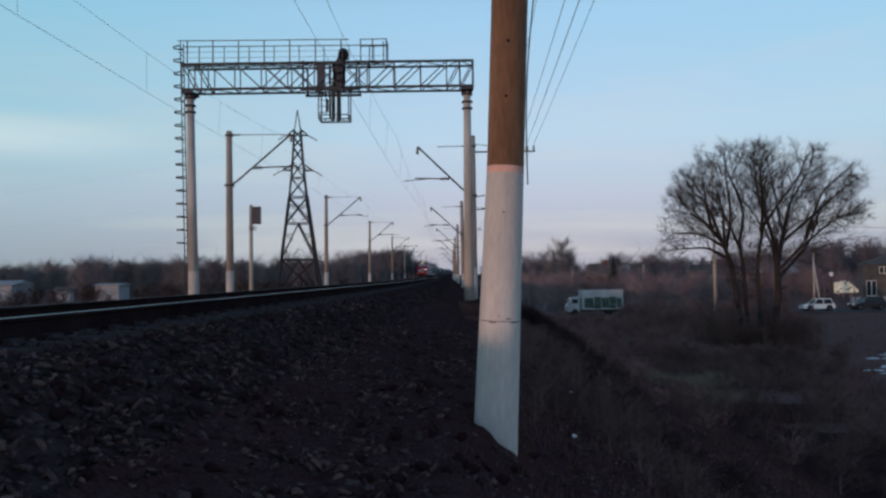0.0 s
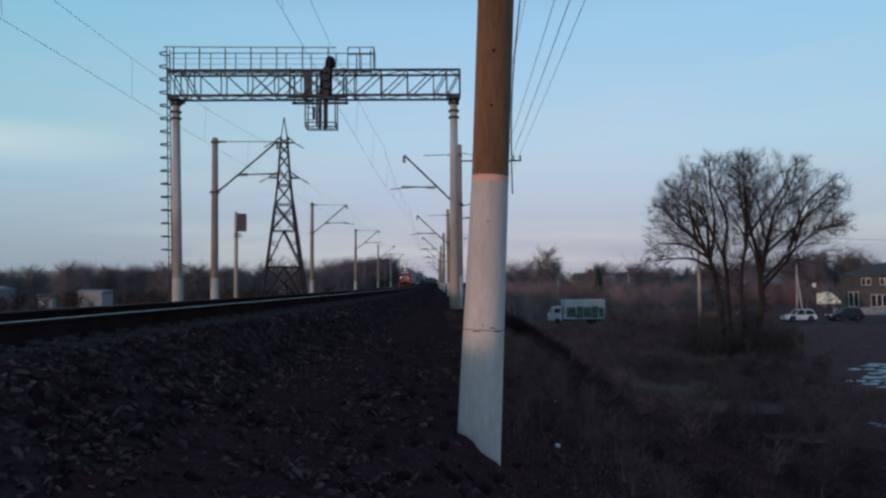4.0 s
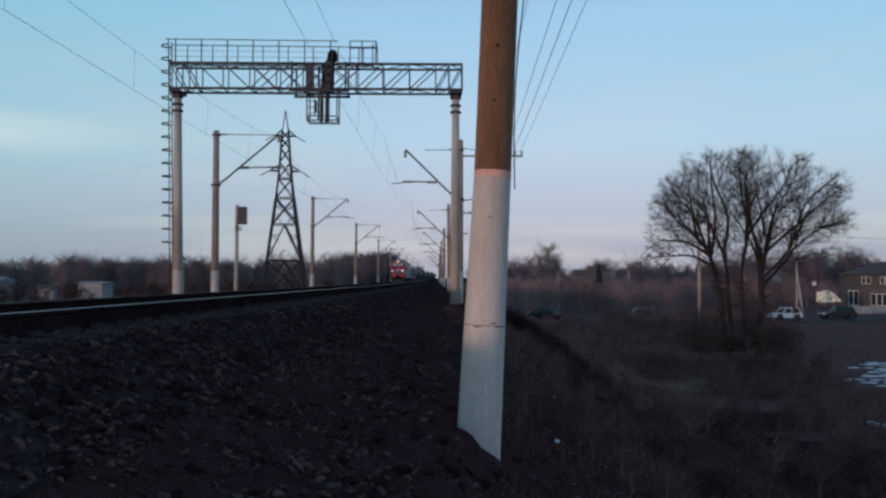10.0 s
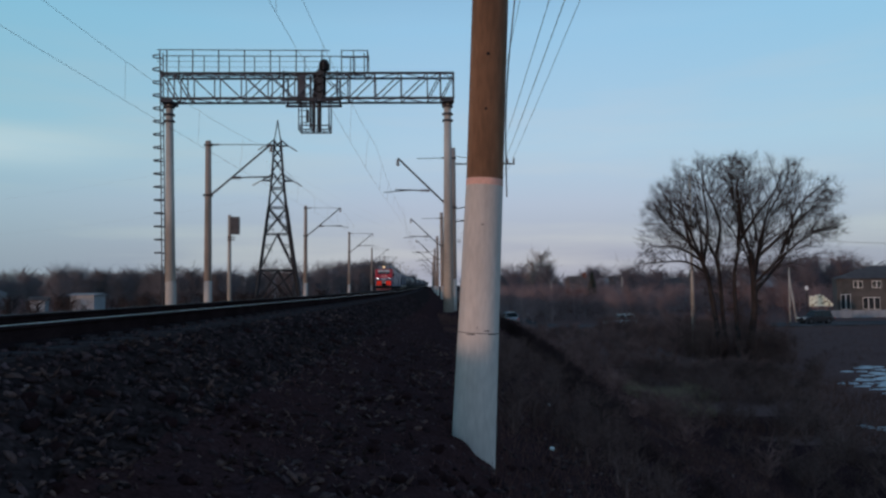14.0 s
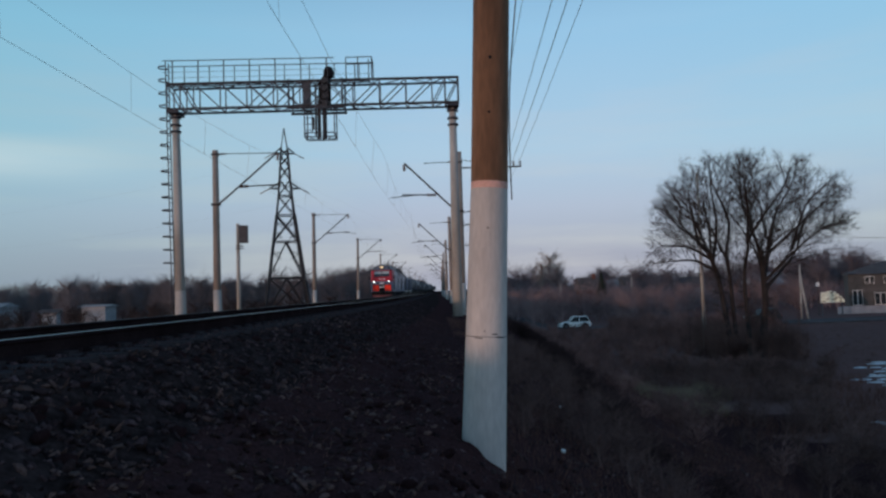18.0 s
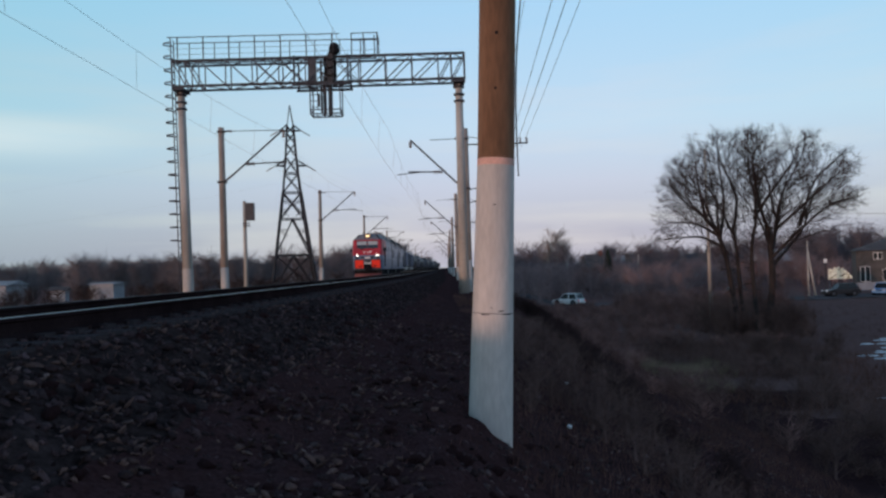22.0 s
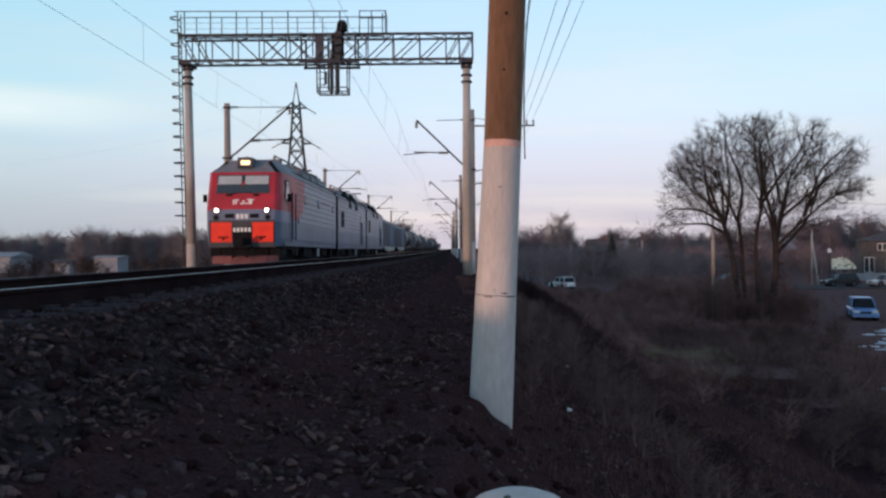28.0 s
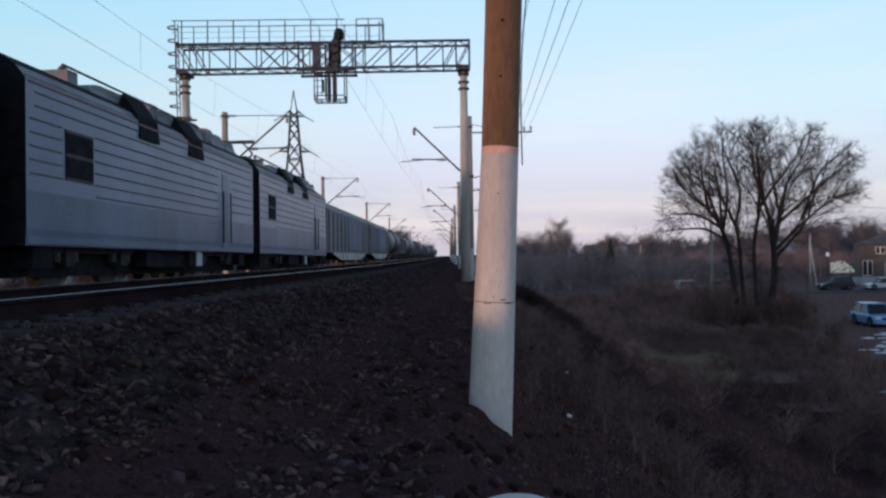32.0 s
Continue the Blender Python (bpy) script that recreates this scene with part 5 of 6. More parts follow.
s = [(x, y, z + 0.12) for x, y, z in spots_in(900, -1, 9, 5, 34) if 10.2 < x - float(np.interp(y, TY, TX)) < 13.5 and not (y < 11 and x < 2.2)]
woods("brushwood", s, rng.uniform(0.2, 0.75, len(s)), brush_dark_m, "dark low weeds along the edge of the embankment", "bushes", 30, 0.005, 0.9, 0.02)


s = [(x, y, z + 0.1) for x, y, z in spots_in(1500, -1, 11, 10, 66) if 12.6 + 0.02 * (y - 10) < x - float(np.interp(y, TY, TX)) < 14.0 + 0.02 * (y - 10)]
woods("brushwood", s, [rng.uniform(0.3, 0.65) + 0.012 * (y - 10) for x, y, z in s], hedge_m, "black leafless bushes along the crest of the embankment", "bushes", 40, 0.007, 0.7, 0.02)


def grass(name, n, area, h, mat, label, thick=0.006):
    x, y = rng.uniform(area[0], area[1], n), rng.uniform(area[2], area[3], n)
    cut = 0.02 if (area[1] - area[0]) < 5 and h > 0.3 else -0.1
    k = np.array([noise.noise(Vector((a * 0.35, b * 0.35, 4.0))) for a, b in zip(x, y)]) > cut
    x, y = x[k], y[k]
    p = np.stack([x, y, ground_z(x, y) - 0.03], 1)
    d = np.stack([rng.normal(0, 0.35, len(x)), rng.normal(0, 0.35, len(x)), np.ones(len(x))], 1) * (h * (0.4 + 0.8 * rng.random((len(x), 1))))
    vs, fs = sticks(p, d, np.full(len(x), thick))
    return tagged(new(name, raw(name, vs, fs, mat)), label, "grass", kind="stuff")


grass("dry_grass", 20000, (9.0, 13.0, 31.0, 39.0), 0.55, straw_m, "patch of pale dry grass below the embankment", 0.009)
grass("dry_grass", 12000, (9.0, 22, 22, 50), 0.6, wither_m, "dark withered grass below the embankment", 0.011)
grass("dry_grass", 30000, (0.6, 9.5, 3.0, 34), 0.24, wither_m, "withered grass on the slope", 0.004)
grass("dry_grass", 5000, (-3.2, 0.5, 2.4, 30), 0.1, wither_m, "sparse withered grass beside the ballast", 0.003)
grass("dry_grass", 9000, (18, 60, 40, 95), 0.35, wither_m, "short dry grass on the low ground", 0.012)


def bend(pts, step=0.3):
    """A smooth line through a few points."""
    pts = [Vector(p) for p in pts]
    pts = [pts[0] * 2 - pts[1]] + pts + [pts[-1] * 2 - pts[-2]]
    out = []
    for a, b, c, d in zip(pts, pts[1:], pts[2:], pts[3:]):
        n = max(2, int((c - b).length / step))
        for i in range(n):
            u = i / n
            out.append(0.5 * (2 * b + (c - a) * u + (2 * a - 5 * b + 4 * c - d) * u * u + (3 * b - a - 3 * c + d) * u ** 3))
    return out + [pts[-2]]


def bare_tree():
    """The big spreading tree: four stems, their limbs arching out into a wide fan of fine twigs."""
    t = thing("bare_tree", pose(22.0, 55, -4.65), "large leafless tree with several dark trunks and a wide twiggy crown", "tree")
    g = np.random.default_rng(12)
    stems = [
        ([(0.5, 0, -0.3), (0.85, 0.05, 2.2), (1.05, 0.1, 4.0), (0.9, 0, 6.6), (0.95, 0, 7.4)], 0.27, 0.17, [
            [(0.95, 0.05, 5.6), (1.64, -0.6, 9.5), (2.5, -1.2, 11.6), (3.0, -1.5, 13.2)],
            [(0.9, 0, 6.4), (0.58, 0.5, 9.2), (0.4, 0.9, 11.6), (0.74, 1.0, 13.7)],
            [(0.85, 0, 7.2), (-0.4, -0.9, 10.3), (-0.9, -1.6, 12.2), (-1.1, -1.9, 13.1)],
            [(1.05, 0.1, 4.6), (3.0, 0.4, 7.05), (4.0, 0.5, 8.5), (5.5, 0.3, 9.0), (6.6, 0, 8.8)],
            [(3.2, 0.4, 7.4), (3.8, -0.5, 10.3), (4.9, -1.0, 11.4), (5.7, -1.2, 12.0)],
            [(1.0, 0, 5.4), (2.6, 2.0, 8.6), (3.6, 3.2, 10.5), (4.2, 3.8, 12.0)],
            [(1.2, 0, 7.0), (2.6, -2.4, 9.0), (4.2, -3.4, 10.6), (5.0, -3.8, 11.2)],
            [(3.6, 0.5, 8.0), (5.0, 1.5, 9.8), (6.4, 2.0, 10.6)],
            [(1.0, 0, 5.2), (2.2, -1.6, 7.0), (3.8, -3.0, 8.4), (5.0, -3.8, 8.9)],
            [(1.3, 0, 8.2), (1.7, 1.8, 10.4), (1.6, 2.8, 12.6)],
            [(0.9, 0, 6.0), (1.2, 2.4, 8.0), (0.6, 4.0, 9.8), (0.2, 4.6, 10.8)]]),
        ([(-0.75, 0.4, -0.3), (-1.05, 0.5, 3.0), (-1.2, 0.5, 5.6), (-1.45, 0.4, 7.2), (-1.25, 0.3, 8.2)], 0.18, 0.09, [
            [(-1.25, 0.3, 8.2), (-1.3, 0.8, 10.0), (-1.9, 1.2, 12.2), (-1.9, 1.4, 13.2)],
            [(-1.5, 0.4, 7.0), (-2.0, 2.2, 9.5), (-2.4, 3.6, 11.6)]]),
        ([(-0.3, -0.4, -0.3), (-0.5, -0.5, 3.0), (-0.57, -0.5, 5.6), (-0.35, -0.6, 7.2), (-0.2, -0.7, 8.2)], 0.17, 0.09, [
            [(-0.2, -0.7, 8.2), (0.4, -1.4, 9.6), (1.4, -2.6, 11.2), (1.8, -3.2, 12.6)],
            [(-0.3, -0.6, 7.8), (-0.9, -2.4, 10.0), (-1.4, -3.6, 11.7)]]),
        ([(-1.3, 0, -0.3), (-1.8, 0, 3.0), (-2.2, 0, 5.6), (-2.7, 0, 7.1)], 0.2, 0.14, [
            [(-2.65, 0, 7.0), (-3.7, -0.3, 8.2), (-5.0, -0.6, 9.0), (-6.1, -0.8, 10.4)],
            [(-2.7, 0, 7.1), (-3.5, 0.7, 9.65), (-4.3, 1.2, 11.0), (-4.8, 1.5, 12.0)],
            [(-2.5, 0, 6.6), (-2.5, -0.8, 9.3), (-2.7, -1.4, 11.6), (-3.2, -1.7, 13.1)],
            [(-2.7, 0, 6.9), (-4.0, 0.6, 7.6), (-5.6, 1.0, 7.8), (-6.4, 1.1, 7.7)],
            [(-2.7, 0, 7.1), (-3.6, 2.4, 9.0), (-4.4, 3.8, 10.6)],
            [(-2.6, 0, 6.8), (-3.4, -2.6, 8.8), (-4.2, -3.8, 10.4)],
            [(-2.3, 0, 6.0), (-3.4, 0.8, 6.8), (-4.8, 1.6, 7.0), (-5.8, 2.0, 6.7)],
            [(-3.6, -0.3, 8.2), (-4.2, -1.2, 10.0), (-4.6, -1.8, 11.6)]]),
    ]

    def off_way(d, p, lo, hi, out):
        """A way that leaves d by an angle, drawn outwards from the crown's middle."""
        side = d.orthogonal().normalized()
        side = Matrix.Rotation(g.uniform(0, 6.283), 3, d) @ side
        a = radians(g.uniform(lo, hi))
        w = d * math.cos(a) + side * math.sin(a)
        o = (p - Vector((0, 0, 5.2))).normalized()
        return (w + o * out).normalized()

    def room(p, w, n):
        """Shortens a branch that would leave the dome."""
        for _ in range(4):
            q = p + w * n
            dz = (q.z - 8.8) / (5.5 if q.z > 8.8 else 3.6)
            if (q.x / 7.1) ** 2 + (q.y / 6.0) ** 2 + dz * dz < 1.0:
                break
            n *= 0.72
        return n

    ps, ds, rs = [], [], []
    for base, r0, r1, limbs in stems:
        trunk, limb = MB(), MB()
        pts = bend(base, 0.4)
        for i, (a, b) in enumerate(zip(pts, pts[1:])):
            f = i / len(pts)
            trunk.tube(a, b, r0 + (r1 - r0) * f + 0.1 * max(0, 0.15 - f), r0 + (r1 - r0) * (i + 1) / len(pts), 9, cap=False)
        seconds = [(pts[i], (pts[i] - pts[i - 1]).normalized(), g.uniform(1.0, 2.4)) for i in range(8, len(pts)) for _ in range(2)]
        for lp in limbs:
            pts = bend([Vector(p) + Vector(g.normal(0, 0.1, 3)) * (k > 0) for k, p in enumerate(lp)], 0.25)
            n = len(pts)
            for i, (a, b) in enumerate(zip(pts, pts[1:])):
                ra, rb = (0.03 + 0.085 * (1 - q / n) ** 1.2 for q in (i, i + 1))
                limb.tube(a, b, ra, rb, 6, cap=False)
                if i > n * 0.18:
                    seconds.append((b, (b - a).normalized(), g.uniform(1.2, 3.4) * (1.1 - 0.4 * i / n)))
            seconds.append((pts[-1], (pts[-1] - pts[-2]).normalized(), 1.2))
        for p, d, n in seconds:
            w = off_way(d, p, 35, 80, 0.3)
            n = room(p, w, n)
            curl = Vector(g.normal(0, 0.12, 3)) + Vector((0, 0, 0.12))
            line_p = [p + (w * u + curl * u * u) * n for u in (0, 0.25, 0.5, 0.75, 1.0)]
            for i, (a, b) in enumerate(zip(line_p, line_p[1:])):
                limb.tube(a, b, 0.026 - 0.0045 * i, 0.0215 - 0.0045 * i, 4, cap=False)
            for k in range(int(3 + n * 3.2)):
                u = g.uniform(0.15, 1.0)
                q = p + (w * u + curl * u * u) * n
                w3 = off_way((w + curl * 2 * u).normalized(), q, 25, 65, 0.2)
                n3 = room(q, w3, g.uniform(0.6, 1.3))
                curl3 = Vector(g.normal(0, 0.12, 3)) + Vector((0, 0, 0.08))
                mid, tip = q + (w3 * 0.5 + curl3 * 0.25) * n3, q + (w3 + curl3) * n3
                limb.tube(q, mid, 0.012, 0.009, 3, cap=False).tube(mid, tip, 0.009, 0.005, 3, cap=False)
                for j in range(7):
                    v = g.uniform(0.2, 1.0)
                    ps.append(q + (w3 * v + curl3 * v * v) * n3)
                    w4 = off_way(w3, ps[-1], 18, 60, 0.15)
                    ds.append(w4 * g.uniform(0.25, 0.75))
                    rs.append(0.0055)
        tr = part("trunk", trunk, bark_m, t, smooth=True)
        tagged(part("limb", limb, bark_m, tr, "many forking limbs", smooth=True), kind="stuff")
    vs, fs = sticks(ps, ds, rs)
    tagged(part("crown", raw("crown", vs, fs, twig_m), None, t, "fine twigs of the crown"), kind="stuff")


bare_tree()


# ---- loose stones and leaves near the camera ----
PHI = (1 + 5 ** 0.5) / 2
ROCK = np.array([(a, b * PHI, 0) for a in (-1, 1) for b in (-1, 1)] + [(0, a, b * PHI) for a in (-1, 1) for b in (-1, 1)] + [(b * PHI, 0, a) for a in (-1, 1) for b in (-1, 1)], float) / 1.9
ROCK_F = np.array([f for f in itertools.combinations(range(12), 3) if all(np.linalg.norm(ROCK[a] - ROCK[b]) < 1.1 for a, b in itertools.combinations(f, 2))])
for k, (a, b, c) in enumerate(ROCK_F):
    if np.dot(np.cross(ROCK[b] - ROCK[a], ROCK[c] - ROCK[a]), ROCK[a]) < 0:
        ROCK_F[k] = (a, c, b)


def relief(x, y, o):
    """Height of the rough embankment near the camera."""
    rough = 0.25 if o < 7.3 else 1.0
    return float(np.interp(o, SEC_O, SEC_Z)) + rough * (0.05 * lump(x, y, 1.1, 3.1) + 0.04 * lump(x, y, 3.7, 8.2) + 0.045 * lump(x, y, 9.0, 1.7))


def pebbles(name, n, o0, o1, y0, y1, size, mat, label, category, flat=0.7, power=1.0, patchy=-9.0):
    o = rng.uniform(o0, o1, n)
    y = y0 + (y1 - y0) * rng.random(n) ** power
    x = o + np.interp(y, TY, TX)
    k = np.array([lump(a, b, 1.6, 6.6) for a, b in zip(x, y)]) > patchy
    o, y, x = o[k], y[k], x[k]
    n = len(o)
    z = np.array([relief(float(a), float(b), float(c)) for a, b, c in zip(x, y, o)])
    s = size * (0.45 + 0.9 * rng.random(n) ** 2)
    s[np.hypot(x - 0.5, y - 8.0) < 0.5] *= 0.3
    vs = ROCK[None] * (0.45 + 0.9 * rng.random((n, 12, 1))) * s[:, None, None]
    vs[:, :, 2] *= flat
    a = rng.random(n) * 6.283
    c, sn = np.cos(a)[:, None], np.sin(a)[:, None]
    vx, vy = vs[:, :, 0] * c - vs[:, :, 1] * sn, vs[:, :, 0] * sn + vs[:, :, 1] * c
    tilt = rng.normal(0, 0.6, (n, 1))
    vs = np.stack([vx + x[:, None], vy + y[:, None], vs[:, :, 2] + vx * tilt + z[:, None] + s[:, None] * 0.15], 2)
    fs = (np.arange(n)[:, None, None] * 12 + ROCK_F[None]).reshape(-1, 3)
    return tagged(new(name, raw(name, vs.reshape(-1, 3), fs, mat)), label, category, kind="stuff")


pebbles("ballast_stones", 14000, 3.2, 8.4, 2.5, 45, 0.03, stone_m, "grey crushed stone ballast beside the track", "ballast", 0.8, 1.6)
pebbles("gravel", 12000, 7.6, 17.5, 2.0, 26, 0.022, stone_m, "dirty gravel on the embankment", "gravel", 0.6, 1.7)
pebbles("gravel", 5200, 10.2, 17.0, 3.0, 30, 0.034, grit_m, "loose grey stones on the slope", "gravel", 0.7, 1.3, -0.2)
pebbles("ballast_stones", 5000, -3.6, 4.0, 8, 60, 0.045, stone_m, "grey crushed stone ballast between the tracks", "ballast", 0.8, 1.5)
pebbles("gravel", 1300, 7.3, 12.5, 2.0, 22, 0.04, stone_m, "larger dirty stones on the embankment", "gravel", 0.7, 1.6)
pebbles("gravel", 420, 7.2, 11.0, 2.2, 16, 0.045, stone_m, "grey stones among the earth", "gravel", 0.7, 1.5, 0.1)
pebbles("fallen_leaves", 4200, 6.9, 9.9, 2.0, 18, 0.038, litter_m, "brown leaf mould on the embankment", "leaves", 0.5, 1.7, -0.05)
pebbles("fallen_leaves", 1700, 6.9, 10.2, 2.0, 18, 0.036, leaf_m, "pale brown fallen leaves and litter", "leaves", 0.4, 1.8, 0.17)

# the nearest stones, each one a piece of the ground
stone_meshes = [raw("stone", ROCK * (0.5 + 0.8 * rng.random((12, 1))) * [1.2, 1.0, 0.65], ROCK_F, stone_m if k % 3 else grit_m) for k in range(12)]
for k in range(300):
    o, y = rng.uniform(7.2, 11.6), 2.6 + 9 * rng.random() ** 1.3
    x = o + float(np.interp(y, TY, TX))
    if math.hypot(x - 0.5, y - 8.0) > 0.35 and math.hypot(x - 0.21, y - 2.05) > 0.3:
        r = rng.uniform(0.018, 0.05)
        part("stone", stone_meshes[k % 12], None, GROUND, at=Matrix.Translation((x, y, relief(x, y, o) + r * 0.25)) @ Matrix.Rotation(rng.uniform(0, 6.28), 4, "Z") @ Matrix.Diagonal((r, r, r, 1)))

# clods of earth, likewise
clod_meshes = []
for k in range(8):
    vs = ROCK * (0.55 + 0.75 * rng.random((12, 1))) * [1.25, 1.0, 0.7]
    clod_meshes.append(raw("clod", vs, ROCK_F, soil))
for k in range(290):
    o, y = rng.uniform(7.3, 11.4), 2.6 + 14 * rng.random() ** 1.5
    x = o + float(np.interp(y, TY, TX))
    if math.hypot(x - 0.5, y - 8.0) > 0.45 and math.hypot(x - 0.21, y - 2.05) > 0.35:
        r = rng.uniform(0.03, 0.08)
        part("clod", clod_meshes[k % 8], None, GROUND, at=Matrix.Translation((x, y, relief(x, y, o) + r * 0.1)) @ Matrix.Rotation(rng.uniform(0, 6.28), 4, "Z") @ Matrix.Diagonal((r, r, r, 1)))


# ---- buildings ----
def house(name, p, size, wall_h, roof_h, wall, roofing, label, rot=0.0, hip=False, windows=(), chimney=False):
    w, d = size
    t = thing(name, pose(p[0], p[1], p[2], 0, 0, rot), label, "house")
    part("wall", MB().box((0, 0, wall_h / 2), (w, d, wall_h)), wall, t)
    e = 0.4
    if hip:
        k = min(w, d) / 2
        mb = MB().add([(-w / 2 - e, -d / 2 - e, wall_h), (w / 2 + e, -d / 2 - e, wall_h), (w / 2 + e, d / 2 + e, wall_h), (-w / 2 - e, d / 2 + e, wall_h), (-w / 2 + k, 0, wall_h + roof_h), (w / 2 - k, 0, wall_h + roof_h)],
                      [(0, 1, 5, 4), (1, 2, 5), (2, 3, 4, 5), (3, 0, 4), (3, 2, 1, 0)])
    else:
        mb = MB().rings([[(x, -d / 2 - e, wall_h - 0.1), (x, d / 2 + e, wall_h - 0.1), (x, 0, wall_h + roof_h)] for x in (-w / 2 - e, w / 2 + e)])
    rf = part("roof", mb, roofing, t)
    if chimney:
        part("chimney", MB().box((w * 0.2, 0, wall_h + roof_h), (0.6, 0.6, 1.4)), red_wall_m, rf)
    for x, z, ww, hh in windows:
        wi = part("window", MB().box((x, -d / 2 - 0.03, z), (ww, 0.1, hh)), white_paint, t)
        nx = max(1, round(ww / 0.7))
        for i in range(nx):
            part("pane", MB().box((x - ww / 2 + ww * (i + 0.5) / nx, -d / 2 - 0.09, z), (ww / nx - 0.1, 0.02, hh - 0.14)), dark_glass, wi)
    return t


house("two_storey_house", (79.2, 126.1, -4.7), (24, 11), 5.9, 2.1, grey_wall_m, roof_m, "grey-brown two-storey house with a dark hipped roof", -24, True,
      [(-9.0, 5.0, 1.3, 1.1), (-6.4, 5.0, 1.3, 1.1), (-3.6, 5.0, 1.3, 1.1), (-0.5, 5.0, 1.3, 1.1), (-10.8, 2.2, 1.4, 2.4), (-7.2, 2.0, 2.4, 1.9), (-3.2, 2.0, 2.2, 1.9), (1.0, 2.0, 2.0, 1.8)])
house("red_hut", (30, 152, -4.6), (4.2, 4), 4.4, 2.4, red_wall_m, roof_m, "small red brick house with a dark roof", 10, False, [(0, 2.6, 1.0, 1.0)], True)
house("village_house", (44, 210, -4.4), (9, 7), 3.6, 3.0, pale_wall_m, slate_m, "pale village house with a grey gable roof", -12, False, [(-2, 2, 1.1, 1.2), (2, 2, 1.1, 1.2)], True)
house("village_house", (58, 225, -4.4), (10, 8), 4.0, 3.4, brick_wall_m, roof_m, "brown village house with a dark gable roof", 15, False, [(-2, 2, 1.1, 1.2), (2, 2, 1.1, 1.2)], True)
house("village_house", (76, 230, -4.4), (9, 7), 3.8, 3.0, pale_wall_m, roof_m, "pale village house with a dark gable roof", -5, False, [(-2, 2, 1.1, 1.2), (2, 2, 1.1, 1.2)])
house("village_house", (92, 215, -4.4), (11, 8), 4.0, 3.2, red_wall_m, slate_m, "red village house with a grey gable roof", 8, False, [(-2, 2, 1.1, 1.2), (2, 2, 1.1, 1.2)])
house("pale_building", (-81, 140, -3.0), (14, 9), 2.9, 0.7, pale_wall_m, slate_m, "long pale building with a grey roof beyond the tracks", 6, False, [(-4, 1.7, 1.2, 1.0), (0, 1.7, 1.2, 1.0), (4, 1.7, 1.2, 1.0)])
house("pale_shed", (-45.9, 111, -3.0), (3.3, 3), 2.85, 0.15, pale_wall_m, slate_m, "small pale shed with a low grey roof", -6)
house("pale_shed", (-60.6, 128, -3.0), (2.2, 2.4), 1.9, 0.5, pale_wall_m, roof_m, "small white shed among bushes", 12)
house("village_house", (-34, 205, -2.9), (8, 7), 3.4, 2.6, pale_wall_m, slate_m, "pale house among leafless trees", 20, False, [(0, 2, 1.1, 1.2)])


def fir(x, y, z, h):
    t = thing("conifer", pose(x, y, z), "small dark conifer behind the hut", "tree")
    part("trunk", MB().tube((0, 0, 0), (0, 0, h), 0.12, 0.02, 6), bark_m, t)
    n = 900
    f = rng.random(n) ** 0.8
    a = rng.random(n) * 6.283
    ln = (1 - f) * h * 0.3 + 0.2
    p = np.stack([np.zeros(n), np.zeros(n), 0.12 * h + f * h * 0.88], 1)
    d = np.stack([np.cos(a) * ln, np.sin(a) * ln, -0.25 * ln], 1)
    vs, fs = sticks(p, d, np.full(n, 0.08))
    part("needles", raw("needles", vs, fs, M("needles", (0.03, 0.045, 0.035), 0.9)), None, t)


fir(31.0, 146, -4.6, 7.6)
fir(80, 236, -4.4, 10.5)


def sunlit_wall():
    t = thing("sunlit_wall", pose(57.8, 115, -4.7, 0, 0, -4), "patch of wall with its sunlight painted pale yellow, dark foliage before it", "sign")
    # a wall in sunlight: the light is painted as this pale yellow shape
    edge = [(-1.65, 1.85), (1.75, 1.9), (1.7, 2.35), (1.35, 2.45), (1.3, 2.8), (0.95, 2.75), (0.9, 3.15), (0.55, 3.1), (0.5, 3.5), (0.1, 3.35), (-0.1, 3.65), (-0.45, 3.4), (-0.6, 3.6), (-1.0, 3.35), (-1.6, 3.4)]
    part("board", MB().rings([[(x, y, z) for x, z in edge] for y in (-0.06, 0.06)]), M("painted_sunlight", (0.95, 0.88, 0.66), 0.6, 0, 0.25, 1.6, 10, 0.0), t)
    # dark patches stand for the foliage in front of the wall
    g = np.random.default_rng(5)
    for k in range(16):
        x, z = g.uniform(-1.3, 1.5), g.uniform(2.0, 3.3)
        if z < 3.4 - max(0, x) * 0.8:
            part("patch", MB().box((x, -0.075, z), (g.uniform(0.12, 0.45), 0.03, g.uniform(0.08, 0.25)), Matrix.Rotation(g.uniform(-0.6, 0.6), 3, "Y")), M("foliage_patch", (0.3, 0.25, 0.14), 0.8, 0, 0.3), t)
    part("lamp_post", MB().tube((-1.95, 0.1, 0), (-1.95, 0.1, 4.4), 0.06, 0.05, 8), steel_m, t)
    part("lamp_box", MB().box((-1.95, 0.05, 4.55), (0.42, 0.25, 0.55)), white_paint, t, "small white box on the post")
    # legs added to carry the shape
    for x in (-1.4, 1.4):
        part("leg", MB().box((x, 0.15, 1.4), (0.14, 0.14, 3.0)), galv_m, t)


sunlit_wall()
wall = thing("roadside_wall", pose(72, 118, -4.65), "low pale wall in front of the house", "wall")
for i in range(12):
    part("panel", MB().box((-11 + i * 2.0, 0, 0.55), (1.94, 0.15, 1.1)), pale_wall_m, wall)


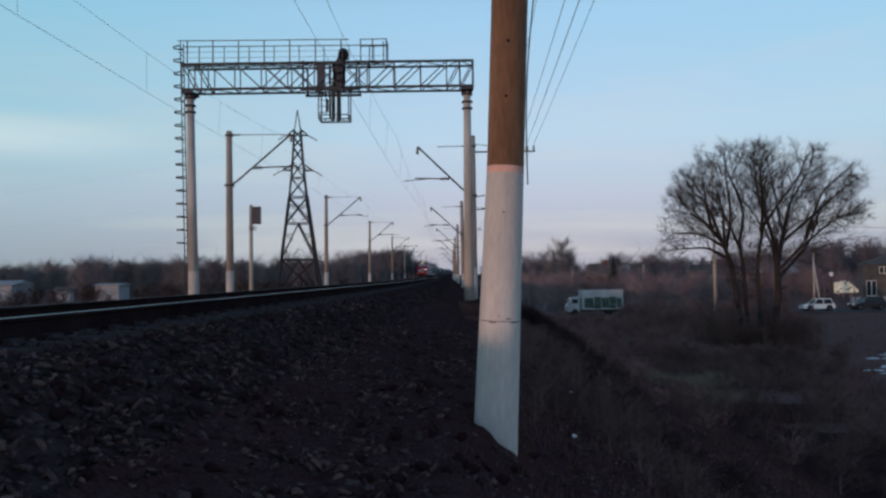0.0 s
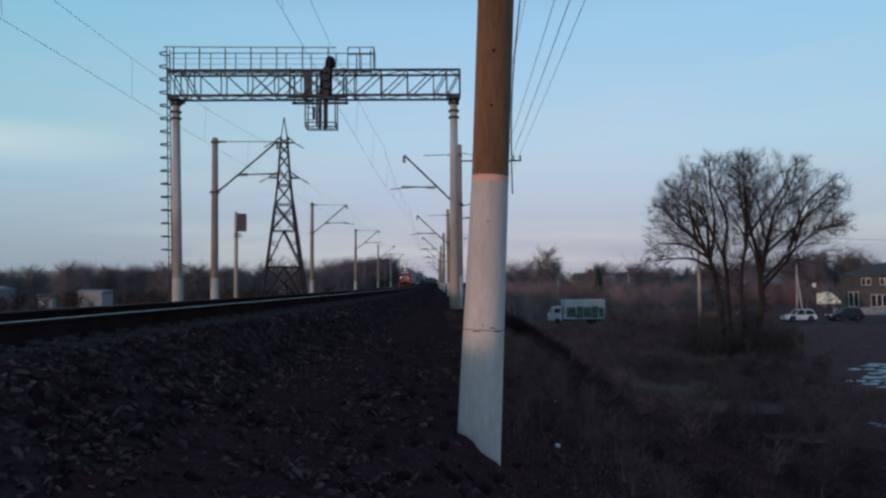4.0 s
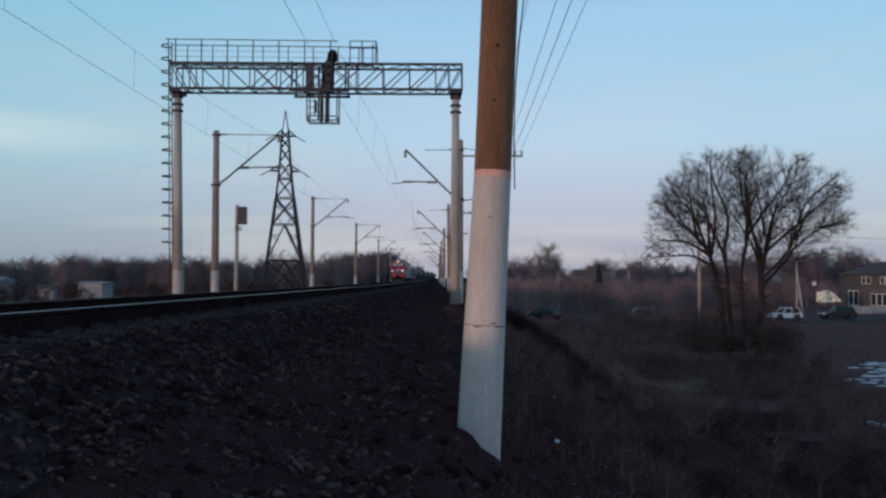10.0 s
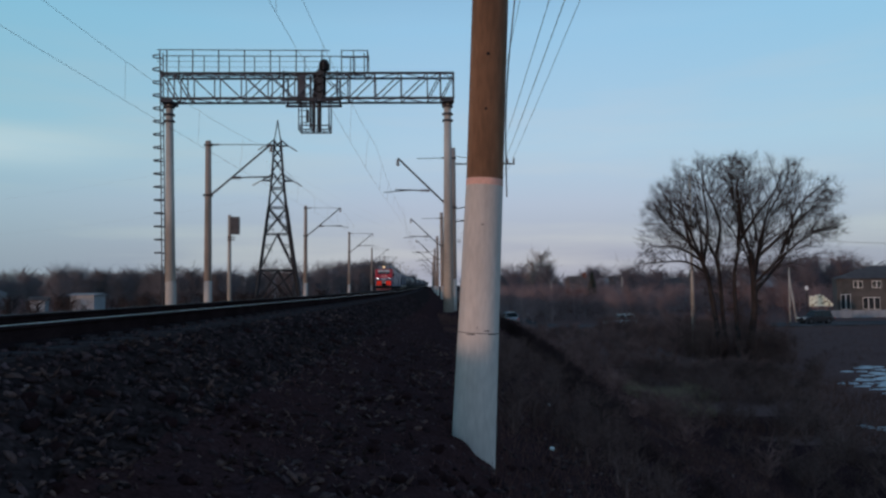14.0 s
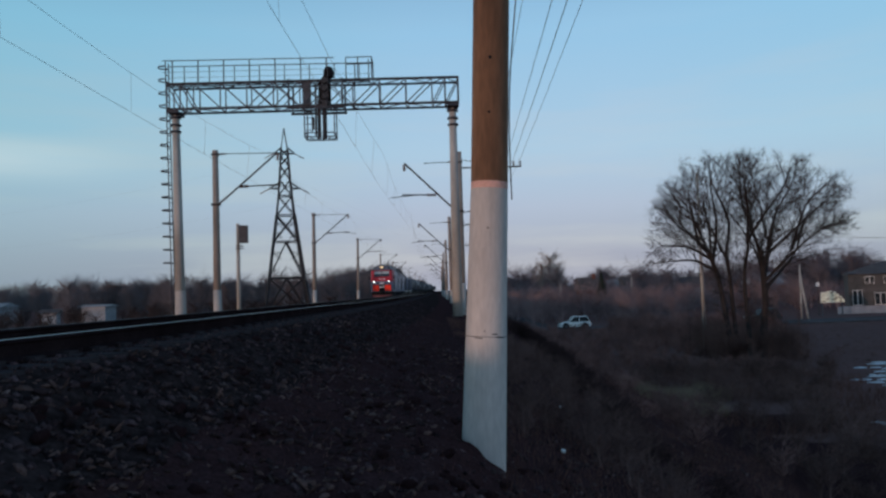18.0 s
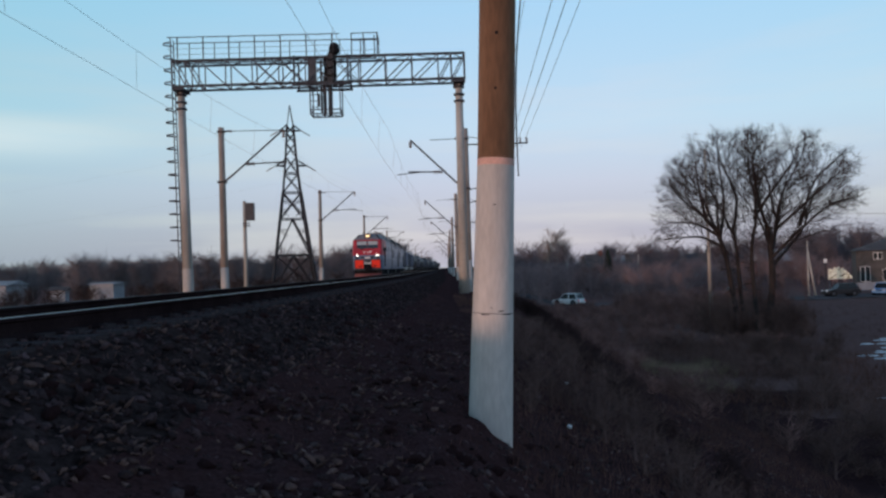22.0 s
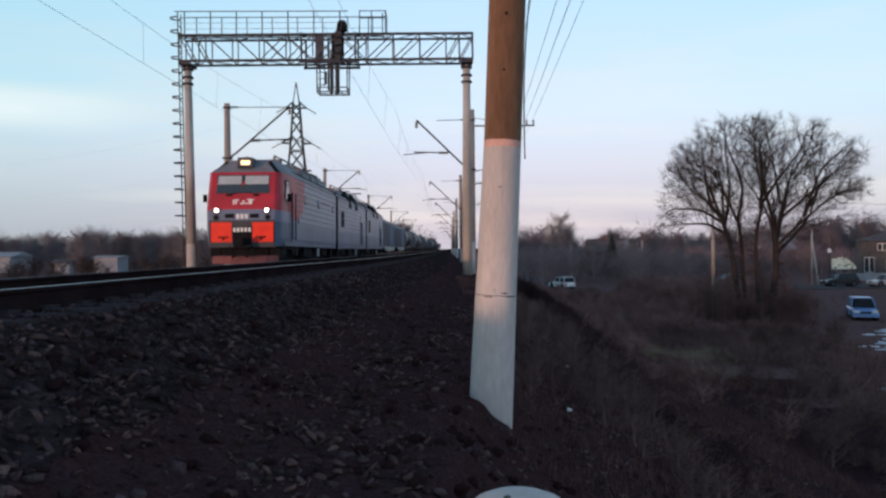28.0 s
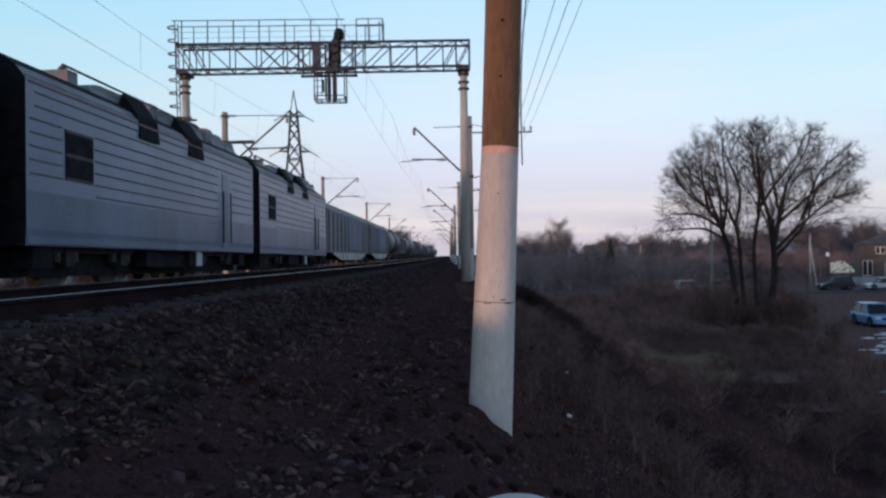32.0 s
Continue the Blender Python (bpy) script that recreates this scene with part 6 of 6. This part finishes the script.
def utility_pole(x, y, z, h, label, strut=0.0, white=1.2, arms=True, mat=concrete_m):
    t = thing("utility_pole", pose(x, y, z, 0, random.uniform(-1, 1), 0), label, "utility pole")
    part("post", MB().tube((0, 0, -0.3), (0, 0, h), 0.15, 0.09, 10), mat, t, smooth=True)
    if strut:
        part("strut", MB().tube((strut, 0.2, -0.3), (0, 0, h * 0.82), 0.15, 0.11, 10), concrete_m, t, smooth=True)
    if white:
        part("white_base", MB().tube((0, 0, -0.2), (0, 0, white), 0.176, 0.165, 10), white_m, t)
    if arms:
        part("crossarm", MB().box((0, 0, h - 0.3), (1.4, 0.1, 0.1)), steel_m, t)
        for q in (-0.6, 0.0, 0.6):
            part("insulator", insulator((q, 0, h - 0.25), (q, 0, h + 0.02), 0.06, 2), insul_m, t)
    return t


utility_pole(48.6, 105, -4.65, 7.3, "pale concrete pole braced by a slanting strut", 1.0, 0)
utility_pole(21.4, 63, -4.65, 14.0, "tall slim concrete pole standing behind the tree", 0, 0, False, concrete_m)
utility_pole(37.5, 150, -4.5, 6.4, "pale leaning concrete pole among bushes", 0, 0)
utility_pole(22.5, 140, -4.5, 5.6, "pale concrete pole among bushes", 0, 0)
utility_pole(86, 118, -4.5, 8.0, "concrete pole beside the house", 0, 0)
for z in (2.3, 2.7):
    wire_thing("street_wire", [Vector((21.4, 63, z + 6.2)), Vector((48.6, 105, z)), Vector((86, 118, z + 0.8))], "thin wire between the street poles", 0.012, 0.5)
wire_thing("street_wire", [Vector((21.4, 63, 4.6)), Vector((60, 72, 4.0)), Vector((100, 80, 5.4))], "thin wire from the pole towards the street", 0.015, 0.4)


# ---- road ----
def road(name, pts, width, label, mat):
    rings = []
    for i, p in enumerate(pts):
        a, b = Vector(pts[max(i - 1, 0)]), Vector(pts[min(i + 1, len(pts) - 1)])
        n = Vector((b.y - a.y, a.x - b.x)).normalized() * width / 2
        rings.append([(p[0] - n.x, p[1] - n.y, -4.56), (p[0] + n.x, p[1] + n.y, -4.56), (p[0] + n.x, p[1] + n.y, -4.75), (p[0] - n.x, p[1] - n.y, -4.75)])
    solid(name, MB().rings(rings), mat, label, "road", kind="structure")


road("road", [(130, 106), (90, 105), (70, 104), (56, 101), (40, 99), (25, 98), (16, 99), (12.5, 106), (11.6, 120), (12, 145), (13, 190)], 8.0, "worn grey asphalt road below the railway", asphalt_m)
sn = MB()
for i in range(150):
    f = rng.random()
    x, y = (22.9 + f * 5.2 + rng.normal(0, 0.6), 38.2 + f * 9.5 + rng.normal(0, 1.2)) if i < 130 else ((16.2, 28.4) if i % 2 else (13.3, 23.2)) + rng.normal(0, 0.35, 2)
    r = (0.5 if i < 130 else 0.25) * rng.uniform(0.12, 0.5)
    turn = rng.uniform(0, 6.28)
    sn.rings([[(x + r * w * (1 + 0.4 * math.sin(3 * q + turn) + 0.25 * math.sin(5 * q - turn)) * math.cos(q) * 2.0, y + r * w * (1 + 0.3 * math.sin(2 * q + turn)) * math.sin(q), float(ground_z(x, y)) + z) for q in np.linspace(0, 6.283, 13, endpoint=False)] for w, z in ((1.0, -0.05), (0.8, 0.04), (0.1, 0.07))])
solid("snow_remnants", sn, M("dirty_snow", (0.62, 0.64, 0.7), 0.6, 0, 0.15, 3, 20, 0.2), "melting remnants of dirty snow in the brush", "snow", kind="stuff", smooth=True)
for x, y in ((2.56, 16.3), (1.75, 10.96)):
    solid("litter", MB().box((x, y, float(ground_z(x, y)) + 0.06), (0.055, 0.045, 0.03), Matrix.Rotation(0.5, 3, (1, 1, 0))), white_paint, "scrap of pale litter on the ground", "litter")


# ---- cars ----
def car(name, paint, label, length=4.4, width=1.75, height=1.6, suv=True):
    t = thing(name, pose(0, 0, 0), label, "car")
    h, w = height, width / 2
    n = length
    bel = 0.58 * h
    prof = [(0.0, 0.36, 0.5 * bel), (0.015 * n, 0.28, 0.66 * bel), (0.06 * n, 0.24, 0.8 * bel), (0.16 * n, 0.24, 0.91 * bel), (0.27 * n, 0.24, bel * 0.98), (0.5 * n, 0.24, bel), (0.9 * n, 0.26, bel * 1.02), (0.975 * n, 0.3, bel * 0.97), (n, 0.4, 0.7 * bel)]
    part("body", MB().rings([[(-w * 0.96, y, lo), (w * 0.96, y, lo), (w, y, lo + (hi - lo) * 0.4), (w * 0.99, y, lo + (hi - lo) * 0.8), (w * 0.9, y, hi), (-w * 0.9, y, hi), (-w * 0.99, y, lo + (hi - lo) * 0.8), (-w, y, lo + (hi - lo) * 0.4)] for y, lo, hi in prof]), paint, t, smooth=False)
    back = 0.96 if suv else 0.86
    cab = [(0.3 * n, bel + 0.01, w * 0.93), (0.43 * n, h, w * 0.74), ((back - 0.09) * n, h * 0.985, w * 0.74), (back * n, bel + 0.01, w * 0.93)]
    mb = MB().add([(s * ww, y, z) for y, z, ww in cab for s in (-1, 1)], [(0, 1, 3, 2), (2, 3, 5, 4), (4, 5, 7, 6), (0, 2, 4, 6), (1, 7, 5, 3), (0, 6, 7, 1)])
    part("glasshouse", mb, car_glass, t, "dark window band")
    part("roof", MB().box((0, (0.43 + back - 0.09) / 2 * n, h + 0.01), (w * 1.5, (back - 0.09 - 0.43) * n + 0.1, 0.05)), paint, t)
    for s in (-1, 1):
        for y0 in (0.3 * n, 0.62 * n, back * n - 0.05):
            pt = (0.43 * n, h) if y0 < 0.35 * n else (min(y0, (back - 0.1) * n), h)
            part("pillar", MB().bar((s * w * 0.94, y0, bel), (s * w * 0.75, pt[0], pt[1]), 0.07), paint, t)
        part("headlamp", MB().box((s * w * 0.68, 0.06, 0.62 * bel + 0.12), (0.36, 0.14, 0.16)), M("lamp_glass", (0.75, 0.75, 0.72), 0.2), t)
        part("tail_lamp", MB().box((s * w * 0.82, n - 0.02, 0.75 * bel), (0.22, 0.06, 0.24)), loco_orange, t)
        for y0 in (0.19 * n, 0.8 * n):
            part("wheel_arch", MB().tube((s * (w - 0.3), y0, 0.36), (s * (w + 0.004), y0, 0.36), 0.4, n=20), black_m, t)
            wh = part("wheel", MB().tube((s * (w - 0.2), y0, 0.33), (s * (w + 0.01), y0, 0.33), 0.33, n=20), tyre_m, t)
            part("rim", MB().tube((s * (w + 0.005), y0, 0.33), (s * (w + 0.025), y0, 0.33), 0.2, n=14), galv_m, wh)
    part("bumper", MB().box((0, 0.0, 0.4), (w * 1.9, 0.12, 0.22)), paint, t)
    part("grille", MB().box((0, -0.01, 0.6 * bel + 0.08), (w * 0.8, 0.06, 0.12)), black_m, t)
    return t


faded_green = M("faded_green_paint", (0.06, 0.09, 0.075), 0.7, 0, 0.5, 3, 12, 0.0)


def truck():
    t = thing("box_truck", pose(0, 0, 0), "white box truck with dark graffiti-like marks on its side", "truck")
    part("cab", MB().rings([[(-0.95, y, z0), (0.95, y, z0), (0.95, y, z1), (-0.95, y, z1)] for y, z0, z1 in ((0, 0.5, 1.2), (0.12, 0.45, 1.4), (0.55, 0.45, 2.15), (1.55, 0.45, 2.2))]), truck_white, t)
    part("windscreen", MB().add([(-0.85, 0.1, 1.42), (0.85, 0.1, 1.42), (0.8, 0.5, 2.08), (-0.8, 0.5, 2.08)], [(0, 1, 2, 3)]), dark_glass, t)
    for s in (-1, 1):
        part("side_window", MB().box((s * 0.955, 0.95, 1.7), (0.02, 0.7, 0.5)), dark_glass, t)
    box = part("cargo_box", MB().box((0, 4.2, 1.85), (2.2, 5.0, 2.3)), truck_white, t)
    for s in (-1, 1):
        for y0, z0, a, b in ((2.6, 1.5, 1.1, 1.2), (3.65, 1.75, 0.8, 0.9), (3.6, 1.05, 0.9, 0.5), (4.55, 1.5, 0.9, 1.2), (5.45, 1.75, 0.8, 0.9), (5.4, 1.05, 0.8, 0.45), (6.2, 1.5, 0.6, 1.1)):
            part("painted_mark", MB().box((s * 1.105, y0, z0), (0.012, a, b)), faded_green, box)
    part("frame", MB().box((0, 3.6, 0.55), (0.9, 6.0, 0.2)), black_m, t)
    for s in (-1, 1):
        for y0 in (0.95, 5.2):
            part("wheel", MB().tube((s * 0.7, y0, 0.4), (s * 0.98, y0, 0.4), 0.4, n=18), tyre_m, t)
    return t


CARS = {
    "truck": truck(),
    "suv": car("white_suv", car_white, "white estate car on the road below the railway", 3.85, 1.62, 1.46),
    "dark": car("dark_car", car_dark, "dark car driving along the road", height=1.5, suv=False),
    "silver": car("silver_car", car_silver, "silver car driving along the road", height=1.5, suv=False),
    "second": car("white_car", car_white, "white estate car driving back beside the other", 3.85, 1.62, 1.46),
    "back": car("white_car", car_white, "white car driving back along the road", 3.85, 1.62, 1.46),
    "black_a": car("dark_suv", car_dark, "black off-road car waiting at the roadside", 4.3, 1.75, 1.6),
    "black_b": car("dark_suv", car_dark, "black off-road car standing before the house", 4.3, 1.75, 1.6),
    "pale": car("silver_car", car_silver, "silver car parked near the house", 4.3, 1.7, 1.45, False),
    "blue": car("blue_car", car_blue, "small light blue car with headlamps facing the railway", 3.8, 1.65, 1.5),
}

# ---- what moves ----
ROAD_Z = -4.56
TRIPS = {  # seconds, x, y; the heading follows from the way
    "truck": [(0, 18.2, 97), (4.5, 17.7, 97), (5.5, 16.9, 97), (6.5, 15.2, 97.3), (7.0, 13.8, 97.6), (7.5, 12.5, 100.0), (8.3, 11.0, 112), (10, 11.4, 145), (32, 12.5, 170)],
    "suv": [(0, 46.9, 100), (9.6, 46.6, 100), (10.6, 42, 99.3), (12, 35, 98.6), (13.4, 27.5, 98), (14.5, 22.3, 98), (16.5, 18.5, 98), (19, 17.0, 98), (21, 16.2, 98.1), (23, 16.0, 98.3), (25, 15.75, 99), (28, 15.2, 100.3), (29.5, 14.6, 101.6), (30.5, 12.6, 105), (31.2, 10.8, 112), (32, 10.8, 122)],
    "dark": [(0, 62, 103), (3, 44, 99.5), (6, 29, 98), (7.5, 22, 98), (8.5, 17.9, 98), (9.5, 16.3, 98.2), (10.5, 12.6, 102), (11.5, 10.6, 114), (13, 11, 140), (32, 11.3, 155)],
    "silver": [(0, 68, 104), (7, 57.5, 101), (8.3, 45, 97.4), (9.5, 29, 97.2), (11, 19, 97.8), (12.5, 15.2, 98.5), (13.6, 12.4, 104), (14.6, 10.5, 116), (16, 10.6, 132), (32, 10.8, 140)],
    "second": [(0, 10.7, 160), (22.4, 11, 130), (23.2, 11.4, 104), (23.5, 13.0, 97.2), (23.75, 15.5, 95.4), (24, 18.6, 95.4), (24.5, 23.5, 95.4), (25.5, 33, 95.8), (27.5, 52, 97.6), (32, 110, 107.5)],
    "back": [(0, 10.5, 126), (28, 10.4, 122), (29.6, 10.3, 114), (30.3, 11.6, 105), (30.7, 14.5, 100.4), (31.2, 20.3, 100.4), (31.6, 25.5, 100.4), (32, 31, 100.6)],
    "black_a": [(0, 53.5, 101), (10, 52, 101), (13, 50.5, 101), (16.5, 49, 100.6), (17.5, 44.5, 100), (18.5, 38, 99.4), (32, 34, 99)],
    "black_b": [(0, 76, 105), (18.5, 62, 103), (20, 54.5, 101), (21.5, 51, 101), (32, 50, 101)],
    "pale": [(0, 80, 104), (25, 70, 103), (27.3, 55.8, 100), (32, 55.2, 100)],
    "blue": [(0, 92, 108), (19.5, 76, 106), (21.5, 60, 104.5), (22, 56.5, 101.5), (22.5, 53, 97), (23, 49.3, 91), (24, 42, 79), (25.5, 33.7, 64), (27.5, 30.4, 58.3), (28.5, 29.6, 56.1), (30, 29.55, 55.4), (32, 29.5, 54.7)],
}


def trip_rows(trip, half, low=-4.56):
    ts, xs, ys = zip(*trip)
    rows, last = [], None
    times = sorted(set(ts) | {round(a + (b - a) * f, 2) for a, b in zip(ts, ts[1:]) for f in (0.5,) if b - a > 0.3})
    for t in times:
        x, y = float(np.interp(t, ts, xs)), float(np.interp(t, ts, ys))
        x2, y2 = float(np.interp(t + 0.3, ts, xs)), float(np.interp(t + 0.3, ts, ys))
        x1, y1 = float(np.interp(t - 0.3, ts, xs)), float(np.interp(t - 0.3, ts, ys))
        dx, dy = x2 - x1, y2 - y1
        if math.hypot(dx, dy) > 0.004:
            last = math.degrees(math.atan2(dx, -dy))
        if last is None:
            last = math.degrees(math.atan2(xs[1] - xs[0], -(ys[1] - ys[0])))
        rows.append((t, pose(x, y, float(np.interp(t, [22, 23], [ROAD_Z, low])), 0, 0, last) @ pose(0, -half, 0)))
    return rows


def motions():
    back = 0.0
    for ob, n in CONSIST:
        walk(ob, [(t, vehicle_pose(train_front(t) + back, n)) for t in np.arange(0, 32.01, 1.0)])
        back += n + 0.85
    for key, ob in CARS.items():
        walk(ob, trip_rows(TRIPS[key], 3.4 if key == "truck" else 2.2, -4.66 if key == "blue" else ROAD_Z))


motions()
